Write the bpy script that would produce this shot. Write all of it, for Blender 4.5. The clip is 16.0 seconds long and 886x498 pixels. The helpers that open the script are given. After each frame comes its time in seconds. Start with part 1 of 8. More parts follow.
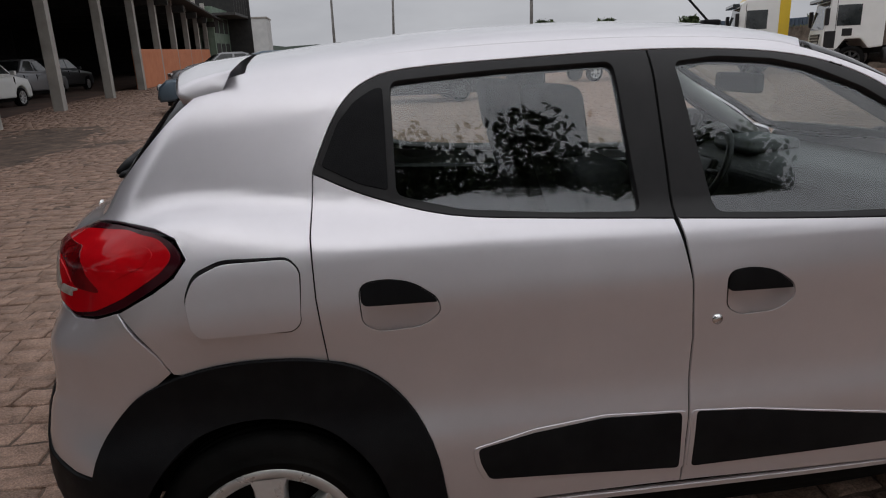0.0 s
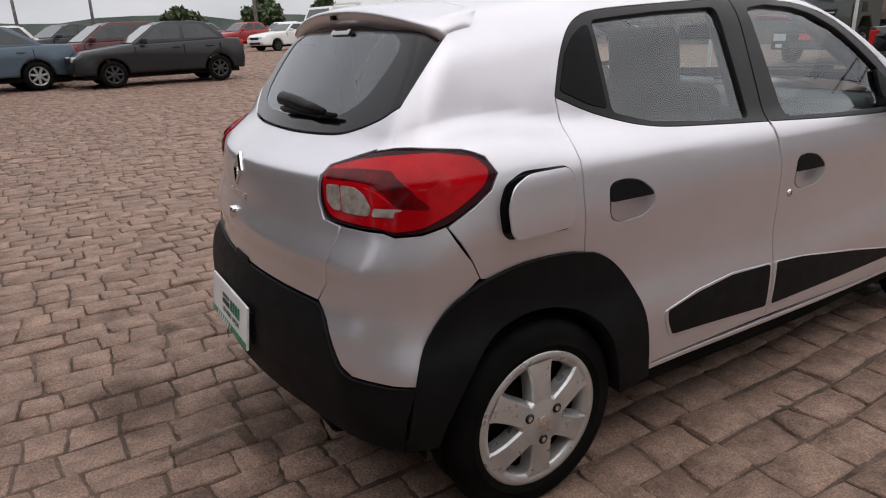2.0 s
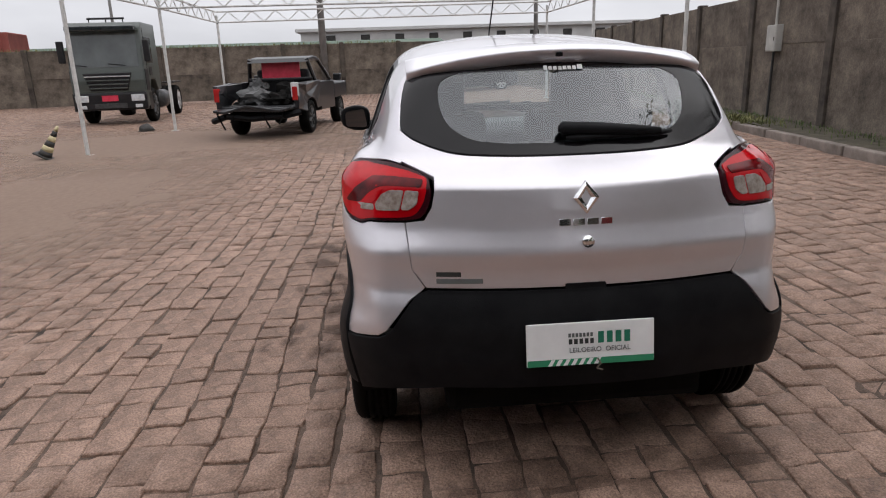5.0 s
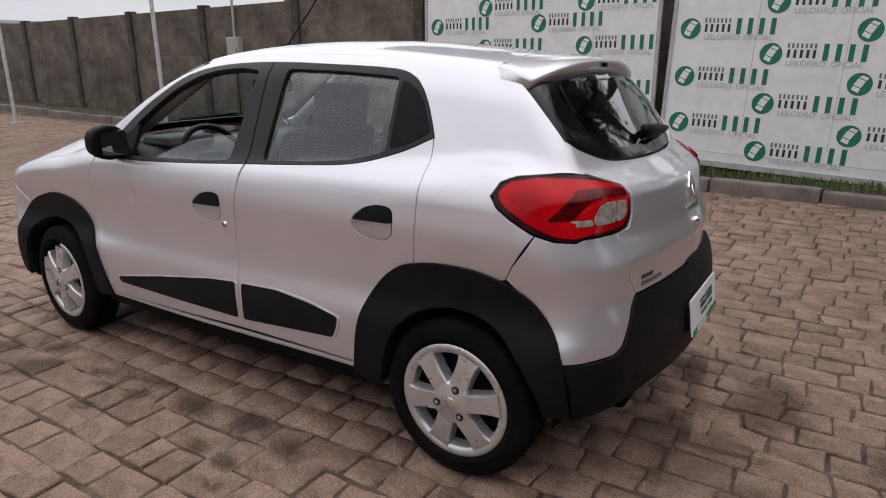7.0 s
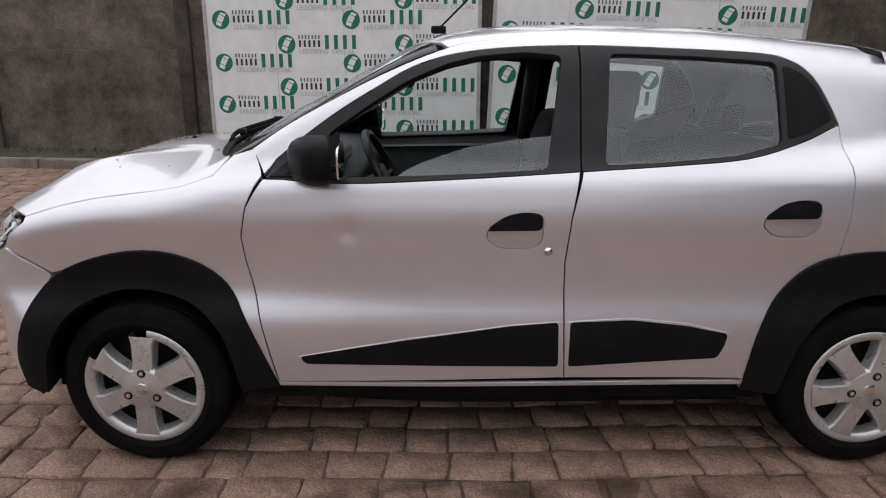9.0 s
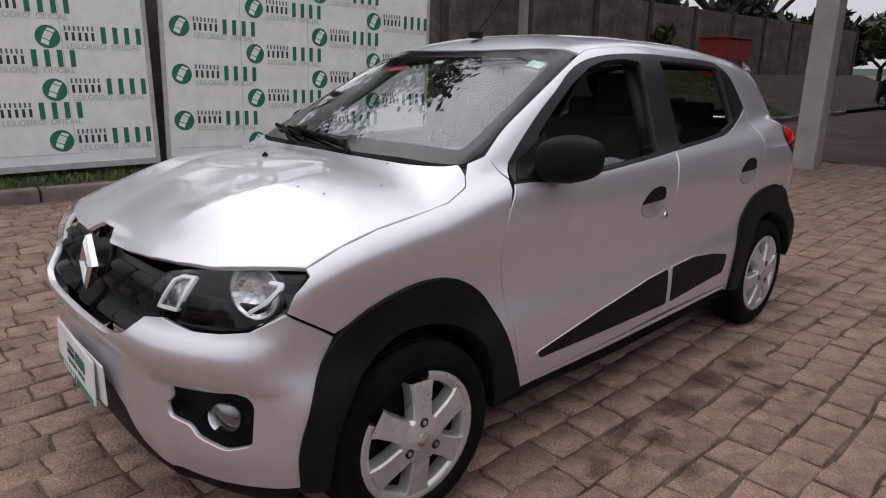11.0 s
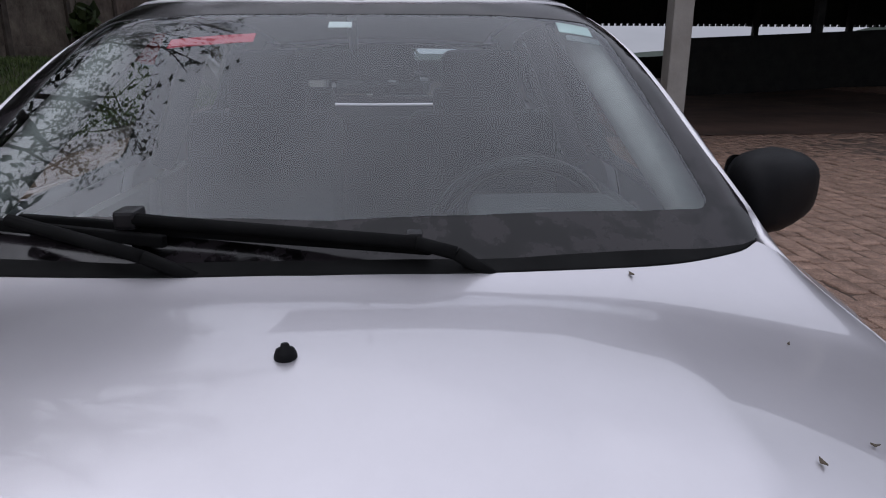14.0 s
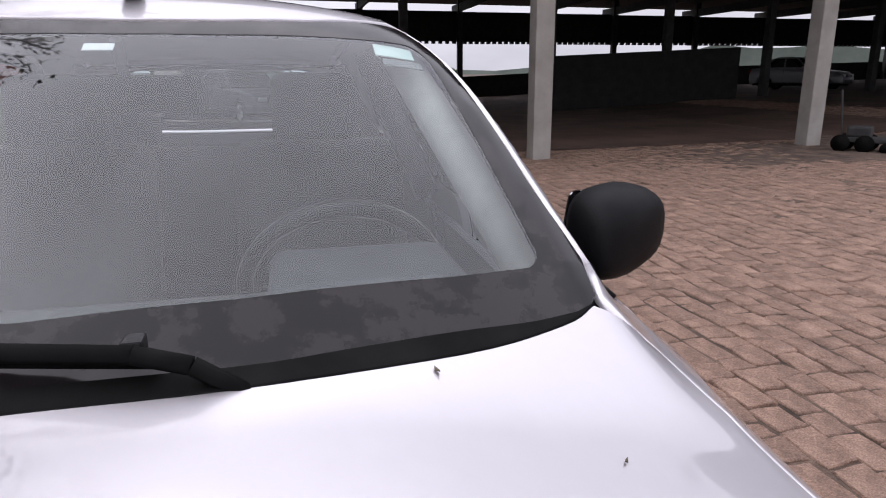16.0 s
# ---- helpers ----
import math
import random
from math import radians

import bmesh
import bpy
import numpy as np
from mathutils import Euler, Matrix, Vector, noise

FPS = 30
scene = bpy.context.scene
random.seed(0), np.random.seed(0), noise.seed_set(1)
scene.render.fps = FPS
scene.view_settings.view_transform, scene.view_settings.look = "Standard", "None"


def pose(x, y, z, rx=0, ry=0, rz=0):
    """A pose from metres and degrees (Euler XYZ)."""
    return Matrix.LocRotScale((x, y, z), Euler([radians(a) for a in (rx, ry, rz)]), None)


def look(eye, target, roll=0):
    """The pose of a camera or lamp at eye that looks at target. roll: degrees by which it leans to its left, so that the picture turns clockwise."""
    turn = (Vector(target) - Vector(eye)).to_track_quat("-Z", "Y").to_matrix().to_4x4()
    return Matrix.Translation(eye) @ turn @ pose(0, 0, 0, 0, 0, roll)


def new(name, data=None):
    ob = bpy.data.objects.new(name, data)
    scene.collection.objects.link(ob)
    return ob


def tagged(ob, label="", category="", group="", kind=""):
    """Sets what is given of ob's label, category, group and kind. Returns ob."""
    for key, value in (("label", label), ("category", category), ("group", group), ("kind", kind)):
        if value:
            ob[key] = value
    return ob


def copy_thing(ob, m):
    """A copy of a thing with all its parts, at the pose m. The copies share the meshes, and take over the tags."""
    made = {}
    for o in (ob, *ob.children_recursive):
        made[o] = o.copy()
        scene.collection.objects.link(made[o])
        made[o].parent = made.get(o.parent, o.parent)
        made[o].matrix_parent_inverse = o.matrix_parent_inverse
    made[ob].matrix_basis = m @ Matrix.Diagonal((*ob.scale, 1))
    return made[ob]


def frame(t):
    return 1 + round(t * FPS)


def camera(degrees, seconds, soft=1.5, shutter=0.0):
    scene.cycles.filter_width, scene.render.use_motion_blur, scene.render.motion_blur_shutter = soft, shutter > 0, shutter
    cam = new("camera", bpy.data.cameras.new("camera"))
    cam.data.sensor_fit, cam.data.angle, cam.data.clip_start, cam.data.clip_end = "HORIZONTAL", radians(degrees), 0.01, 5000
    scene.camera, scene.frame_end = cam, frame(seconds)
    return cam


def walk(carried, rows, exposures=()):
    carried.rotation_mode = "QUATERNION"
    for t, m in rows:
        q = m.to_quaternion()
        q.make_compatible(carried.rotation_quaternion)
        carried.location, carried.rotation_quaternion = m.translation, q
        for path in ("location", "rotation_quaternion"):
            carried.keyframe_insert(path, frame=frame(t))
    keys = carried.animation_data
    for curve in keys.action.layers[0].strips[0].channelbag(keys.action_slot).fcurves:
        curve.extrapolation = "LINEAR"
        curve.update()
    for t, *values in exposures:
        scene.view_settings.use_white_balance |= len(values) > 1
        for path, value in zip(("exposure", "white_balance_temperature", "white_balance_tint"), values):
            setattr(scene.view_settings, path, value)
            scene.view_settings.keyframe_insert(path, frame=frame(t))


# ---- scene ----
cam = camera(68.1, 16.0, soft=1.1)
PATH = [
    (0, (-0.958, -2.132, 1.39), (-0.71, -0.227, 0.835), -2.3),
    (0.5, (-1.112, -2.329, 1.331), (-0.791, -0.437, 0.768), -1.8),
    (1, (-1.417, -2.309, 1.297), (-1.069, -0.428, 0.714), -1.8),
    (1.5, (-1.83, -2.191, 1.309), (-1.268, -0.365, 0.721), -1.9),
    (2, (-2.247, -2.001, 1.341), (-1.271, -0.377, 0.702), -2.4),
    (2.5, (-2.69, -1.702, 1.37), (-1.388, -0.329, 0.722), -2.9),
    (3, (-3.129, -1.428, 1.377), (-1.602, -0.291, 0.764), -2.6),
    (3.5, (-3.502, -0.909, 1.363), (-1.764, -0.1, 0.794), -1.5),
    (4, (-3.707, -0.53, 1.396), (-1.882, 0.072, 0.84), -2.2),
    (4.5, (-3.732, 0.018, 1.395), (-1.822, 0.256, 0.852), -2.3),
    (5, (-3.664, 0.576, 1.366), (-1.744, 0.438, 0.821), -1.9),
    (5.2, (-3.667, 0.816, 1.383), (-1.774, 0.464, 0.84), -1.5),
    (7.3, (-1.91, 2.624, 1.4), (-1.053, 0.906, 0.841), 0.2),
    (7.5, (-1.681, 2.71, 1.359), (-0.94, 0.939, 0.798), 0.5),
    (8, (-1.084, 2.906, 1.358), (-0.588, 1.048, 0.808), 0.5),
    (8.2, (-0.85, 2.925, 1.366), (-0.416, 1.052, 0.813), 0.1),
    (8.5, (-0.367, 2.872, 1.304), (-0.133, 0.962, 0.759), 0.6),
    (9, (0.227, 2.763, 1.332), (0.217, 0.837, 0.791), 0.3),
    (9.2, (0.443, 2.677, 1.355), (0.309, 0.758, 0.81), 0.2),
    (11.3, (2.563, 1.871, 1.317), (1.14, 0.572, 0.778), 0.9),
    (11.5, (2.689, 1.722, 1.294), (1.216, 0.484, 0.748), 1.0),
    (12, (2.885, 1.217, 1.301), (1.251, 0.208, 0.742), 0.6),
    (12.5, (2.898, 0.798, 1.314), (1.134, 0.046, 0.745), 0.4),
    (13, (2.653, 0.375, 1.331), (0.794, -0.073, 0.744), -0.1),
    (13.3, (2.465, 0.188, 1.317), (0.568, -0.098, 0.753), 0.4),
    (13.5, (2.311, 0.1, 1.349), (0.4, -0.064, 0.781), 0.2),
    (14, (1.79, 0.117, 1.291), (-0.128, 0.208, 0.73), -0.0),
    (14.5, (1.635, 0.178, 1.308), (-0.248, 0.569, 0.759), 0.5),
    (15, (1.528, 0.21, 1.33), (-0.34, 0.677, 0.79), 0.2),
    (15.5, (1.542, 0.231, 1.31), (-0.336, 0.68, 0.789), -0.3),
    (16, (1.594, 0.265, 1.307), (-0.29, 0.696, 0.793), -0.4),
]
walk(cam, [(t, look(eye, target, roll)) for t, eye, target, roll in PATH],
     [(0.0, -0.04, 6430, 10), (1.0, 0.28, 6540, 12), (1.5, 0.34, 6550, 12), (2.5, 0.68, 6500, 10), (3.5, 0.77, 6500, 10), (5.0, 0.64, 6480, 11), (8.5, 0.47, 6420, 11), (11.5, 0.27, 6360, 12), (12.5, 0.06, 6350, 13), (13.5, -0.18, 6160, 15), (14.0, -0.10, 5960, 15), (14.5, 0.22, 6120, 17), (15.0, 0.68, 6280, 17), (16.0, 0.70, 6310, 18)])

# ---------------------------------------------------------------- light
world = bpy.data.worlds.new("overcast_sky")
scene.world = world
world.use_nodes = True
wn, wl = world.node_tree.nodes, world.node_tree.links
wn.clear()
w_out = wn.new("ShaderNodeOutputWorld")
w_bg = wn.new("ShaderNodeBackground")
w_sky = wn.new("ShaderNodeTexSky")
w_sky.sky_type = "NISHITA"
w_sky.sun_disc = False
w_sky.sun_elevation = radians(52)
w_sky.sun_rotation = radians(200)
w_sky.dust_density = 6.0
w_hs = wn.new("ShaderNodeHueSaturation")
w_hs.inputs["Saturation"].default_value = 0.12
w_tc = wn.new("ShaderNodeTexCoord")
w_map = wn.new("ShaderNodeMapping")
w_map.inputs["Scale"].default_value = (1.6, 1.6, 5.0)
w_noise = wn.new("ShaderNodeTexNoise")
w_noise.inputs["Scale"].default_value = 1.7
w_noise.inputs["Detail"].default_value = 5.0
w_noise.inputs["Roughness"].default_value = 0.55
w_ramp = wn.new("ShaderNodeValToRGB")
w_ramp.color_ramp.elements[0].position = 0.30
w_ramp.color_ramp.elements[0].color = (6.3, 6.4, 6.8, 1)
w_ramp.color_ramp.elements[1].position = 0.72
w_ramp.color_ramp.elements[1].color = (8.6, 8.7, 9.1, 1)
w_mix = wn.new("ShaderNodeMix")
w_mix.data_type = "RGBA"
w_mix.inputs["Factor"].default_value = 0.86
wl.new(w_sky.outputs[0], w_hs.inputs["Color"])
wl.new(w_tc.outputs["Generated"], w_map.inputs[0])
wl.new(w_map.outputs[0], w_noise.inputs["Vector"])
wl.new(w_noise.outputs[0], w_ramp.inputs[0])
wl.new(w_hs.outputs[0], w_mix.inputs["A"])
wl.new(w_ramp.outputs[0], w_mix.inputs["B"])
w_sep = wn.new("ShaderNodeSeparateXYZ")
w_up = wn.new("ShaderNodeMapRange")          # an overcast sky is brighter overhead than at the horizon
w_up.inputs["From Min"].default_value, w_up.inputs["From Max"].default_value = 0.0, 0.75
w_up.inputs["To Min"].default_value, w_up.inputs["To Max"].default_value = 0.56, 1.03
w_mul = wn.new("ShaderNodeVectorMath")
w_mul.operation = "SCALE"
wl.new(w_tc.outputs["Generated"], w_sep.inputs[0])
wl.new(w_sep.outputs["Z"], w_up.inputs["Value"])
wl.new(w_mix.outputs["Result"], w_mul.inputs[0])
wl.new(w_up.outputs[0], w_mul.inputs["Scale"])
wl.new(w_mul.outputs[0], w_bg.inputs["Color"])
w_bg.inputs["Strength"].default_value = 0.12
wl.new(w_bg.outputs[0], w_out.inputs[0])

sun_data = bpy.data.lights.new("sun", "SUN")
sun_data.energy = 0.5
sun_data.angle = radians(120)
sun_data.color = (1.0, 0.96, 0.9)
sun_ob = new("sun", sun_data)
sun_ob.matrix_world = look((0, 0, 30), (-4, 10, 0))


# ---------------------------------------------------------------- materials
def mat_base(name, rough=0.5, metal=0.0, coat=0.0, spec=0.5):
    m = bpy.data.materials.new(name)
    m.use_nodes = True
    b = m.node_tree.nodes["Principled BSDF"]
    b.inputs["Roughness"].default_value = rough
    b.inputs["Metallic"].default_value = metal
    b.inputs["Coat Weight"].default_value = coat
    b.inputs["Coat Roughness"].default_value = 0.04
    b.inputs["Specular IOR Level"].default_value = spec
    return m, m.node_tree.nodes, m.node_tree.links, b


def surface(name, a, b, scale=4.0, rough=0.5, metal=0.0, coat=0.0, bump=0.0, bump_scale=40.0, detail=6.0,
            per_object=0.0, spec=0.5, rough_var=0.0, per_island=0.0, contrast=0.3, grain=0.62, speck=0.0, speck_scale=140.0):
    """A two-tone noisy surface with fine relief."""
    m, n, l, p = mat_base(name, rough, metal, coat, spec)
    tc = n.new("ShaderNodeTexCoord")
    noise = n.new("ShaderNodeTexNoise")
    noise.inputs["Scale"].default_value = scale
    noise.inputs["Detail"].default_value = detail
    noise.inputs["Roughness"].default_value = grain
    l.new(tc.outputs["Object"], noise.inputs["Vector"])
    ramp = n.new("ShaderNodeValToRGB")
    ramp.color_ramp.elements[0].position = 0.5 - contrast / 2
    ramp.color_ramp.elements[1].position = 0.5 + contrast / 2
    ramp.color_ramp.elements[0].color = (*a, 1)
    ramp.color_ramp.elements[1].color = (*b, 1)
    l.new(noise.outputs[0], ramp.inputs[0])
    col = ramp.outputs[0]
    if per_object or per_island:
        src = n.new("ShaderNodeObjectInfo").outputs["Random"] if per_object else n.new("ShaderNodeNewGeometry").outputs["Random Per Island"]
        hs = n.new("ShaderNodeHueSaturation")
        mp = n.new("ShaderNodeMapRange")
        amount = per_object or per_island
        mp.inputs["To Min"].default_value = 1 - amount
        mp.inputs["To Max"].default_value = 1 + amount
        l.new(src, mp.inputs["Value"])
        l.new(mp.outputs[0], hs.inputs["Value"])
        l.new(col, hs.inputs["Color"])
        col = hs.outputs[0]
    if speck:
        sp_n = n.new("ShaderNodeTexNoise")
        sp_n.inputs["Scale"].default_value = speck_scale
        sp_n.inputs["Detail"].default_value = 3
        l.new(tc.outputs["Object"], sp_n.inputs["Vector"])
        sp_m = n.new("ShaderNodeMapRange")
        sp_m.inputs["From Min"].default_value, sp_m.inputs["From Max"].default_value = 0.32, 0.68
        sp_m.inputs["To Min"].default_value, sp_m.inputs["To Max"].default_value = 1 - speck, 1 + speck
        l.new(sp_n.outputs[0], sp_m.inputs["Value"])
        sp_h = n.new("ShaderNodeHueSaturation")
        l.new(sp_m.outputs[0], sp_h.inputs["Value"])
        l.new(col, sp_h.inputs["Color"])
        col = sp_h.outputs[0]
    l.new(col, p.inputs["Base Color"])
    if rough_var:
        n2 = n.new("ShaderNodeTexNoise")
        n2.inputs["Scale"].default_value = scale * 2.3
        n2.inputs["Detail"].default_value = 5
        l.new(tc.outputs["Object"], n2.inputs["Vector"])
        mr = n.new("ShaderNodeMapRange")
        mr.inputs["To Min"].default_value = max(0.02, rough - rough_var)
        mr.inputs["To Max"].default_value = min(1, rough + rough_var)
        l.new(n2.outputs[0], mr.inputs["Value"])
        l.new(mr.outputs[0], p.inputs["Roughness"])
    if bump:
        bn = n.new("ShaderNodeTexNoise")
        bn.inputs["Scale"].default_value = bump_scale
        bn.inputs["Detail"].default_value = 4
        l.new(tc.outputs["Object"], bn.inputs["Vector"])
        bp = n.new("ShaderNodeBump")
        bp.inputs["Strength"].default_value = bump
        bp.inputs["Distance"].default_value = 0.01
        l.new(bn.outputs[0], bp.inputs["Height"])
        l.new(bp.outputs[0], p.inputs["Normal"])
    return m


def glass(name, tint, rough=0.0, gloss=0.08):
    """Window glass: clear and tinted, with a mirror-like reflection."""
    m = bpy.data.materials.new(name)
    m.use_nodes = True
    n, l = m.node_tree.nodes, m.node_tree.links
    n.clear()
    out = n.new("ShaderNodeOutputMaterial")
    tr = n.new("ShaderNodeBsdfTransparent")
    tr.inputs[0].default_value = (*tint, 1)
    gl = n.new("ShaderNodeBsdfGlossy")
    gl.inputs["Roughness"].default_value = rough
    gl.inputs["Color"].default_value = (0.95, 0.97, 1.0, 1)
    lw = n.new("ShaderNodeLayerWeight")      # gloss rises towards grazing view, alike on both faces
    lw.inputs["Blend"].default_value = 0.5
    pw = n.new("ShaderNodeMath")
    pw.operation = "POWER"
    pw.inputs[1].default_value = 5.0
    fr = n.new("ShaderNodeMapRange")
    fr.inputs["To Min"].default_value = gloss
    l.new(lw.outputs["Facing"], pw.inputs[0])
    l.new(pw.outputs[0], fr.inputs["Value"])
    mx = n.new("ShaderNodeMixShader")
    l.new(fr.outputs[0], mx.inputs[0])
    l.new(tr.outputs[0], mx.inputs[1])
    l.new(gl.outputs[0], mx.inputs[2])
    l.new(mx.outputs[0], out.inputs[0])
    return m


def car_paint(name, color, metal=0.65, flake=True, rough=0.36, coat=1.0):
    m, n, l, p = mat_base(name, rough, metal, coat)
    tc = n.new("ShaderNodeTexCoord")
    dirt = n.new("ShaderNodeTexNoise")
    dirt.inputs["Scale"].default_value = 3.0
    dirt.inputs["Detail"].default_value = 8.0
    dirt.inputs["Roughness"].default_value = 0.7
    l.new(tc.outputs["Object"], dirt.inputs["Vector"])
    ramp = n.new("ShaderNodeValToRGB")
    ramp.color_ramp.elements[0].position, ramp.color_ramp.elements[1].position = 0.35, 0.7
    ramp.color_ramp.elements[0].color = (*[c * 0.93 for c in color], 1)
    ramp.color_ramp.elements[1].color = (*color, 1)
    l.new(dirt.outputs[0], ramp.inputs[0])
    l.new(ramp.outputs[0], p.inputs["Base Color"])
    mr = n.new("ShaderNodeMapRange")
    p.inputs["Coat IOR"].default_value = 1.6
    mr.inputs["To Min"].default_value, mr.inputs["To Max"].default_value = 0.01, 0.05
    l.new(dirt.outputs[0], mr.inputs["Value"])
    l.new(mr.outputs[0], p.inputs["Coat Roughness"])
    if flake:
        fl = n.new("ShaderNodeTexNoise")
        fl.inputs["Scale"].default_value = 900
        l.new(tc.outputs["Object"], fl.inputs["Vector"])
        bp = n.new("ShaderNodeBump")
        bp.inputs["Strength"].default_value = 0.05
        bp.inputs["Distance"].default_value = 0.002
        l.new(fl.outputs[0], bp.inputs["Height"])
        l.new(bp.outputs[0], p.inputs["Normal"])
    return m


SILVER = car_paint("silver_paint", (0.70, 0.675, 0.71), 0.78, True, 0.40)
PLASTIC = surface("black_plastic", (0.005, 0.005, 0.006), (0.010, 0.010, 0.011), 9, 0.5, bump=0.1, bump_scale=350, rough_var=0.12, spec=0.11)
GLOSS_BLACK = surface("gloss_black", (0.005, 0.004, 0.005), (0.010, 0.009, 0.010), 5, 0.10, spec=0.3)
SCREEN_BORDER = surface("dusty_black_glass_edge", (0.003, 0.0025, 0.003), (0.019, 0.016, 0.018), 13, 0.14, spec=0.3, contrast=0.06)
FRAME_BLACK = surface("satin_black", (0.010, 0.0095, 0.0105), (0.018, 0.017, 0.018), 5, 0.38, rough_var=0.1, spec=0.28)
RUBBER = surface("tyre_rubber", (0.003, 0.003, 0.003), (0.008, 0.0075, 0.007), 7, 0.75, bump=0.2, bump_scale=120, spec=0.07)
DARK = surface("dark_underbody", (0.004, 0.004, 0.004), (0.009, 0.008, 0.007), 6, 0.9, spec=0.1)
WHEEL_SILVER = surface("wheel_cover_silver", (0.50, 0.49, 0.48), (0.62, 0.61, 0.60), 12, 0.30, metal=0.65, rough_var=0.1)
CHROME = surface("chrome", (0.75, 0.75, 0.76), (0.85, 0.85, 0.86), 8, 0.08, metal=1.0)
GLASS_SIDE = glass("side_glass", (0.82, 0.88, 0.87), gloss=0.10)
GLASS_DARK = glass("rear_glass", (0.80, 0.87, 0.88), gloss=0.11)
GLASS_FRONT = glass("windscreen_glass", (0.80, 0.87, 0.86), gloss=0.09)
GLASS_CLEAR = glass("lamp_lens_clear", (0.94, 0.95, 0.96), gloss=0.03)
COWL_BLACK = surface("scuttle_black", (0.005, 0.005, 0.005), (0.010, 0.010, 0.010), 12, 0.6, spec=0.05)
SEAT = surface("seat_fabric", (0.014, 0.014, 0.016), (0.026, 0.026, 0.029), 6, 0.9)
TRIM = surface("interior_plastic", (0.035, 0.036, 0.038), (0.055, 0.056, 0.058), 14, 0.6)
LINER = surface("headliner", (0.34, 0.33, 0.31), (0.42, 0.41, 0.39), 20, 0.9)


# ---------------------------------------------------------------- mesh helpers
def mesh_of(name, verts, faces, mat, smooth=False, normals=None):
    me = bpy.data.meshes.new(name)
    me.from_pydata([tuple(map(float, v)) for v in verts], [], [tuple(map(int, f)) for f in faces])
    me.materials.append(mat)
    if smooth:
        me.polygons.foreach_set("use_smooth", [True] * len(me.polygons))
    me.update()
    if normals is not None:
        me.normals_split_custom_set_from_vertices([tuple(map(float, v)) for v in normals])
    return me


def part(name, data, mat=None, parent=None, label="", smooth=False):
    """One mesh object; data is a bmesh or a mesh."""
    if isinstance(data, bmesh.types.BMesh):
        me = bpy.data.meshes.new(name)
        if smooth:
            for f in data.faces:
                f.smooth = True
        data.to_mesh(me)
        data.free()
        me.materials.append(mat)
        data = me
    ob = new(name, data)
    if parent is not None:
        ob.parent = parent
    if label:
        ob["label"] = label
    return ob


def box(x0, x1, y0, y1, z0, z1, bevel=0.0, segs=2, bm=None):
    bm = bm or bmesh.new()
    r = bmesh.ops.create_cube(bm, size=1.0)
    for v in r["verts"]:
        v.co = Vector(((x0 + x1) / 2 + v.co.x * (x1 - x0), (y0 + y1) / 2 + v.co.y * (y1 - y0), (z0 + z1) / 2 + v.co.z * (z1 - z0)))
    if bevel:
        es = list({e for v in r["verts"] for e in v.link_edges})
        bmesh.ops.bevel(bm, geom=es, offset=bevel, segments=segs, profile=0.6, affect="EDGES")
    return bm


def cyl(p, q, r0, r1=None, n=16, bm=None, caps=True):
    """A rod from p to q."""
    bm = bm or bmesh.new()
    p, q = Vector(p), Vector(q)
    d = q - p
    m = Matrix.Translation((p + q) / 2) @ d.to_track_quat("Z", "Y").to_matrix().to_4x4()
    bmesh.ops.create_cone(bm, cap_ends=caps, segments=n, radius1=r0, radius2=r0 if r1 is None else r1, depth=d.length, matrix=m)
    return bm


def lathe(profile, n=48, axis="y"):
    """A ring turned from (radius, height) pairs about an axis through the origin."""
    bm = bmesh.new()
    rings = []
    for r, h in profile:
        ring = []
        for i in range(n):
            a = 2 * math.pi * i / n
            c, s = r * math.cos(a), r * math.sin(a)
            ring.append(bm.verts.new((c, h, s) if axis == "y" else (c, s, h)))
        rings.append(ring)
    for a, b in zip(rings, rings[1:]):
        for i in range(n):
            bm.faces.new((a[i], a[(i + 1) % n], b[(i + 1) % n], b[i]))
    bmesh.ops.recalc_face_normals(bm, faces=bm.faces)
    return bm


def prism(outline, axis, a, b, bm=None, bevel=0.0):
    """A flat outline drawn out along an axis from a to b."""
    bm = bm or bmesh.new()
    def at(p, h):
        return {"x": (h, p[0], p[1]), "y": (p[0], h, p[1]), "z": (p[0], p[1], h)}[axis]
    lo = [bm.verts.new(at(p, a)) for p in outline]
    hi = [bm.verts.new(at(p, b)) for p in outline]
    fs = [bm.faces.new(lo), bm.faces.new(hi)]
    for i in range(len(lo)):
        j = (i + 1) % len(lo)
        fs.append(bm.faces.new((lo[i], lo[j], hi[j], hi[i])))
    bmesh.ops.recalc_face_normals(bm, faces=fs)
    if bevel:
        bmesh.ops.bevel(bm, geom=list({e for f in fs for e in f.edges}), offset=bevel, segments=2, profile=0.6, affect="EDGES")
    return bm


def thing(name, label, category, at=None, group="", kind=""):
    e = new(name)
    e.empty_display_size = 0.2
    if at is not None:
        e.matrix_basis = at
    return tagged(e, label, category, group, kind)


def tube(points, r, n=8, bm=None):
    bm = bm or bmesh.new()
    for p, q in zip(points, points[1:]):
        cyl(p, q, r, n=n, bm=bm)
    return bm


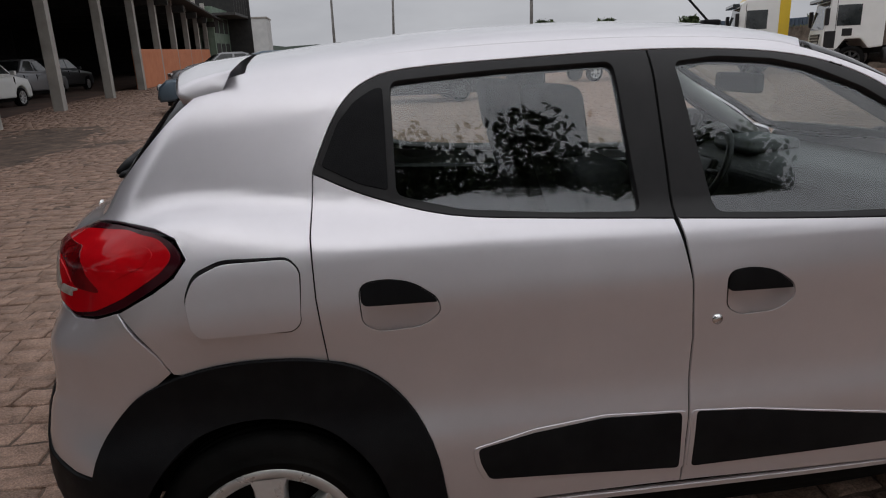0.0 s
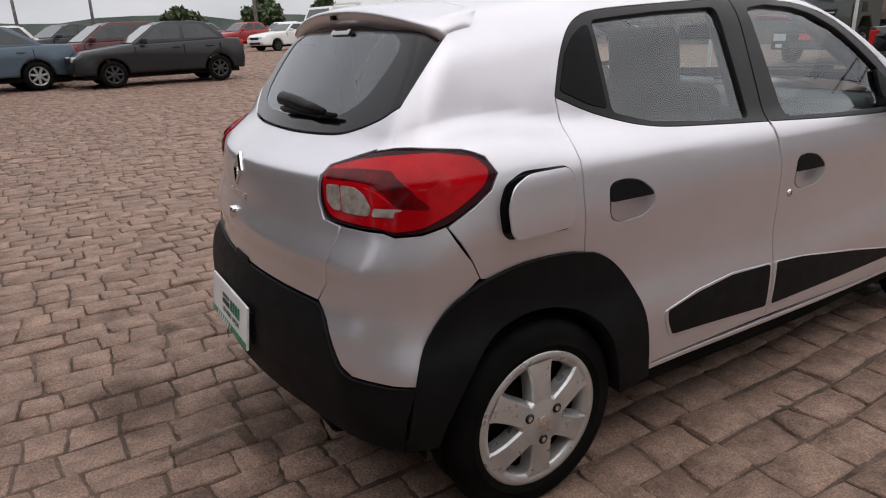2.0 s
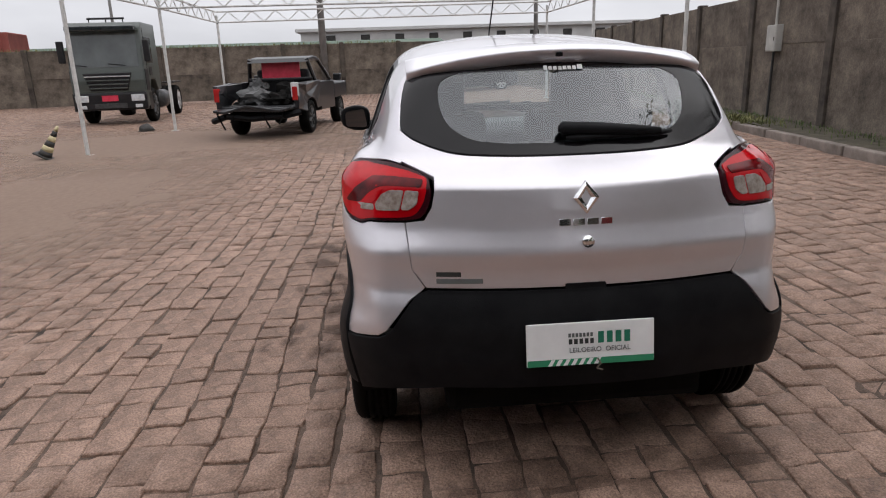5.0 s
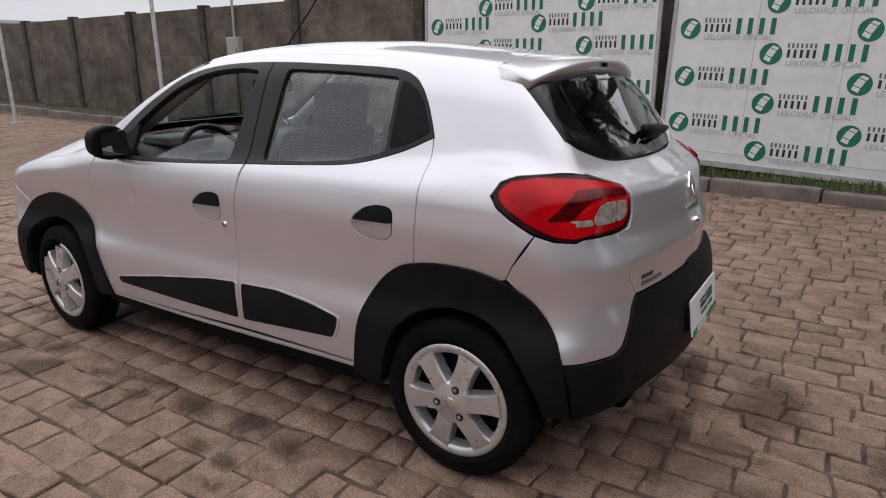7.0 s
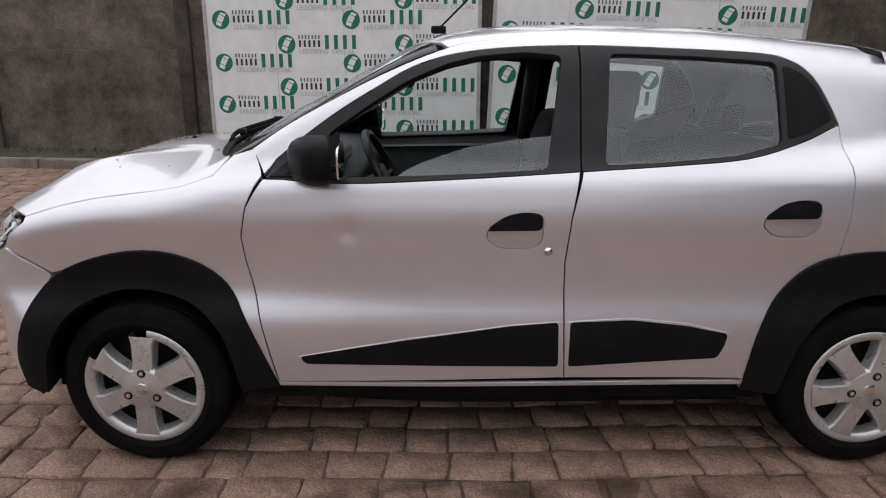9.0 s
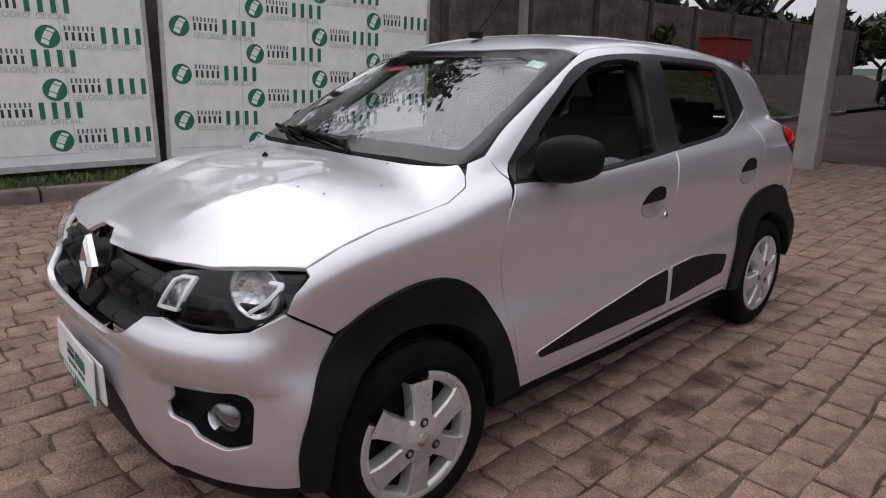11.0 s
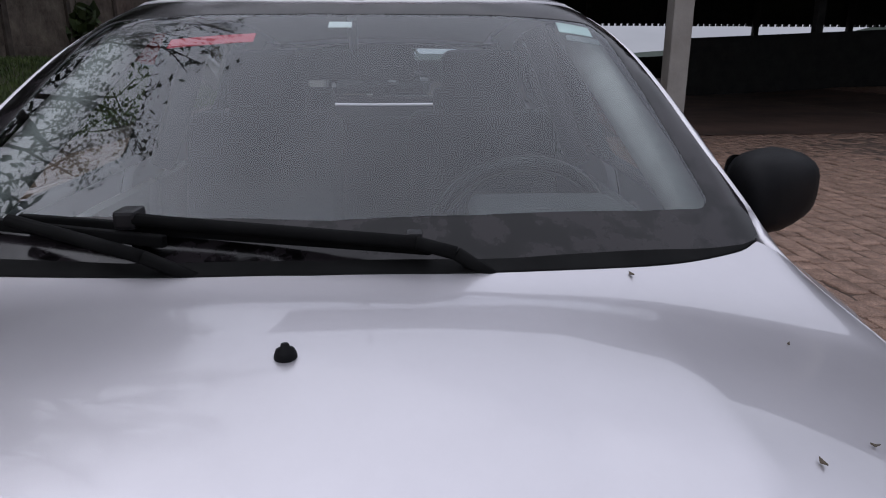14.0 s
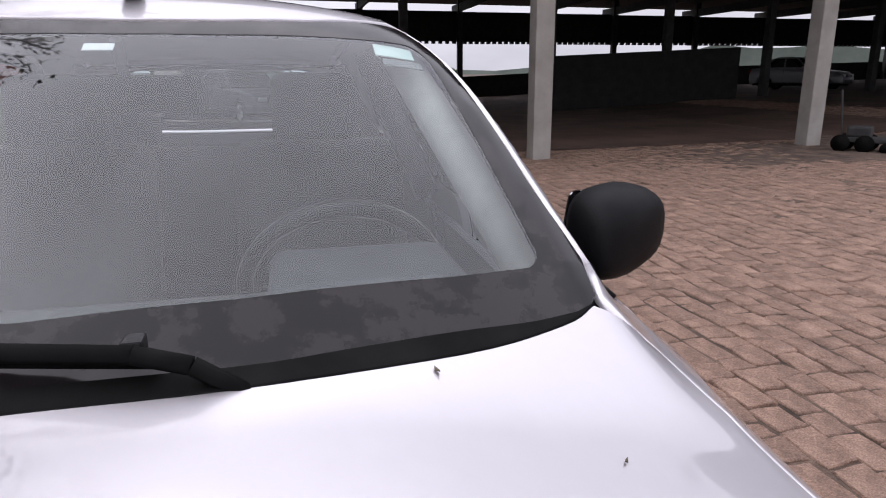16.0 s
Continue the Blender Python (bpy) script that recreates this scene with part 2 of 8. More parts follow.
def rise(x, y):
    """Height of the yard, which climbs gently away from the car."""
    x, y = np.asarray(x, float), np.asarray(y, float)
    k = np.clip((y - 2) / 12, 0, 1)
    up = 0.021 * np.clip(y - 1, 0, 60) * k * k * (3 - 2 * k) * (1 - 0.02 * np.clip(x, 0, 20))
    up = up * (1 - 0.85 * np.clip((-x - 4) / 3, 0, 1) * np.clip((15 - y) / 4, 0, 1))       # level by the shed
    south = np.clip((-1.2 - y) / 3.2, 0, 1)
    return up + 0.0085 * np.clip(x - 4, 0, 30) * np.clip(1 - y / 10, 0, 1) + 0.11 * south * south * (3 - 2 * south)


def kerb_y(x):
    """The kerb runs slightly askew to the parked car and straightens towards the shed."""
    return -4.66 - 0.083 * max(x, -4.0)


def wall_y(x):
    return -5.55 - 0.083 * x


SKEW = -4.75            # turn of the wall, kerb and boards against the car


def stand(x, y, turn, dz=0.0, lean=0.0):
    """A pose on the yard's surface."""
    return pose(x, y, float(rise(x, y)) + dz, 0, lean, turn)


# ---------------------------------------------------------------- the hatchback's body surface
def curve(pairs, soft=0.02):
    """A smooth function through a few (position, value) pairs."""
    xs, ys = zip(*sorted(pairs))
    g = np.linspace(xs[0] - 0.4, xs[-1] + 0.4, 1600)
    v = np.interp(g, xs, ys)
    step = g[1] - g[0]
    k = np.arange(-int(4 * soft / step) - 1, int(4 * soft / step) + 2) * step
    w = np.exp(-0.5 * (k / soft) ** 2)
    pad = len(k) // 2
    v = np.convolve(np.pad(v, pad, mode="edge"), w / w.sum(), mode="valid")
    return lambda q: np.interp(q, g, v)


def smax(a, b, k):
    h = np.maximum(k - np.abs(a - b), 0) / k
    return np.maximum(a, b) + h * h * k * 0.25


def smin(a, b, k):
    return -smax(-a, -b, k)


def ramp01(v, w):
    t = np.clip(v / w, 0, 1)
    return t * t * (3 - 2 * t)


plan_w = curve([(-1.9, 0.725), (-1.6, 0.773), (-1.2, 0.786), (-0.6, 0.772), (0.6, 0.770), (1.1, 0.768), (1.45, 0.776), (1.7, 0.788), (1.9, 0.765)], 0.12)
side_v = curve([(0.2, -0.03), (0.31, -0.008), (0.42, 0.0), (0.51, 0.0), (0.55, -0.009), (0.59, -0.030), (0.63, -0.041), (0.70, -0.038), (0.78, -0.026), (0.86, -0.014), (0.93, -0.022), (0.99, -0.028), (1.06, -0.07)], 0.021)
cabin_w = curve([(0.9, 0.752), (1.0, 0.712), (1.17, 0.645), (1.30, 0.592), (1.39, 0.552), (1.5, 0.50)], 0.03)
cabin_t = curve([(-1.7, 0.10), (-1.45, 0.062), (-1.2, 0.03), (-0.9, 0.008), (-0.3, 0.0), (0.2, 0.0), (0.5, 0.012), (0.85, 0.045), (1.2, 0.09)], 0.1)
top_c = curve([(-1.8, 1.065), (-1.3, 1.110), (-1.0, 1.072), (-0.3, 1.03), (0.5, 1.02), (0.85, 1.035), (1.0, 1.042), (1.25, 1.036), (1.4, 1.016), (1.55, 0.972), (1.7, 0.912), (1.80, 0.860), (1.86, 0.80), (1.95, 0.70)], 0.045)
top_d = curve([(-1.8, 0.02), (0.6, 0.015), (0.9, 0.045), (1.05, 0.085), (1.3, 0.100), (1.6, 0.092), (1.9, 0.095)], 0.08)
front_c = curve([(0.15, 1.74), (0.25, 1.83), (0.38, 1.865), (0.52, 1.868), (0.58, 1.870), (0.64, 1.894), (0.675, 1.890), (0.705, 1.858), (0.73, 1.844), (0.80, 1.836), (0.86, 1.825), (1.0, 1.80)], 0.016)
rear_c = curve([(0.15, -1.66), (0.24, -1.765), (0.32, -1.80), (0.45, -1.822), (0.56, -1.815), (0.64, -1.792), (0.68, -1.772), (0.74, -1.772), (0.802, -1.788), (0.872, -1.766), (0.93, -1.758), (1.004, -1.744), (1.036, -1.690), (1.07, -1.632), (1.13, -1.578), (1.22, -1.500), (1.32, -1.415), (1.40, -1.350), (1.5, -1.275)], 0.009)
roof_c = curve([(-1.6, 1.385), (-1.35, 1.412), (-1.1, 1.440), (-0.7, 1.480), (-0.3, 1.488), (0.0, 1.480), (0.2, 1.460), (0.4, 1.425), (0.6, 1.37), (0.9, 1.27)], 0.10)
screen_c = curve([(0.95, 1.18), (1.0, 1.095), (1.05, 1.002), (1.23, 0.672), (1.36, 0.435), (1.45, 0.245), (1.5, 0.10)], 0.03)


tail_bow = curve([(0.3, 0.26), (0.50, 0.24), (0.66, 0.19), (0.76, 0.22), (0.88, 0.335), (1.0, 0.355), (1.10, 0.21), (1.2, 0.15), (1.4, 0.13)], 0.06)
DENT = [0.0]             # depth of the knock in the left front door
FILLET = [0.045]         # roundness of the joint between cabin and lower body


def body(p):
    """Signed field of the whole body: negative inside."""
    x, y, z = p[:, 0], np.abs(p[:, 1]), p[:, 2]
    side = y - (plan_w(x) + side_v(z)) + DENT[0] * np.exp(-((x - 0.52) ** 2 + (z - 0.82) ** 2) / 0.0013)
    ridge = y - (0.368 - 0.36 * np.maximum(x - 1.40, 0))
    peak = np.where(ridge < 0, np.clip(1 + ridge / 0.12, 0, 1), np.clip(1 - ridge / 0.22, 0, 1))
    bulge = 0.017 * peak ** 1.1 * ramp01(x - 1.06, 0.42) * ramp01(1.70 - x, 0.12)
    lid = z - (top_c(x) - top_d(x) * (y / 0.68) ** 2.4 + bulge)
    ledge = ramp01(0.575 - z, 0.02) * ramp01(y - 0.42, 0.05)
    nose = x - (front_c(z) - 0.178 * (y / 0.72) ** 3.6 - 0.014 * ledge)
    hollow = ramp01(0.40 - y + 0.25 * (z - 0.85), 0.08) * ramp01(1.0 - z, 0.06) * ramp01(z - 0.74, 0.10)
    tail = (rear_c(z) + 0.008 + tail_bow(z) * y ** 1.9 + 0.003 * hollow) - x
    low = smax(side, lid * 0.97, 0.058)
    low = smax(low, nose * 0.9, 0.06)
    low = smax(low, tail * 0.9, 0.15)
    low = smax(low, 0.20 - z, 0.05)
    wall = (y - (cabin_w(z) - cabin_t(x))) * 0.93
    roof = z - (roof_c(x) - 0.064 * (y / 0.56) ** 2.2)
    screen = (x - (screen_c(z) - 0.27 * y * y)) * 0.5
    hatch = tail * 0.78
    up = smax(wall, roof, 0.10)
    up = smax(up, screen, 0.035)
    up = smax(up, hatch, 0.06)
    return smin(low, up, FILLET[0])


def shoot(o, d, reach=2.2, steps=70):
    """Where rays from outside first meet the body."""
    t0 = np.zeros(len(o))
    t1 = np.full(len(o), reach)
    done = np.zeros(len(o), bool)
    for i in range(1, steps + 1):
        t = reach * i / steps
        inside = (body(o + d * t) < 0) & ~done
        t1[inside] = t
        t0[inside] = t - reach / steps
        done |= inside
        if done.all():
            break
    for _ in range(22):
        tm = (t0 + t1) / 2
        ins = body(o + d * tm[:, None]) < 0
        t1 = np.where(ins, tm, t1)
        t0 = np.where(ins, t0, tm)
    return o + d * t1[:, None]


def body_normal(p, e=0.004):
    g = np.stack([body(p + np.eye(3)[i] * e) - body(p - np.eye(3)[i] * e) for i in range(3)], 1)
    return g / np.maximum(np.linalg.norm(g, axis=1), 1e-9)[:, None]


AXIS_Z = 0.72          # height of the lengthwise axis of the hoop projection
TAIL_X, NOSE_X = -1.0, 1.08


def project(kind, uv):
    uv = np.asarray(uv, float)
    u, v = uv[:, 0], uv[:, 1]
    zero, one = np.zeros_like(u), np.ones_like(u)
    if kind == "hoop":        # u along the car, v the angle up from the side
        d = np.stack([zero, np.cos(v), np.sin(v)], 1)
        c = np.stack([u, zero, one * AXIS_Z], 1)
        return shoot(c + d * 1.3, -d, 1.25)
    if kind == "top":
        return shoot(np.stack([u, v, one * 1.7], 1), np.tile((0.0, 0, -1), (len(u), 1)), 1.2)
    if kind in ("tail", "nose"):  # u the angle from the car's end round to its left side, v the height
        s = -1 if kind == "tail" else 1
        d = np.stack([s * np.cos(u), np.sin(u), zero], 1)
        c = np.stack([one * (TAIL_X if s < 0 else NOSE_X), zero, v], 1)
        return shoot(c + d * 1.15, -d, 1.1)
    if kind == "rear":        # u across, v up
        return shoot(np.stack([one * -2.1, u, v], 1), np.tile((1.0, 0, 0), (len(u), 1)), 1.6)
    if kind == "front":
        return shoot(np.stack([one * 2.1, u, v], 1), np.tile((-1.0, 0, 0), (len(u), 1)), 2.2)


def side_xz(pts):
    """(x, z) on the flank, to hoop coordinates."""
    a = np.array(pts, float)
    q = shoot(np.stack([a[:, 0], np.full(len(a), 1.1), a[:, 1]], 1), np.tile((0.0, -1, 0), (len(a), 1)), 1.1)
    return [(p[0], math.atan2(p[2] - AXIS_Z, p[1])) for p in q]


def wrap(kind, *pts):
    """Points on the tail or nose, as ('s', x, z) on the left flank or ('b', y, z) on the end, to (angle, height)."""
    out = []
    for tag, a, z in pts:
        if tag == "s":
            q = shoot(np.array([[a, 1.1, z]]), np.array([[0.0, -1, 0]]), 1.1)[0]
        else:
            q = shoot(np.array([[-2.1 if kind == "tail" else 2.1, a, z]]), np.array([[1.0 if kind == "tail" else -1.0, 0, 0]]), 1.6)[0]
        cx = TAIL_X if kind == "tail" else NOSE_X
        out.append((math.atan2(q[1], abs(q[0] - cx)), z))
    return out


def rounded(poly, r=0.02, n=4, scale=(1, 1)):
    """An outline with its corners rounded."""
    out = []
    m = len(poly)
    sc = np.array(scale, float)
    for i in range(m):
        p, c, q = (np.array(poly[(i + k) % m], float) * sc for k in (-1, 0, 1))
        a, b = p - c, q - c
        la, lb = np.linalg.norm(a), np.linalg.norm(b)
        k = min(r, la * 0.45, lb * 0.45)
        s, e = c + a / la * k, c + b / lb * k
        for j in range(n + 1):
            t = j / n
            out.append(tuple(((1 - t) ** 2 * s + 2 * t * (1 - t) * c + t * t * e) / sc))
    return out


def smooth_line(pts, n=8):
    """A smooth open line (Catmull-Rom) through points."""
    p = [np.array(q, float) for q in pts]
    p = [2 * p[0] - p[1]] + p + [2 * p[-1] - p[-2]]
    out = []
    for i in range(1, len(p) - 2):
        a, b, c, d = p[i - 1:i + 3]
        for j in range(n):
            t = j / n
            out.append(tuple(0.5 * (2 * b + (c - a) * t + (2 * a - 5 * b + 4 * c - d) * t * t + (3 * b - a - 3 * c + d) * t ** 3)))
    out.append(tuple(p[-2]))
    return out


def inside_poly(pts, poly):
    x, y = pts[:, 0], pts[:, 1]
    hit = np.zeros(len(pts), bool)
    q = np.array(poly)
    for (x0, y0), (x1, y1) in zip(q, np.roll(q, -1, 0)):
        if y0 != y1:
            c = ((y0 > y) != (y1 > y)) & (x < (x1 - x0) * (y - y0) / (y1 - y0) + x0)
            hit ^= c
    return hit


def resample(poly, step, sc):
    out = []
    q = [np.array(p, float) for p in poly]
    for a, b in zip(q, q[1:] + q[:1]):
        n = max(1, int(np.linalg.norm((b - a) * sc) / step))
        out += [a + (b - a) * k / n for k in range(n)]
    keep = []
    for p in out:
        if not keep or np.linalg.norm((p - keep[-1]) * sc) > step * 0.15:
            keep.append(p)
    return np.array(keep)


SCALE = {"hoop": (1, 0.72), "top": (1, 1), "tail": (0.78, 1), "nose": (0.78, 1), "rear": (1, 1), "front": (1, 1)}


def sheet(kind, outline, mat, name="panel", holes=(), off=0.0, depth=0.014, step=0.03, gap=0.002, puff=0.0, fold=True, puff_w=0.05):
    """A panel cut from the body surface: its outline in a projection, turned in at the edges by depth.
    off lifts it off the surface; puff domes it."""
    from mathutils.geometry import delaunay_2d_cdt
    sc = np.array(SCALE[kind], float)
    loops = []
    for k, poly in enumerate([outline, *holes]):
        q = resample(poly, step, sc) * sc
        area = 0.5 * np.sum(q[:, 0] * np.roll(q[:, 1], -1) - np.roll(q[:, 0], -1) * q[:, 1])
        if (area < 0) == (k == 0):
            q = q[::-1]
        t = np.roll(q, -1, 0) - np.roll(q, 1, 0)
        t /= np.maximum(np.linalg.norm(t, axis=1), 1e-9)[:, None]
        q = q + np.stack([-t[:, 1], t[:, 0]], 1) * gap
        loops.append(q)
    lo, hi = loops[0].min(0), loops[0].max(0)
    gx, gy = np.meshgrid(np.arange(lo[0] + step / 2, hi[0], step), np.arange(lo[1] + step / 2, hi[1], step))
    gx = gx + (np.arange(gx.shape[0]) % 2)[:, None] * step * 0.5
    grid = np.stack([gx.ravel(), gy.ravel()], 1)
    ok = inside_poly(grid, loops[0])
    for h in loops[1:]:
        ok &= ~inside_poly(grid, h)
    edge = np.concatenate(loops)
    grid = grid[ok]
    if len(grid):
        far = np.ones(len(grid), bool)
        for i in range(0, len(grid), 500):
            d = np.linalg.norm(grid[i:i + 500, None] - edge[None], axis=2).min(1)
            far[i:i + 500] = d > step * 0.45
        grid = grid[far]
    pts = np.concatenate([edge, grid])
    cons, at = [], 0
    for q in loops:
        cons += [(at + i, at + (i + 1) % len(q)) for i in range(len(q))]
        at += len(q)
    res = delaunay_2d_cdt([Vector(p) for p in pts], cons, [], 0, 1e-7)
    v2 = np.array([tuple(v) for v in res[0]])
    tri = np.array(res[2])
    cen = v2[tri].mean(1)
    keep = inside_poly(cen, loops[0])
    for h in loops[1:]:
        keep &= ~inside_poly(cen, h)
    tri = tri[keep]
    p3 = project(kind, v2 / sc)
    nrm = body_normal(p3)
    rise = np.full(len(v2), off)
    if puff:
        d = np.full(len(v2), 9.0)
        for i in range(0, len(v2), 500):
            d[i:i + 500] = np.linalg.norm(v2[i:i + 500, None] - edge[None], axis=2).min(1)
        k = np.clip(d / puff_w, 0, 1)
        rise = rise + puff * (1 - (1 - k) ** 2)
    p3 = p3 + nrm * rise[:, None]
    a, b, c = (p3[tri[:, i]] for i in range(3))
    flip = np.einsum("ij,ij->i", np.cross(b - a, c - a), nrm[tri[:, 0]]) < 0
    tri[flip] = tri[flip][:, ::-1]
    verts, norms, faces = list(p3), list(nrm), [tuple(t) for t in tri]
    if fold:
        count = {}
        for t in tri:
            for i, j in ((t[0], t[1]), (t[1], t[2]), (t[2], t[0])):
                count[(i, j)] = 1
        rim = [e for e in count if (e[1], e[0]) not in count]
        low, mid = {}, {}
        side = {}
        for i, j in rim:
            o = np.cross(p3[j] - p3[i], nrm[i])
            o /= max(np.linalg.norm(o), 1e-9)
            for k in (i, j):
                side[k] = side.get(k, 0) + o
        for k, o in side.items():
            o = o / max(np.linalg.norm(o), 1e-9)
            mid[k] = len(verts)
            verts.append(p3[k] - nrm[k] * 0.002 + o * 0.0012)
            norms.append((nrm[k] * 0.5 + o) / np.linalg.norm(nrm[k] * 0.5 + o))
            low[k] = len(verts)
            verts.append(p3[k] - nrm[k] * depth + o * 0.0012)
            norms.append(o)
        for i, j in rim:
            faces.append((j, i, mid[i], mid[j]))
            faces.append((mid[j], mid[i], low[i], low[j]))
    return mesh_of(name, verts, faces, mat, True, norms)


def mirrored(me):
    """The same mesh for the other flank."""
    m2 = me.copy()
    n = len(m2.vertices)
    co = np.empty(n * 3)
    m2.vertices.foreach_get("co", co)
    co[1::3] *= -1
    nor = np.empty(len(me.loops) * 3)
    me.corner_normals.foreach_get("vector", nor)
    nor = nor.reshape(-1, 3)
    first = np.zeros((n, 3))
    vi = np.empty(len(me.loops), int)
    me.loops.foreach_get("vertex_index", vi)
    first[vi] = nor
    first[:, 1] *= -1
    m2.vertices.foreach_set("co", co)
    m2.flip_normals()
    m2.update()
    m2.normals_split_custom_set_from_vertices([tuple(v) for v in first])
    return m2


def both(name, me, parent, label=""):
    """A panel and its mirror image on the other flank."""
    return part(name, me, parent=parent, label=label), part(name, mirrored(me), parent=parent, label=label)


# ---------------------------------------------------------------- the silver hatchback
car = thing("hatchback_car", "silver five-door hatchback with black plastic cladding parked on cobbles", "car")


def hoop3(*pts):
    return [(x, math.atan2(z - AXIS_Z, y)) for x, y, z in pts]


def sym(half):
    """A full outline from its left half, listed from the middle top round to the middle bottom."""
    return list(half) + [(-u, v) for u, v in reversed(half) if abs(u) > 1e-6]


def dished(kind, outline, mat, name, dip, off=0.0, step=0.010, reach=0.022):
    return sheet(kind, outline, mat, name, off=off, puff=dip, step=step, fold=False, gap=0, puff_w=reach)


# window line, as (x, z) on the flank
belt = [(0.777, 0.989), (0.53, 0.975), (0.16, 0.99), (-0.21, 1.012), (-0.5, 1.03), (-0.75, 1.052), (-0.93, 1.10), (-1.055, 1.155)]
crown = [(-1.035, 1.20), (-1.005, 1.26), (-0.968, 1.312), (-0.916, 1.350), (-0.82, 1.374), (-0.53, 1.388), (-0.23, 1.396), (0.015, 1.388), (0.19, 1.366), (0.32, 1.325), (0.425, 1.266), (0.549, 1.191), (0.66, 1.112), (0.75, 1.04)]
belt_s, crown_s = smooth_line(belt, 4), smooth_line(crown, 4)
gap_front = [(0.785, 0.985), (0.838, 0.90), (0.860, 0.80), (0.852, 0.72), (0.81, 0.51), (0.765, 0.30)]
gap_mid = [(-0.215, 1.012), (-0.188, 0.87), (-0.174, 0.72), (-0.180, 0.50), (-0.190, 0.325)]
gap_rear = [(-1.055, 1.150), (-1.066, 1.03), (-1.064, 0.90), (-1.050, 0.745)]
arch_f_out = smooth_line([(1.605, 0.29), (1.608, 0.42), (1.545, 0.585), (1.44, 0.688), (1.25, 0.748), (1.08, 0.740), (0.94, 0.662), (0.858, 0.52), (0.765, 0.29)], 5)
arch_f_in = smooth_line([(1.535, 0.27), (1.51, 0.42), (1.43, 0.545), (1.30, 0.612), (1.18, 0.622), (1.03, 0.575), (0.935, 0.47), (0.89, 0.27)], 5)
arch_r_out = smooth_line([(-0.785, 0.29), (-0.825, 0.52), (-0.92, 0.675), (-1.05, 0.748), (-1.26, 0.762), (-1.43, 0.718), (-1.525, 0.64), (-1.588, 0.52), (-1.610, 0.33)], 5)
arch_r_in = smooth_line([(-0.905, 0.27), (-0.955, 0.46), (-1.05, 0.57), (-1.19, 0.618), (-1.33, 0.60), (-1.43, 0.53), (-1.510, 0.41), (-1.540, 0.33)], 5)


def slice_line(line, lo, hi, k=0):
    return [p for p in line if lo <= p[k] <= hi]


def oval(cx, cz, pts):
    return rounded([(cx + a, cz + b) for a, b in pts], 0.035, 5)


handle_shape = [(-0.09, 0.055), (-0.085, -0.035), (-0.05, -0.056), (0.05, -0.052), (0.09, -0.02), (0.082, 0.012), (0.03, 0.05), (-0.03, 0.062)]


def door_pair(name, outline, handle_at, lock_at, frame_outline, window, glass_outline, trim_outline, strip, open_left=False):
    hole = oval(*handle_at, handle_shape)
    skin = sheet("hoop", side_xz(outline), SILVER, name, holes=[side_xz(hole)], step=0.028, depth=0.03, gap=0.0034)
    plain = mirrored(skin)
    if open_left:
        DENT[0] = 0.014
        skin = sheet("hoop", side_xz(outline), SILVER, name, holes=[side_xz(hole)], step=0.016, depth=0.03, gap=0.0034)
        DENT[0] = 0.0
    made = []
    for s, me in ((1, skin), (-1, plain)):
        door = part(name, me, parent=car)
        made.append(door)
        flip = (lambda m: m) if s > 0 else mirrored
        cup = dished("hoop", side_xz(hole), SILVER, "handle_recess", -0.040, reach=0.042)
        part("handle_recess", flip(cup), parent=door)
        cx, cz = handle_at
        grip = rounded([(cx - 0.088, cz + 0.056), (cx - 0.088, cz + 0.004), (cx + 0.085, cz + 0.001), (cx + 0.078, cz + 0.016), (cx + 0.03, cz + 0.052), (cx - 0.03, cz + 0.064)], 0.02, 4)
        part("handle", flip(sheet("hoop", side_xz(grip), PLASTIC, "handle", off=0.001, puff=0.010, step=0.012, depth=0.02)), parent=door, label="black door handle")
        part("cladding", flip(sheet("hoop", side_xz(strip), PLASTIC, "cladding", off=0.004, puff=0.004, step=0.022, depth=0.012)), parent=door, label="black plastic door cladding")
        lip = [(p[0], p[1]) for p in strip]
        c = np.mean(lip, 0)
        rim_out = [tuple(c + (np.array(p) - c) * (1.0 + 0.012 / max(np.linalg.norm(np.array(p) - c), 0.05))) for p in lip]
        part("cladding_rim", flip(sheet("hoop", side_xz(rim_out), SILVER, "cladding_rim", off=0.003, step=0.03, depth=0.006)), parent=door)
        if lock_at:
            q = project("hoop", side_xz([lock_at]))[0]
            part("lock", cyl((q[0], s * (q[1] - 0.004), q[2]), (q[0], s * (q[1] + 0.004), q[2]), 0.013, n=20), CHROME, door, "round metal lock", True)
        fr = sheet("hoop", side_xz(frame_outline), FRAME_BLACK, "window_frame", holes=[side_xz(window)], off=-0.002, depth=0.03, step=0.025)
        part("window_frame", flip(fr), parent=door, label="black window surround")
        gl = glass_outline if not (open_left and s > 0) else open_left
        part("window_glass", flip(sheet("hoop", side_xz(gl), GLASS_SIDE, "window_glass", off=-0.014, step=0.05, fold=False, gap=0)), parent=door)
        part("door_trim", flip(sheet("hoop", side_xz(trim_outline), TRIM, "door_trim", off=-0.085, step=0.06, depth=0.02)), parent=door)
    return made


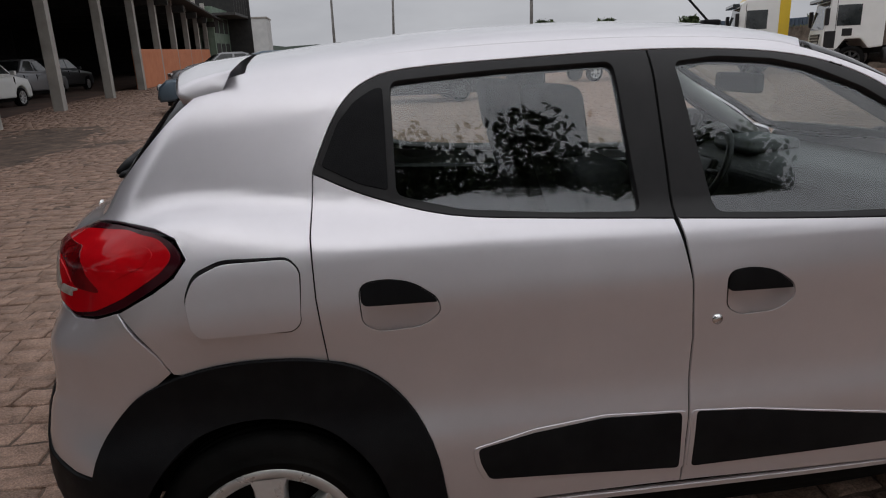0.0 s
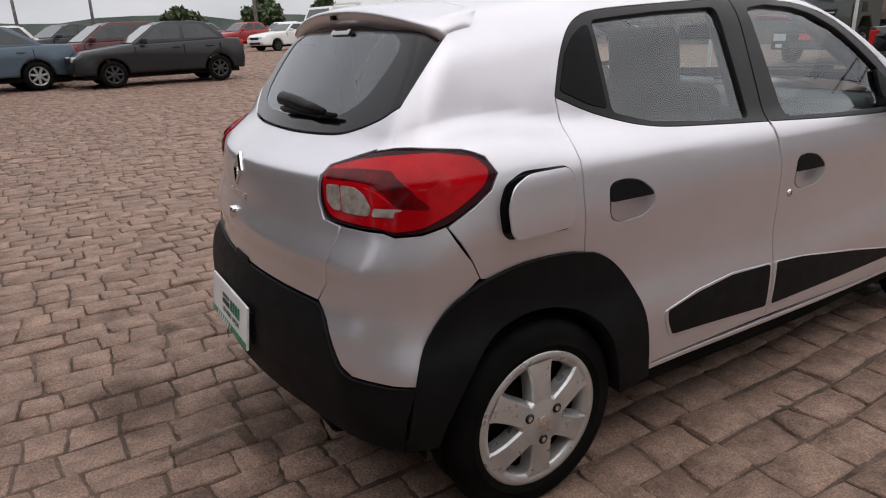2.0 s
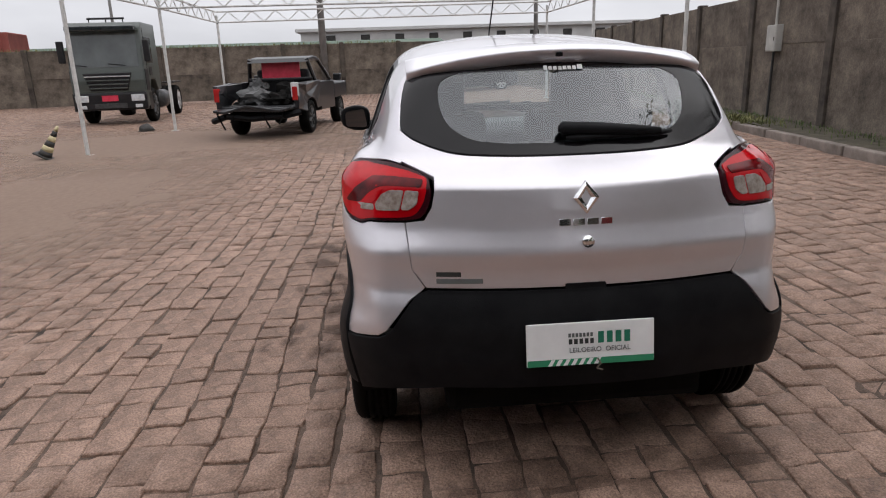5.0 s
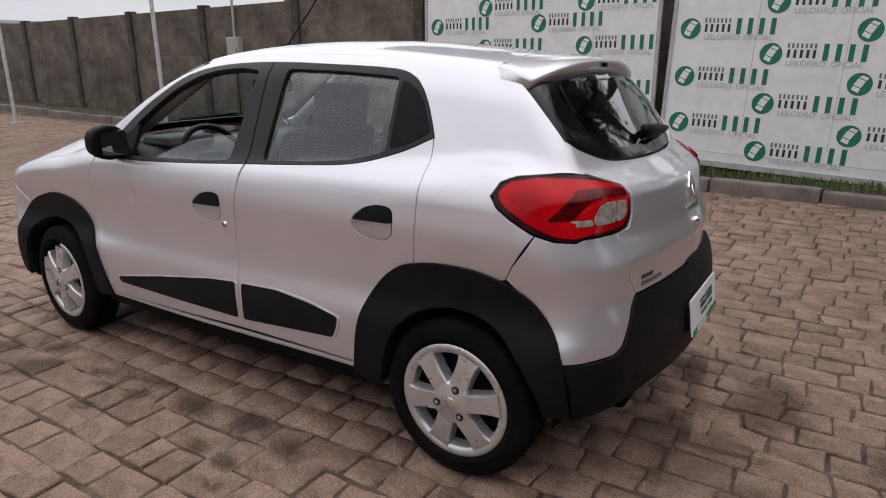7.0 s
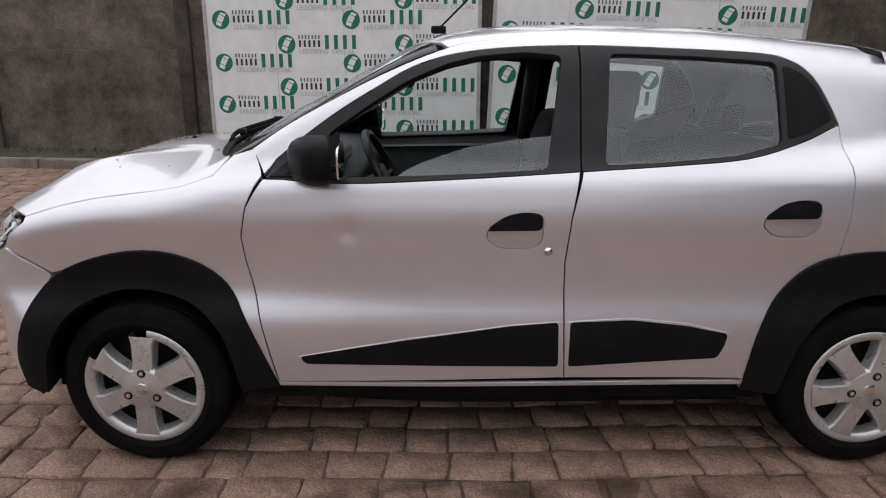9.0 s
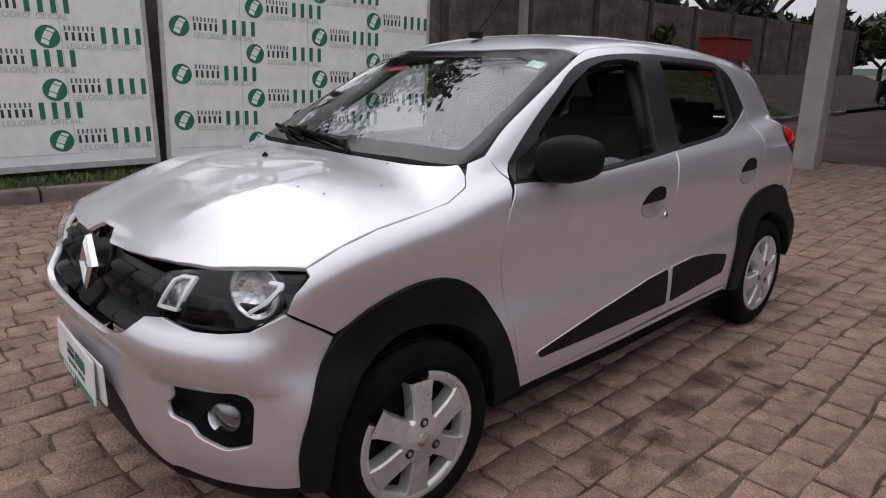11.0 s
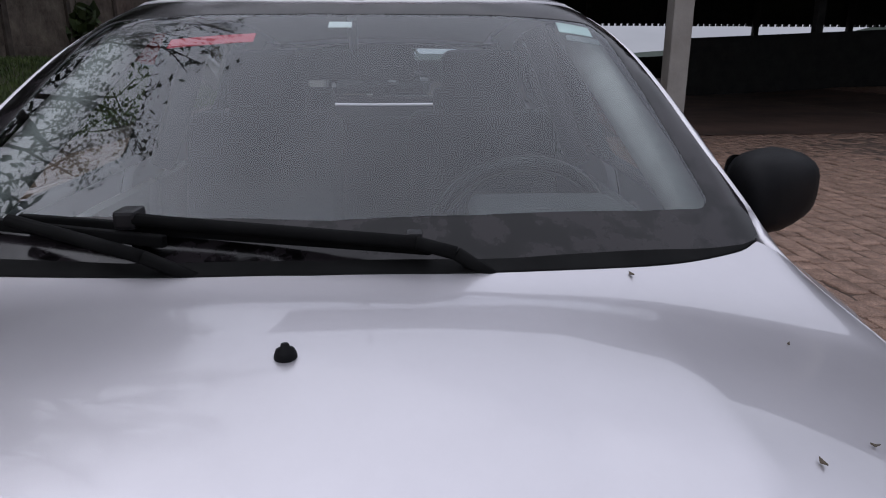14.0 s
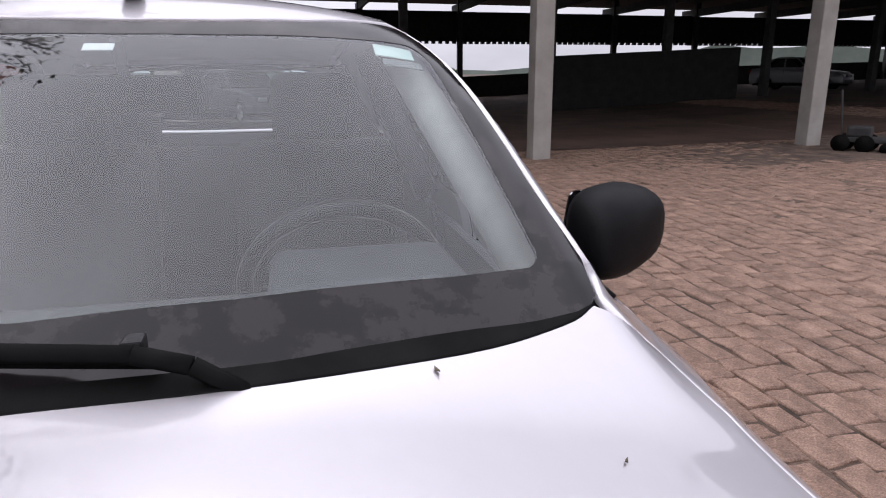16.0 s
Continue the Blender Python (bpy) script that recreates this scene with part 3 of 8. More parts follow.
front_belt = slice_line(belt_s, -0.214, 0.8)
front_outline = gap_front[:1] + front_belt[1:] + gap_mid[0:] + gap_front[::-1][:-1]
front_frame = slice_line(belt_s, -0.21, 0.78) + [(-0.2165, 1.0125), (-0.222, 1.3955)] + slice_line(crown_s, -0.20, 0.78)
front_window = rounded([(0.575, 0.992), (0.16, 1.004), (-0.112, 1.020), (-0.164, 1.364), (-0.05, 1.374), (0.10, 1.362), (0.20, 1.339), (0.33, 1.284), (0.46, 1.204), (0.585, 1.118)], 0.02)
front_strip = rounded([(0.690, 0.402), (0.672, 0.372), (-0.168, 0.368), (-0.162, 0.528), (0.0, 0.515), (0.35, 0.462)], 0.015)
rear_belt = slice_line(belt_s, -1.06, -0.22)
rear_outline = rear_belt + gap_rear + slice_line(arch_r_out, -1.049, -0.78)[::-1] + [(-0.79, 0.325)] + gap_mid[::-1][:-1] + [(-0.223, 1.012)]
rear_frame = [(-0.2205, 1.0125)] + slice_line(belt_s, -1.06, -0.23) + slice_line(crown_s, -1.06, -0.24) + [(-0.226, 1.3955)]
rear_window = rounded([(-0.298, 1.032), (-0.5, 1.042), (-0.72, 1.062), (-0.868, 1.098), (-0.862, 1.346), (-0.6, 1.363), (-0.322, 1.371)], 0.02)
rear_strip = rounded([(-0.198, 0.528), (-0.40, 0.536), (-0.58, 0.518), (-0.718, 0.492), (-0.712, 0.45), (-0.690, 0.402), (-0.198, 0.368)], 0.015)
door_trim_f = [(0.75, 0.97), (-0.2, 0.995), (-0.17, 0.34), (0.74, 0.34)]
door_trim_r = [(-0.24, 0.995), (-0.98, 1.05), (-1.0, 0.78), (-0.82, 0.6), (-0.78, 0.34), (-0.2, 0.34)]
left_sunk = [(0.60, 0.99), (-0.12, 1.02), (-0.125, 1.12), (0.0, 1.108), (0.15, 1.082), (0.30, 1.035), (0.38, 0.995)]
door_pair("front_door", front_outline, (-0.01, 0.826), (-0.118, 0.762), front_frame, front_window, front_window, door_trim_f, front_strip, left_sunk)
rear_doors = door_pair("rear_door", rear_outline, (-0.88, 0.868), None, rear_frame, rear_window, rear_window, door_trim_r, rear_strip)
sail = rounded([(-0.885, 1.108), (-0.95, 1.125), (-1.035, 1.168), (-0.99, 1.262), (-0.95, 1.306), (-0.905, 1.332), (-0.88, 1.336)], 0.012)
for d, me in zip(rear_doors, (lambda m: (m, mirrored(m)))(sheet("hoop", side_xz(sail), PLASTIC, "window_blank", off=0.001, step=0.02))):
    part("window_blank", me, parent=d, label="black plastic quarter blank")

# black strips behind the door gaps, standing in for seals and the gaps' shade
GAP_SHADE = surface("door_gap_shade", (0.003, 0.003, 0.003), (0.006, 0.006, 0.006), 20, 0.8, spec=0.1)


def gap_strip(line):
    return sheet("hoop", side_xz([(x - 0.013, z) for x, z in line] + [(x + 0.013, z) for x, z in reversed(line)]), GAP_SHADE, "door_seal", off=-0.0065, step=0.02, gap=0, fold=False)


both("door_seal", gap_strip([(-0.224, 1.398), (-0.222, 1.25), (-0.2185, 1.008)]), car, "black seal strip painting the door gap's shade")
for line in (smooth_line(gap_front, 4), smooth_line(gap_mid, 4), smooth_line(gap_rear, 4)):
    both("door_seal", gap_strip(line), car, "black seal strip painting the door gap's shade")

# front wings, body sides, roof
wing_top = project("top", [(0.932, 0.648), (0.957, 0.675), (1.05, 0.699), (1.18, 0.703), (1.32, 0.706), (1.44, 0.714), (1.545, 0.722)])
wing = hoop3((0.79, 0.69, 0.988), (0.826, 0.635, 1.068), (0.90, 0.622, 1.047), *wing_top) + side_xz([(1.545, 0.848), (1.592, 0.812), (1.614, 0.768), (1.479, 0.677)] + slice_line(arch_f_out, 0.76, 1.445) + gap_front[::-1][1:-1])
both("front_wing", sheet("hoop", wing, SILVER, "front_wing", step=0.028, gap=0.003), car)
pillar_line = smooth_line([(0.832, 0.634, 1.068), (0.72, 0.606, 1.142), (0.55, 0.585, 1.232), (0.36, 0.553, 1.322), (0.20, 0.512, 1.385), (0.10, 0.495, 1.408), (-0.2, 0.490, 1.428), (-0.7, 0.487, 1.420), (-1.1, 0.478, 1.395), (-1.20, 0.474, 1.384), (-1.29, 0.505, 1.345), (-1.40, 0.54, 1.25), (-1.50, 0.566, 1.15), (-1.555, 0.59, 1.085)], 4)
quarter = hoop3(*pillar_line) + side_xz([(-1.49, 1.070), (-1.394, 1.064), (-1.349, 1.045), (-1.327, 1.005), (-1.354, 0.969), (-1.400, 0.939), (-1.478, 0.898), (-1.413, 0.797), (-1.388, 0.745)] + slice_line(arch_r_out, -1.38, -1.052)[::-1] + gap_rear[::-1][:-1] + [(-1.053, 1.158)] + crown_s + [(0.785, 0.998)])
both("body_side", sheet("hoop", quarter, SILVER, "body_side", step=0.026, gap=0.0022), car)
roof_edge = [(x, y) for x, y, z in pillar_line if -1.2 <= x <= 0.23]
roof_out = [(0.345, 0.0), (0.335, 0.15), (0.305, 0.30), (0.255, 0.42)] + roof_edge
roof_out = roof_out + [(-1.20, 0.0)] + [(x, -y) for x, y in reversed(roof_out) if y > 0]
part("roof", sheet("top", roof_out, SILVER, "roof", step=0.05, gap=0.0015), parent=car)
sill = side_xz([(0.80, 0.298), (-0.80, 0.318), (-0.80, 0.300), (0.80, 0.283)])
both("sill", sheet("hoop", sill, SILVER, "sill", off=-0.004, step=0.04), car)
both("sill_guard", sheet("hoop", side_xz([(0.80, 0.279), (-0.80, 0.296), (-0.80, 0.205), (0.80, 0.205)]), DARK, "sill_guard", off=-0.045, step=0.05), car)
for name, out, inn in (("front_arch_cladding", arch_f_out, arch_f_in), ("rear_arch_cladding", arch_r_out, arch_r_in)):
    both(name, sheet("hoop", side_xz(out + inn[::-1]), PLASTIC, name, off=0.010, puff=0.008, depth=0.07, step=0.022, gap=0), car, "black plastic wheel-arch cladding")

GRILLE_BLACK = surface("grille_black", (0.004, 0.004, 0.005), (0.008, 0.008, 0.009), 9, 0.34, spec=0.22)
# bonnet, nose
bonnet_half = smooth_line([(1.052, 0.0), (1.043, 0.2), (1.000, 0.42), (0.950, 0.553), (0.918, 0.602)], 5) + [(0.932, 0.648), (0.957, 0.675), (1.05, 0.699), (1.32, 0.706), (1.545, 0.722), (1.60, 0.665), (1.652, 0.606), (1.70, 0.545), (1.745, 0.440), (1.775, 0.335), (1.793, 0.223), (1.800, 0.10), (1.768, 0.052)]
bonnet = bonnet_half + [(x, -y) for x, y in reversed(bonnet_half) if y > 0]
part("bonnet", sheet("top", bonnet, SILVER, "bonnet", step=0.015), parent=car)
grille_half = [(0.0, 0.874), (0.052, 0.872), (0.098, 0.840), (0.25, 0.842), (0.436, 0.836), (0.418, 0.722), (0.365, 0.675), (0.265, 0.648), (0.06, 0.640), (0.0, 0.640)]
grille = part("grille", sheet("front", rounded(sym(grille_half), 0.012), GRILLE_BLACK, "grille", off=-0.045, step=0.03, depth=0.0, gap=0), parent=car, label="black plastic grille with moulded blocks")
for s in (1, -1):
    for zc, ylist in ((0.800, (0.185, 0.335)), (0.748, (0.14, 0.26, 0.375)), (0.695, (0.185, 0.31))):
        for yc in ylist:
            w = 0.066 if zc != 0.748 else 0.050
            block = [(s * (yc - w), zc + 0.019), (s * (yc + w), zc + 0.019), (s * (yc + w * 0.86), zc - 0.019), (s * (yc - w * 0.86), zc - 0.019)]
            part("grille_block", sheet("front", rounded(block, 0.008), GRILLE_BLACK, "grille_block", off=-0.036, puff=0.022, step=0.012, depth=0.02, gap=0, puff_w=0.02), parent=grille)
surround = sym([(0.0, 0.852), (0.043, 0.850), (0.078, 0.812), (0.074, 0.72), (0.048, 0.660), (0.0, 0.652)])
part("badge_surround", sheet("front", rounded(surround, 0.02), GRILLE_BLACK, "badge_surround", off=-0.030, puff=0.012, step=0.02, depth=0.02, gap=0), parent=grille)


def diamond(name, parent, x, z, w, h, t, facing, lean=0.0, y=0.0):
    """A hollow lozenge with a ridge."""
    bm = bmesh.new()
    ring = lambda kx, kz, d: [bm.verts.new((x + facing * d + lean * b * h * kz, y + a * w * kx, z + b * h * kz)) for a, b in ((0, 1), (1, 0), (0, -1), (-1, 0))]
    loops = [ring(1, 1, 0), ring(0.97, 0.97, t), ring(0.68, 0.74, t * 1.5), ring(0.36, 0.50, t * 0.9), ring(0.34, 0.48, 0)]
    for a, b in zip(loops, loops[1:]):
        for i in range(4):
            bm.faces.new((a[i], a[(i + 1) % 4], b[(i + 1) % 4], b[i]))
    bmesh.ops.recalc_face_normals(bm, faces=bm.faces)
    return part(name, bm, CHROME, parent, "hollow chrome lozenge badge")


diamond("badge", grille, 1.826, 0.772, 0.058, 0.084, 0.016, 1, -0.10, 0.010)
nose_under = [("b", 0.412, 0.722), ("b", 0.470, 0.731), ("b", 0.572, 0.717), ("b", 0.640, 0.719), ("b", 0.696, 0.727), ("s", 1.640, 0.752), ("s", 1.616, 0.764)]
bumper_half = [(math.atan2(a, 0.79), b) for a, b in ((0.0, 0.640),)] + wrap("nose", ("b", 0.06, 0.640), ("b", 0.265, 0.648), ("b", 0.365, 0.675), *nose_under, ("s", 1.482, 0.672), ("s", 1.545, 0.585), ("s", 1.605, 0.42), ("s", 1.605, 0.298), ("b", 0.60, 0.296), ("b", 0.44, 0.300), ("b", 0.35, 0.345), ("b", 0.28, 0.425), ("b", 0.20, 0.462)) + [(0.0, 0.466)]
fog_hole = wrap("nose", *[("b", y, z) for y, z in rounded([(0.490, 0.553), (0.688, 0.574), (0.702, 0.535), (0.690, 0.425), (0.63, 0.403), (0.558, 0.427), (0.540, 0.455), (0.474, 0.462), (0.468, 0.500), (0.492, 0.515)], 0.014, 3)])
bumper = part("front_bumper", sheet("nose", sym(bumper_half), SILVER, "front_bumper", holes=[fog_hole, [(-u, v) for u, v in fog_hole]], step=0.026, depth=0.02), parent=car)
low_half = [(0.0, 0.460)] + wrap("nose", ("b", 0.20, 0.456), ("b", 0.28, 0.419), ("b", 0.35, 0.339), ("b", 0.44, 0.293), ("b", 0.60, 0.289), ("s", 1.605, 0.291), ("s", 1.60, 0.215)) + [(0.0, 0.215)]
part("lower_intake", sheet("nose", sym(low_half), PLASTIC, "lower_intake", off=-0.012, step=0.03), parent=bumper, label="black lower bumper")
FOG_BOWL = surface("fog_lamp_bowl", (0.16, 0.16, 0.165), (0.30, 0.30, 0.31), 40, 0.22, metal=0.9)
fog_back = dished("nose", fog_hole, PLASTIC, "fog_lamp_recess", -0.030, off=-0.014)
for s, me in ((1, fog_back), (-1, mirrored(fog_back))):
    rec = part("fog_lamp_recess", me, parent=bumper, label="black plastic fog lamp bezel")
    c = Vector((1.730, s * 0.612, 0.480))
    d = Vector((0.86, s * 0.5, 0))
    part("fog_lamp", cyl(c - d * 0.05, c + d * 0.004, 0.043, n=28), GLASS_CLEAR, rec, "round clear fog lamp", True)
    part("fog_reflector", cyl(c - d * 0.05, c - d * 0.006, 0.040, n=28), FOG_BOWL, rec, smooth=True)

lamp_outline = wrap("nose", ("b", 0.410, 0.730), ("b", 0.421, 0.795), ("b", 0.450, 0.838), ("b", 0.508, 0.848), ("b", 0.605, 0.855), ("s", 1.545, 0.852), ("s", 1.590, 0.812), ("s", 1.612, 0.770), ("s", 1.638, 0.757), ("b", 0.696, 0.732), ("b", 0.640, 0.724), ("b", 0.572, 0.722), ("b", 0.470, 0.736))
lamp_outline = rounded(lamp_outline, 0.008, 3, SCALE["nose"])
lamp_back = sheet("nose", lamp_outline, GLOSS_BLACK, "headlamp", off=-0.120, step=0.02, depth=0.0, gap=0.003)
lamp_lens = sheet("nose", lamp_outline, GLASS_CLEAR, "lens", off=0.002, puff=0.004, step=0.025, depth=0.02)
turn_box = wrap("nose", *[("b", y, z) for y, z in ((0.436, 0.752), (0.458, 0.826), (0.504, 0.836), (0.500, 0.756))])
turn_rim = wrap("nose", *[("b", y, z) for y, z in ((0.430, 0.747), (0.453, 0.827), (0.473, 0.8405), (0.513, 0.8425), (0.507, 0.757), (0.502, 0.747), (0.499, 0.7525), (0.5015, 0.760), (0.506, 0.8365), (0.475, 0.8345), (0.4585, 0.8235), (0.4365, 0.7525), (0.4985, 0.7525), (0.5015, 0.747))])
drl = wrap("nose", ("b", 0.682, 0.850), ("b", 0.712, 0.846), ("b", 0.722, 0.836), ("b", 0.716, 0.792), ("b", 0.690, 0.768), ("b", 0.684, 0.773), ("b", 0.708, 0.795), ("b", 0.714, 0.833), ("b", 0.708, 0.841), ("b", 0.684, 0.845))
LAMP_WHITE = surface("lamp_white", (0.7, 0.72, 0.74), (0.8, 0.82, 0.84), 20, 0.25)
REFLECTOR = surface("faceted_reflector", (0.60, 0.60, 0.61), (0.95, 0.95, 0.95), 30, 0.10, metal=0.92, contrast=0.2, bump=0.9, bump_scale=32)
TURN_CHROME = surface("turn_signal_facets", (0.10, 0.09, 0.09), (0.55, 0.53, 0.52), 45, 0.16, metal=0.9, contrast=0.14, bump=0.4, bump_scale=60)
AMBER = surface("amber_bulb", (0.45, 0.14, 0.06), (0.55, 0.2, 0.1), 20, 0.3)
for s in (1, -1):
    flip = (lambda m: m) if s > 0 else mirrored
    head = part("headlamp", flip(lamp_back), parent=car, label="headlamp with black housing and clear lens")
    part("lens", flip(lamp_lens), parent=head)
    part("turn_signal", flip(sheet("nose", turn_box, TURN_CHROME, "turn_signal", off=-0.026, puff=-0.012, step=0.012, depth=0.01)), parent=head)
    part("turn_signal_rim", flip(sheet("nose", turn_rim, LAMP_WHITE, "turn_signal_rim", off=-0.018, step=0.01, depth=0.012, gap=0)), parent=head)
    part("running_light", flip(sheet("nose", drl, LAMP_WHITE, "running_light", off=-0.018, step=0.01, depth=0.012, gap=0)), parent=head, label="white daytime running strip")
    bowl = lathe([(0.0, -0.020), (0.010, -0.020), (0.032, -0.015), (0.056, -0.002), (0.067, 0.014), (0.072, 0.016), (0.075, 0.013), (0.075, -0.010)], 40, "z")
    ob = part("reflector", bowl, REFLECTOR, head, "round chrome reflector", True)
    c = Vector((1.606, s * 0.592, 0.784))
    ob.matrix_local = look(c, c - Vector((0.88, s * 0.42, 0.08)))
    bulb = part("bulb", lathe([(0.0, 0.016), (0.008, 0.015), (0.014, 0.012), (0.017, 0.004), (0.017, -0.025)], 20, "z"), LAMP_WHITE, head, smooth=True)
    bulb.matrix_local = ob.matrix_local
    q = Vector((1.735, s * 0.478, 0.795))
    part("turn_bulb", cyl(q, q + Vector((0.008, 0, 0.012)), 0.009, 0.006, 14), AMBER, head, smooth=True)

# windscreen, cowl, wipers
screen_half = [(1.085, 0.0), (1.07, 0.2), (1.02, 0.42), (0.955, 0.57), (0.90, 0.615), (0.835, 0.626)] + [(x, y - 0.004) for x, y, z in pillar_line[2:18] if x > 0.21] + [(0.262, 0.42), (0.312, 0.30), (0.342, 0.15), (0.352, 0.0)]
clear_half = rounded([(0.936, -0.0), (0.922, 0.203), (0.888, 0.444), (0.866, 0.545), (0.845, 0.560), (0.788, 0.556), (0.607, 0.540), (0.40, 0.514), (0.355, 0.492), (0.375, 0.30), (0.392, 0.15), (0.398, 0.0)], 0.02)
clear_half = [(0.937, 0.0)] + [p for p in clear_half if p[1] > 0.03] + [(0.398, 0.0)]
as_loop = lambda half: half + [(x, -y) for x, y in reversed(half) if y > 0]
FILLET[0] = 0.006
screen = part("windscreen", sheet("top", as_loop(clear_half), GLASS_FRONT, "windscreen", off=-0.004, step=0.04, gap=-0.003, fold=False), parent=car, label="dusty curved windscreen")
part("black_border", sheet("top", as_loop(screen_half), SCREEN_BORDER, "black_border", holes=[as_loop(clear_half)], off=-0.003, step=0.03, gap=0.001, depth=0.006), parent=screen)
FILLET[0] = 0.045

# tail
glass_line = smooth_line([(0.0, 1.078), (0.18, 1.079), (0.354, 1.087), (0.44, 1.106), (0.51, 1.135), (0.546, 1.162)], 5)
tailgate_half = [(y, z - 0.004) for y, z in glass_line] + [(0.556, 1.158), (0.580, 1.078), (0.50, 1.046), (0.452, 1.026), (0.456, 0.983), (0.466, 0.938), (0.490, 0.899), (0.548, 0.891), (0.535, 0.748), (0.492, 0.690), (0.30, 0.688), (0.0, 0.688)]
tailgate = part("tailgate", sheet("rear", sym(tailgate_half), SILVER, "tailgate", step=0.018, depth=0.02), parent=car)
glass_half = glass_line + smooth_line([(0.557, 1.19), (0.553, 1.24), (0.530, 1.30), (0.49, 1.352)], 4) + [(0.0, 1.362)]
clear_rear = [(0.0, 1.113)] + smooth_line([(0.20, 1.115), (0.31, 1.127), (0.375, 1.160), (0.406, 1.205), (0.416, 1.265), (0.400, 1.308), (0.33, 1.336)], 4) + [(0.0, 1.342)]
rear_glass = part("rear_window", sheet("rear", rounded(sym(clear_rear), 0.03), GLASS_DARK, "rear_window", off=-0.004, step=0.04, gap=-0.003, fold=False), parent=tailgate, label="heated rear window")
part("black_border", sheet("rear", rounded(sym(glass_half), 0.01), GLOSS_BLACK, "black_border", holes=[rounded(sym(clear_rear), 0.03)], off=-0.002, step=0.025, depth=0.012), parent=rear_glass)

part("tailgate_trim", sheet("rear", sym([(0.0, 1.082), (0.38, 1.082), (0.46, 1.04), (0.44, 0.72), (0.0, 0.70)]), TRIM, "tailgate_trim", off=-0.034, step=0.04, depth=0.004, gap=0), parent=tailgate, label="grey plastic tailgate lining")
LAMP_RED = surface("red_lens", (0.36, 0.002, 0.006), (0.56, 0.005, 0.010), 6, 0.08, spec=0.20)
LAMP_DEEP = surface("deep_red_lens", (0.018, 0.001, 0.002), (0.16, 0.003, 0.005), 9, 0.14, spec=0.22)
LAMP_CLEAR = surface("ribbed_clear_lens", (0.22, 0.17, 0.145), (0.40, 0.36, 0.33), 45, 0.18, spec=0.25)
LAMP_BLACK = surface("dark_lamp_rim", (0.024, 0.003, 0.006), (0.046, 0.005, 0.009), 8, 0.15, spec=0.2)
LAMP_SIDE = [(-1.590, 0.882), (-1.535, 0.886), (-1.470, 0.906), (-1.402, 0.944), (-1.357, 0.973), (-1.332, 1.005), (-1.352, 1.042), (-1.392, 1.060)]
tail_outline = wrap("tail", *[("s", x, z) for x, z in LAMP_SIDE[5:]], ("s", -1.49, 1.066), ("b", 0.577, 1.066), ("b", 0.500, 1.042), ("b", 0.461, 1.020), ("b", 0.465, 0.983), ("b", 0.475, 0.940), ("b", 0.498, 0.904), ("b", 0.553, 0.896), ("b", 0.665, 0.893), *[("s", x, z) for x, z in LAMP_SIDE[:5]])
tail_outline = rounded(tail_outline, 0.022, 4, SCALE["tail"])
red_area = wrap("tail", ("b", 0.474, 1.018), ("b", 0.535, 1.038), ("b", 0.60, 1.050), ("s", -1.45, 1.054), ("s", -1.380, 1.044), ("s", -1.354, 1.012), ("s", -1.380, 0.983), ("s", -1.462, 0.934), ("s", -1.532, 0.901), ("s", -1.588, 0.893), ("b", 0.655, 0.904), ("b", 0.562, 0.908), ("b", 0.520, 0.914), ("b", 0.494, 0.945), ("b", 0.480, 0.990))
wedge = wrap("tail", ("b", 0.484, 1.014), ("b", 0.582, 1.022), ("b", 0.640, 1.020), ("s", -1.560, 1.008), ("s", -1.538, 0.985), ("s", -1.505, 0.942), ("s", -1.572, 0.945), ("b", 0.655, 0.975), ("b", 0.625, 0.995), ("b", 0.590, 1.000), ("b", 0.492, 0.997))
crest = wrap("tail", ("s", -1.468, 1.022), ("s", -1.400, 1.030), ("s", -1.388, 1.014), ("s", -1.412, 0.996), ("s", -1.462, 0.975), ("s", -1.512, 0.950), ("s", -1.536, 0.975), ("s", -1.545, 1.002))
lobe = wrap("tail", ("b", 0.606, 0.992), ("b", 0.640, 0.978), ("b", 0.672, 0.952), ("b", 0.655, 0.946), ("b", 0.636, 0.950), ("b", 0.618, 0.976))
clear_parts = (wrap("tail", ("b", 0.500, 0.986), ("b", 0.540, 0.988), ("b", 0.556, 0.930), ("b", 0.532, 0.930), ("b", 0.508, 0.948)),
               wrap("tail", ("b", 0.546, 0.988), ("b", 0.588, 0.988), ("b", 0.612, 0.975), ("b", 0.634, 0.944), ("b", 0.632, 0.926), ("b", 0.562, 0.928)),
               wrap("tail", ("b", 0.640, 0.943), ("b", 0.690, 0.942), ("s", -1.580, 0.935), ("b", 0.680, 0.925), ("b", 0.640, 0.926)))
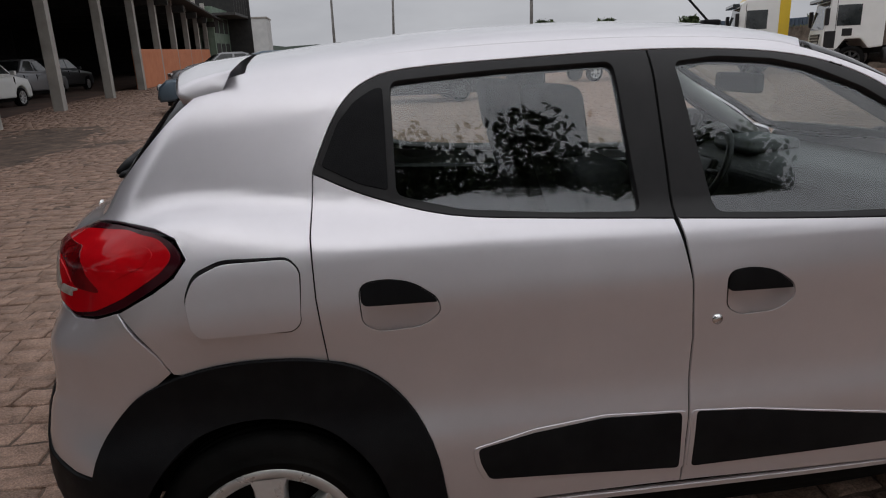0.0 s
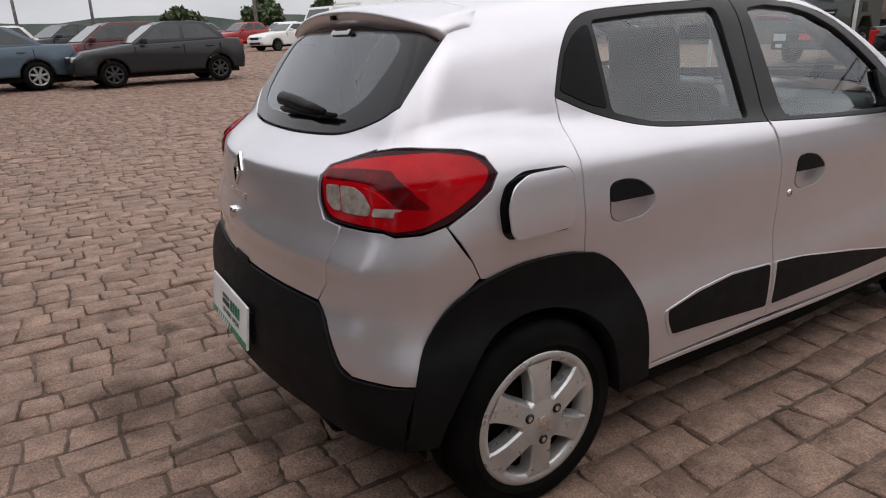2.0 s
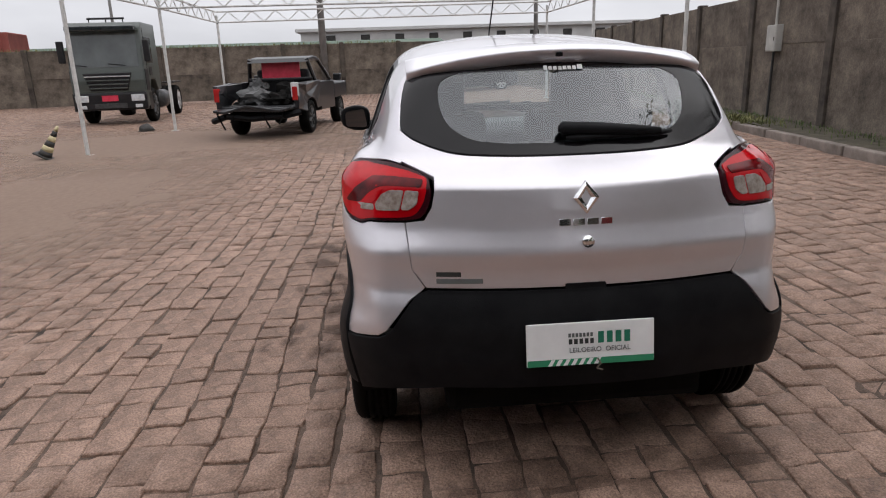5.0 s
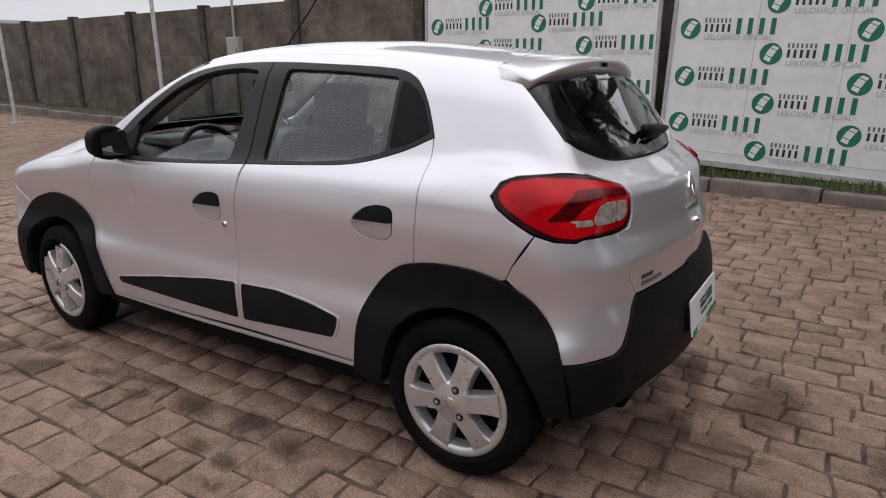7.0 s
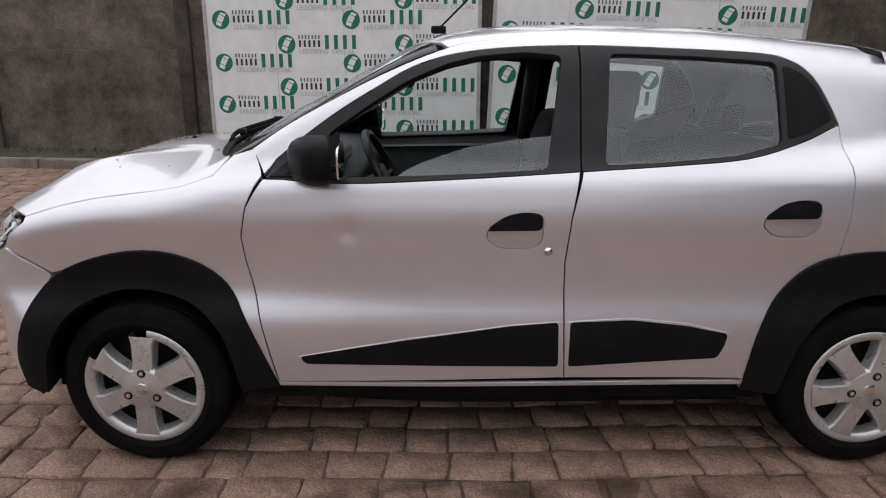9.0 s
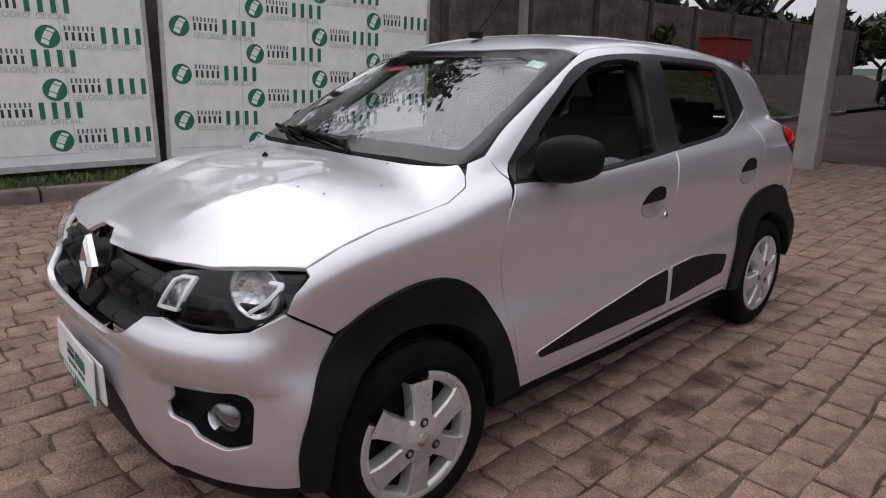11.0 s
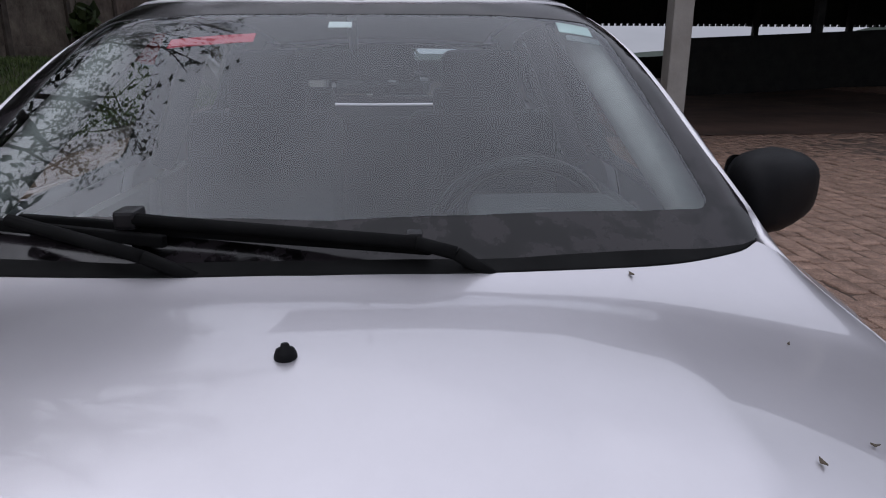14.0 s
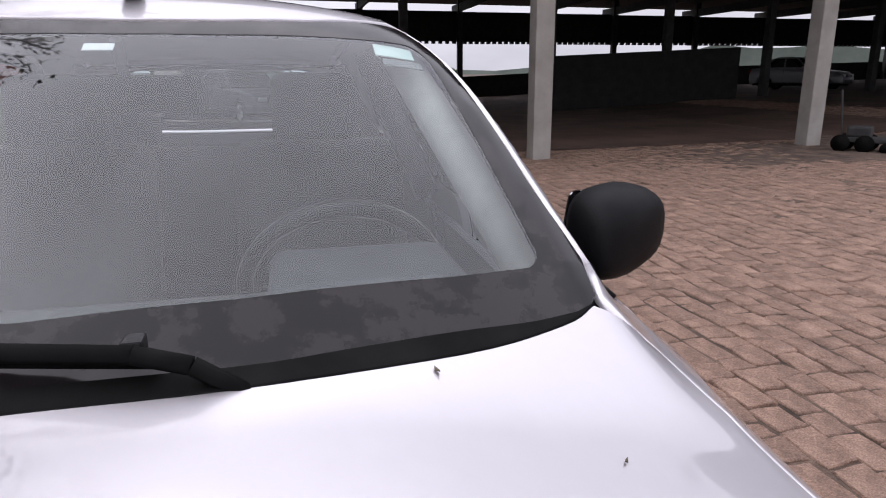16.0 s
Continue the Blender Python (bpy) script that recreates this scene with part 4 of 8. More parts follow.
for s in (1, -1):
    flip = (lambda m: m) if s > 0 else mirrored
    lamp = part("tail_lamp", flip(sheet("tail", tail_outline, LAMP_BLACK, "tail_lamp", off=0.001, puff=0.005, step=0.02, depth=0.03)), parent=car, label="red wraparound tail lamp with clear strip")
    part("red_lens", flip(sheet("tail", rounded(red_area, 0.02, 4, SCALE["tail"]), LAMP_RED, "red_lens", gap=-0.002, off=0.0055, puff=0.005, step=0.014, depth=0.006)), parent=lamp)
    part("brake_lens", flip(sheet("tail", rounded(wedge, 0.014, 3, SCALE["tail"]), LAMP_DEEP, "brake_lens", off=0.0115, puff=-0.001, step=0.012, depth=0.003, gap=0)), parent=lamp, label="deep red brake lens")
    part("light_guide", flip(sheet("tail", rounded(crest, 0.012, 3, SCALE["tail"]), LAMP_RED, "light_guide", off=0.0110, puff=0.006, step=0.012, depth=0.005, gap=0, puff_w=0.03)), parent=lamp, label="bright red light guide")
    part("inner_lens", flip(sheet("tail", rounded(lobe, 0.008, 3, SCALE["tail"]), LAMP_RED, "inner_lens", off=0.0135, puff=0.003, step=0.010, depth=0.004, gap=0, puff_w=0.012)), parent=lamp)
    for piece in clear_parts:
        part("reversing_lens", flip(sheet("tail", rounded(piece, 0.006, 3, SCALE["tail"]), LAMP_CLEAR, "reversing_lens", off=0.0125, puff=0.003, step=0.010, depth=0.003, gap=0, puff_w=0.012)), parent=lamp, label="ribbed clear reversing lens")

top_line = [("b", 0.30, 0.682), ("b", 0.490, 0.684), ("b", 0.520, 0.672), ("b", 0.548, 0.642), ("b", 0.585, 0.594), ("b", 0.612, 0.558), ("b", 0.632, 0.540), ("b", 0.655, 0.530), ("s", -1.640, 0.514), ("s", -1.588, 0.508)]
rear_low = [(0.0, 0.682)] + wrap("tail", *top_line, ("s", -1.612, 0.42), ("s", -1.615, 0.315), ("b", 0.64, 0.345), ("b", 0.44, 0.365)) + [(0.0, 0.372)]
rear_bumper = part("rear_bumper", sheet("tail", sym(rear_low), PLASTIC, "rear_bumper", off=0.006, puff=0.006, step=0.028, depth=0.03), parent=car, label="black plastic rear bumper")
corner = wrap("tail", ("b", 0.552, 0.890), ("b", 0.665, 0.887), ("s", -1.590, 0.877), ("s", -1.535, 0.881), ("s", -1.481, 0.897), ("s", -1.415, 0.795), ("s", -1.392, 0.75), ("s", -1.43, 0.718), ("s", -1.525, 0.640), ("s", -1.586, 0.512), ("s", -1.640, 0.519), ("b", 0.652, 0.537), ("b", 0.625, 0.558), ("b", 0.590, 0.602), ("b", 0.545, 0.656), ("b", 0.497, 0.692), ("b", 0.518, 0.722), ("b", 0.536, 0.748), ("b", 0.5405, 0.79), ("b", 0.5445, 0.83), ("b", 0.549, 0.865))
both("bumper_corner", sheet("tail", corner, SILVER, "bumper_corner", step=0.024, gap=0.0008), car)
part("boot_button", sheet("rear", rounded([(0.065, 0.676), (0.065, 0.700), (-0.065, 0.700), (-0.065, 0.676)], 0.006), PLASTIC, "boot_button", off=0.004, puff=0.004, step=0.015), parent=tailgate)
diamond("badge", tailgate, -1.750, 0.963, 0.041, 0.050, 0.008, -1, 0.22)
part("lock", cyl((-1.760, 0, 0.834), (-1.796, 0, 0.834), 0.018, n=24), CHROME, tailgate, "round metal lock", True)

# spoiler over the rear window
sp = bmesh.new()
rows_sp = []
for i in range(25):
    y = -0.515 + 1.03 * i / 24
    k = abs(y) / 0.515
    xr = -1.205 - 0.02 * k
    zt = roof_c(np.array([xr]))[0] - 0.055 * (abs(y) / 0.56) ** 2.2
    xt = -1.405 + 0.055 * k ** 2.5
    z_tip = 1.404 - 0.062 * k ** 2.2
    xg = -1.372 + 0.075 * k ** 2
    prof = [(xr, zt), ((xr * 2 + xt) / 3, zt * 0.66 + z_tip * 0.34 + 0.003), ((xr + 2 * xt) / 3, zt * 0.32 + z_tip * 0.68 + 0.004), (xt + 0.008, z_tip + 0.001), (xt, z_tip - 0.006), (xt + 0.004, z_tip - 0.014), (xt + 0.020, z_tip - 0.046), (xt + 0.075, z_tip - 0.050)]
    rows_sp.append([sp.verts.new((a, y, b)) for a, b in prof])
for a, b in zip(rows_sp, rows_sp[1:]):
    for i in range(len(a) - 1):
        sp.faces.new((a[i], a[i + 1], b[i + 1], b[i]))
for end in (rows_sp[0], rows_sp[-1]):
    sp.faces.new(end)
bmesh.ops.recalc_face_normals(sp, faces=sp.faces)
spoiler = part("spoiler", sp, SILVER, tailgate, smooth=True)
part("washer_jet", box(-1.412, -1.39, -0.011, 0.011, 1.376, 1.39, 0.003), PLASTIC, spoiler)

# fuel flap, standing slightly open on the right flank
flap_out = rounded([(-1.335, 0.925), (-1.312, 0.973), (-1.255, 0.996), (-1.115, 0.992), (-1.094, 0.965), (-1.102, 0.848), (-1.120, 0.832), (-1.312, 0.840), (-1.330, 0.862)], 0.02)
recess = part("fuel_recess", mirrored(sheet("hoop", side_xz(flap_out), GLOSS_BLACK, "fuel_recess", off=0.001, step=0.03, depth=0.004, gap=-0.003)), parent=car, label="dark recess behind the fuel flap")
flap = part("fuel_flap", mirrored(sheet("hoop", side_xz(flap_out), SILVER, "fuel_flap", off=0.004, step=0.02, depth=0.006)), parent=car, label="silver fuel flap standing slightly open")
flap.matrix_local = Matrix.Translation((-1.097, -0.745, 0.91)) @ Matrix.Rotation(radians(7), 4, "Z") @ Matrix.Translation((1.097, 0.745, -0.91))


# wheels
def build_wheel(broken=False):
    w = thing("wheel", "black tyre with a broken silver plastic cover" if broken else "black tyre with a six-spoke silver plastic cover", "wheel")
    R = 0.287
    tread = [(0.196, -0.070), (0.205, -0.078), (0.245, -0.080), (0.268, -0.073), (0.281, -0.060)]
    prof = [(0.196, 0.066), (0.204, 0.0745), (0.212, 0.079), (0.222, 0.0805), (0.2235, 0.082), (0.228, 0.082), (0.2295, 0.0805), (0.245, 0.080), (0.262, 0.076), (0.275, 0.068), (0.283, 0.058)]
    for k in (0.045, 0.02, -0.005, -0.03, -0.052):
        prof += [(R, k), (R, k - 0.014), (R - 0.008, k - 0.015), (R - 0.008, k - 0.022)]
    prof += [(t[0], t[1]) for t in tread[::-1]]
    tyre = part("tyre", lathe(prof, 64), RUBBER, w, "worn black tyre", True)
    part("rim_back", lathe([(0.0, 0.030), (0.12, 0.022), (0.190, 0.014), (0.200, 0.066)], 48), DARK, w, smooth=True)
    ring = lathe([(0.168, 0.030), (0.172, 0.066), (0.178, 0.075), (0.192, 0.079), (0.202, 0.078), (0.208, 0.073), (0.209, 0.060)], 64)
    if broken:
        bmesh.ops.delete(ring, geom=[f for f in ring.faces if 30 < math.degrees(math.atan2(f.calc_center_median().z, f.calc_center_median().x)) < 98], context="FACES")
    part("cover_ring", ring, WHEEL_SILVER, w, smooth=True)
    spoke = None
    for i in range(6):
        bm = bmesh.new()
        rows_ = []
        for r, half, h in ((0.040, 0.025, 0.091), (0.068, 0.033, 0.091), (0.085, 0.033, 0.090), (0.12, 0.0335, 0.087), (0.155, 0.037, 0.082), (0.180, 0.046, 0.0775)):
            rows_.append([bm.verts.new((a, b, r)) for a, b in ((-half - 0.004, h - 0.045), (-half, h - 0.008), (-half + 0.004, h), (half - 0.004, h), (half, h - 0.008), (half + 0.004, h - 0.045))])
        for a, b in zip(rows_, rows_[1:]):
            for j in range(5):
                bm.faces.new((a[j], a[j + 1], b[j + 1], b[j]))
        bmesh.ops.recalc_face_normals(bm, faces=bm.faces)
        bmesh.ops.rotate(bm, verts=bm.verts, cent=(0, 0, 0), matrix=Matrix.Rotation(radians(60 * i), 3, "Y"))
        part("spoke", bm, WHEEL_SILVER, w)
    part("hub", lathe([(0.0, 0.0945), (0.026, 0.0945), (0.030, 0.0925), (0.064, 0.0925), (0.074, 0.089), (0.078, 0.06)], 40), WHEEL_SILVER, w, smooth=True)
    part("hub_badge", lathe([(0.0, 0.097), (0.018, 0.0965), (0.022, 0.094)], 30), CHROME, w, smooth=True)
    for i in range(3):
        a = radians(120 * i + 90)
        c = (0.056 * math.cos(a), 0, 0.056 * math.sin(a))
        nut = part("wheel_nut", cyl((c[0], 0.086, c[2]), (c[0], 0.0945, c[2]), 0.0145, n=18), GLOSS_BLACK, w, smooth=True)
        part("wheel_bolt", cyl((c[0], 0.09, c[2]), (c[0], 0.0965, c[2]), 0.008, n=6), CHROME, nut)
    return w


wheel_src = build_wheel()
wheel_src.parent = car
wheel_src.matrix_local = pose(-1.2115, 0.690, 0.287, 0, -20, 0)
for x, y, turn, spin in ((-1.2115, -0.690, 180, 60), (1.2115, -0.690, 177, -12)):
    c2 = copy_thing(wheel_src, pose(x, y, 0.287, 0, spin, turn))
    c2.parent = car
worn_wheel = build_wheel(True)
worn_wheel.parent = car
worn_wheel.matrix_local = pose(1.2115, 0.690, 0.287, 0, -3, -3)
LINER_WHITE = surface("torn_liner", (0.45, 0.44, 0.42), (0.6, 0.59, 0.56), 20, 0.7)
part("torn_liner", prism([(-1.470, 0.455), (-1.535, 0.430), (-1.545, 0.452), (-1.50, 0.475)], "y", 0.60, 0.735, bevel=0.004), LINER_WHITE, car, "torn pale arch liner behind the wheel")
for ob in [o for o in scene.objects if o.name.split(".")[0] == "wheel"]:
    if "category" in ob:
        del ob["category"]
for name, x in (("front_wheel_well", 1.2115), ("rear_wheel_well", -1.2115)):
    for s in (1, -1):
        bm = bmesh.new()
        prev = None
        for i in range(25):
            a = radians(-4 + 188 * i / 24)
            c, d = x + 0.345 * math.cos(a), 0.29 + 0.345 * math.sin(a)
            cur = [bm.verts.new((c, s * 0.725, d)), bm.verts.new((c, s * 0.45, d))]
            if prev:
                bm.faces.new((prev[0], cur[0], cur[1], prev[1]))
            prev = cur
        part(name, bm, DARK, car, smooth=True)
part("underbody", box(-1.42, 1.60, -0.60, 0.60, 0.205, 0.235, 0.01), DARK, car)
part("rear_axle", cyl((-1.2115, -0.62, 0.26), (-1.2115, 0.62, 0.26), 0.035), DARK, car)
part("engine_bay", box(0.80, 1.62, -0.46, 0.46, 0.236, 0.78, 0.05), DARK, car)
for s in (1, -1):
    part("inner_sill", box(-0.86, 0.86, s * 0.70 - 0.03, s * 0.70 + 0.03, 0.232, 0.40, 0.01), DARK, car)
part("boot_floor", box(-1.70, -0.86, -0.44, 0.44, 0.236, 0.62, 0.03), DARK, car)
part("bumper_core", box(-1.745, -1.701, -0.45, 0.45, 0.39, 0.66, 0.02), DARK, car)

# cabin
part("dashboard", prism(rounded([(1.02, 0.99), (0.75, 1.005), (0.60, 0.99), (0.53, 0.93), (0.55, 0.80), (0.62, 0.62), (0.98, 0.62)], 0.03), "y", -0.64, 0.64), TRIM, car, "dark grey dashboard")
part("instrument_hood", box(0.56, 0.78, 0.22, 0.50, 0.985, 1.045, 0.03, 3), TRIM, car, smooth=True)
wheel_c, tilt = Vector((0.42, 0.345, 0.93)), Matrix.Rotation(radians(-64), 4, "Y")
bm = bmesh.new()
N, M = 40, 10
grid = [[bm.verts.new(((0.178 + 0.015 * math.cos(b)) * math.cos(a), (0.178 + 0.015 * math.cos(b)) * math.sin(a), 0.015 * math.sin(b))) for b in (2 * math.pi * j / M for j in range(M))] for a in (2 * math.pi * i / N for i in range(N))]
for i in range(N):
    for j in range(M):
        bm.faces.new((grid[i][j], grid[(i + 1) % N][j], grid[(i + 1) % N][(j + 1) % M], grid[i][(j + 1) % M]))
sw = part("steering_wheel", bm, FRAME_BLACK, car, "black steering wheel", True)
sw.matrix_local = Matrix.Translation(wheel_c) @ tilt
part("steering_boss", box(-0.06, 0.055, -0.075, 0.075, -0.035, 0.0, 0.02, 3), FRAME_BLACK, sw, smooth=True)
for q in ((0.0, 0.165), (0.0, -0.165), (-0.165, 0.0)):
    part("steering_spoke", cyl((0, 0, -0.02), (q[0], q[1], -0.002), 0.014, 0.010, 10), FRAME_BLACK, sw, smooth=True)
part("steering_column", cyl((0.44, 0.345, 0.92), (0.66, 0.345, 0.82), 0.035), TRIM, car)


def soft_box(x0, x1, y0, y1, z0, z1, r, lean=0.0):
    bm = box(x0, x1, y0, y1, z0, z1, r, 4)
    for v in bm.verts:
        v.co.x -= lean * (v.co.z - z0)
    return bm


for y in (0.34, -0.34):
    fs = part("front_seat", soft_box(-0.16, 0.34, y - 0.24, y + 0.24, 0.42, 0.60, 0.06), SEAT, car, "dark grey fabric front seat", True)
    part("backrest", soft_box(-0.25, -0.09, y - 0.235, y + 0.235, 0.55, 1.13, 0.055, 0.30), SEAT, fs, smooth=True)
    part("headrest", soft_box(-0.445, -0.325, y - 0.125, y + 0.125, 1.115, 1.315, 0.045, 0.15), SEAT, fs, smooth=True)
rs = part("rear_seat", soft_box(-0.95, -0.50, -0.60, 0.60, 0.42, 0.60, 0.06), SEAT, car, "dark grey fabric rear bench", True)
part("backrest", soft_box(-0.98, -0.85, -0.60, 0.60, 0.55, 1.05, 0.05, 0.25), SEAT, rs, smooth=True)
for y in (0.33, -0.33):
    part("headrest", soft_box(-1.13, -1.04, y - 0.12, y + 0.12, 1.04, 1.17, 0.035, 0.1), SEAT, rs, smooth=True)
part("cabin_floor", box(-0.98, 0.62, -0.66, 0.66, 0.24, 0.30, 0.01), DARK, car)
part("parcel_shelf", box(-1.52, -1.10, -0.50, 0.50, 0.985, 1.0, 0.006), TRIM, car)
lin_half = [(0.25, 0.0), (0.22, 0.3), (0.14, 0.44), (-1.15, 0.44), (-1.25, 0.0)]
part("headliner", sheet("top", as_loop(lin_half), LINER, "headliner", off=-0.045, step=0.08, depth=0.01), parent=car, label="pale grey headliner")
for s in (1, -1):
    for (x0, z0, y0), (x1, z1, y1) in (((-0.20, 0.98, 0.63), (-0.22, 1.37, 0.475)), ((-1.10, 1.0, 0.62), (-1.18, 1.34, 0.47)), ((0.80, 1.02, 0.585), (0.24, 1.36, 0.475))):
        part("inner_pillar", cyl((x0, s * y0, z0), (x1, s * y1, z1), 0.035, n=10), LINER if x0 > 0.5 else TRIM, car, smooth=True)
rv = part("rear_view_mirror", soft_box(0.335, 0.37, -0.125, 0.125, 1.245, 1.31, 0.015), COWL_BLACK, car, "black interior mirror", True)
part("mirror_stem", cyl((0.36, 0, 1.30), (0.40, 0, 1.365), 0.010, n=8), FRAME_BLACK, rv)

# door mirrors
MIRROR = surface("mirror_silvering", (0.82, 0.84, 0.85), (0.86, 0.87, 0.88), 3, 0.02, metal=1.0)
for s in (1, -1):
    bm = bmesh.new()
    bmesh.ops.create_cube(bm, size=1.0)
    bmesh.ops.subdivide_edges(bm, edges=bm.edges[:], cuts=5, use_grid_fill=True)
    for v in bm.verts:
        a, b, c = (v.co * 2).to_tuple()
        k = 1.0 / (abs(a) ** 3.2 + abs(b) ** 3.2 + abs(c) ** 3.2) ** (1 / 3.2)
        a, b, c = a * k, b * k, c * k
        if a < -0.55:
            a = -0.55
        taper = 1.0 - 0.22 * max(0, b) - 0.10 * max(0, a)
        v.co = Vector((0.600 + 0.074 * a * (1 - 0.25 * b) - 0.030 * b, s * (0.797 + 0.091 * b), 1.052 + 0.078 * c * taper + 0.006 * b))
    mir = part("door_mirror", bm, PLASTIC, car, "black plastic door mirror", True)
    part("mirror_glass", prism(rounded([(s * 0.724, 0.997), (s * 0.855, 1.004), (s * 0.857, 1.093), (s * 0.74, 1.110)], 0.02), "x", 0.524, 0.530), MIRROR, mir, "mirror glass")
    foot = bmesh.new()
    prism([(0.74, 0.985), (0.53, 0.985), (0.545, 1.02), (0.60, 1.035), (0.69, 1.02)], "y", s * 0.672, s * 0.715, foot, 0.01)
    part("mirror_foot", foot, PLASTIC, mir, smooth=True)
    part("mirror_sail", sheet("hoop", side_xz([(0.765, 0.99), (0.54, 0.985), (0.55, 1.125), (0.70, 1.05)]), PLASTIC, "mirror_sail", off=0.004, step=0.03) if s > 0 else mirrored(sheet("hoop", side_xz([(0.765, 0.99), (0.54, 0.985), (0.55, 1.125), (0.70, 1.05)]), PLASTIC, "mirror_sail", off=0.004, step=0.03)), parent=mir)

# aerial
part("aerial_base", box(0.205, 0.265, -0.018, 0.018, 1.452, 1.482, 0.008), PLASTIC, car, smooth=True)
part("aerial", tube([(0.23, 0, 1.475), (0.10, 0, 1.60), (-0.16, 0, 1.86)], 0.004, 8), PLASTIC, car, "thin black roof aerial")


def strip_blade(p, q, w, h):
    """A wiper blade from p to q."""
    p, q = Vector(p), Vector(q)
    d = (q - p).normalized()
    m = Matrix.Translation((p + q) / 2) @ d.to_track_quat("X", "Z").to_matrix().to_4x4()
    bm = box(-(q - p).length / 2, (q - p).length / 2, -w / 2, w / 2, -h / 2, h / 2, min(w, h) * 0.3)
    bm.transform(m)
    return bm


def on_glass(x, y, lift):
    q = project("top", [(x, y)])
    return Vector(q[0]) + Vector(body_normal(q)[0]) * lift


w1 = part("front_wiper", strip_blade(on_glass(1.012, 0.14, 0.013), on_glass(0.915, -0.40, 0.013), 0.011, 0.016), COWL_BLACK, car, "black windscreen wiper")
part("wiper_arm", tube([on_glass(1.040, 0.215, -0.008), on_glass(1.030, 0.168, 0.018), on_glass(1.020, 0.12, 0.026), on_glass(0.955, -0.235, 0.028)], 0.0088, 10), COWL_BLACK, w1, smooth=True)
part("wiper_clip", box(-0.012, 0.012, -0.010, 0.010, -0.010, 0.010, 0.004), FRAME_BLACK, w1).location = on_glass(1.004, 0.118, 0.022)
part("wiper_clip", box(-0.02, 0.02, -0.014, 0.014, -0.012, 0.012, 0.005), FRAME_BLACK, w1).location = on_glass(0.945, -0.243, 0.024)
w2 = part("front_wiper", strip_blade(on_glass(0.985, -0.19, 0.013), on_glass(0.875, -0.57, 0.013), 0.011, 0.016), COWL_BLACK, car, "black windscreen wiper")
part("wiper_arm", tube([on_glass(1.044, -0.135, -0.008), on_glass(1.03, -0.20, 0.020), on_glass(0.93, -0.40, 0.027)], 0.0085, 10), COWL_BLACK, w2, smooth=True)
cowl_half = smooth_line([(1.0515, 0.0), (1.0425, 0.2), (0.9995, 0.42), (0.949, 0.553), (0.917, 0.602)], 4) + smooth_line([(0.932, 0.575), (0.952, 0.51), (0.970, 0.42), (0.994, 0.31), (1.014, 0.20), (1.022, 0.0)], 4)
part("cowl", sheet("top", as_loop(cowl_half), COWL_BLACK, "cowl", off=0.0015, step=0.03, gap=0, depth=0.01), parent=car, label="black plastic scuttle panel")
nozzle = part("washer_nozzle", lathe([(0.0, 0.0135), (0.0035, 0.013), (0.0045, 0.0095), (0.0085, 0.0075), (0.0105, 0.002), (0.0105, -0.004)], 20, "z"), PLASTIC, car, smooth=True)
nozzle.location = Vector(project("top", [(1.249, 0.002)])[0])

def tail_point(y, z, lift):
    q = project("rear", [(y, z)])
    return Vector(q[0]) + Vector(body_normal(q)[0]) * lift


def tail_blade(line, lift):
    """A tapering bar along the rear glass: (y, z, half height, half thickness) at each station."""
    bm = bmesh.new()
    rings = []
    for y, z, h, t in line:
        p = tail_point(y, z, lift)
        n = Vector(body_normal(project("rear", [(y, z)]))[0])
        up = Vector((0, 0, 1))
        up = (up - n * up.dot(n)).normalized()
        rings.append([bm.verts.new(p + up * h * math.cos(a) + n * t * math.sin(a)) for a in (math.pi / 5 * i for i in range(10))])
    for a, b in zip(rings, rings[1:]):
        for i in range(10):
            bm.faces.new((a[i], a[(i + 1) % 10], b[(i + 1) % 10], b[i]))
    bm.faces.new(rings[0])
    bm.faces.new(rings[-1])
    bmesh.ops.recalc_face_normals(bm, faces=bm.faces)
    return bm


rear_wiper = part("rear_wiper", tail_blade([(0.02, 1.116, 0.006, 0.006), (-0.02, 1.116, 0.011, 0.008), (-0.29, 1.119, 0.010, 0.008), (-0.335, 1.122, 0.005, 0.005)], 0.014), PLASTIC, tailgate, "black rear wiper", True)
part("wiper_arm", tail_blade([(0.045, 1.136, 0.010, 0.010), (0.030, 1.138, 0.022, 0.018), (-0.06, 1.135, 0.021, 0.017), (-0.20, 1.126, 0.017, 0.013), (-0.29, 1.121, 0.009, 0.008)], 0.026), PLASTIC, rear_wiper, smooth=True)
part("wiper_boss", cyl(tail_point(0.012, 1.136, -0.01), tail_point(0.012, 1.136, 0.03), 0.018, 0.016, 20), PLASTIC, rear_wiper, smooth=True)


# ---------------------------------------------------------------- writing and plates
def flat_text(body_text, size, mat, name="lettering"):
    cu = bpy.data.curves.new(name, "FONT")
    cu.body = body_text
    cu.size = size
    cu.align_x, cu.align_y = "CENTER", "CENTER"
    cu.extrude = 0.0006
    tmp = bpy.data.objects.new(name, cu)
    scene.collection.objects.link(tmp)
    bpy.context.view_layer.update()
    me = bpy.data.meshes.new_from_object(tmp.evaluated_get(bpy.context.evaluated_depsgraph_get()))
    bpy.data.objects.remove(tmp)
    me.materials.clear()
    me.materials.append(mat)
    return me


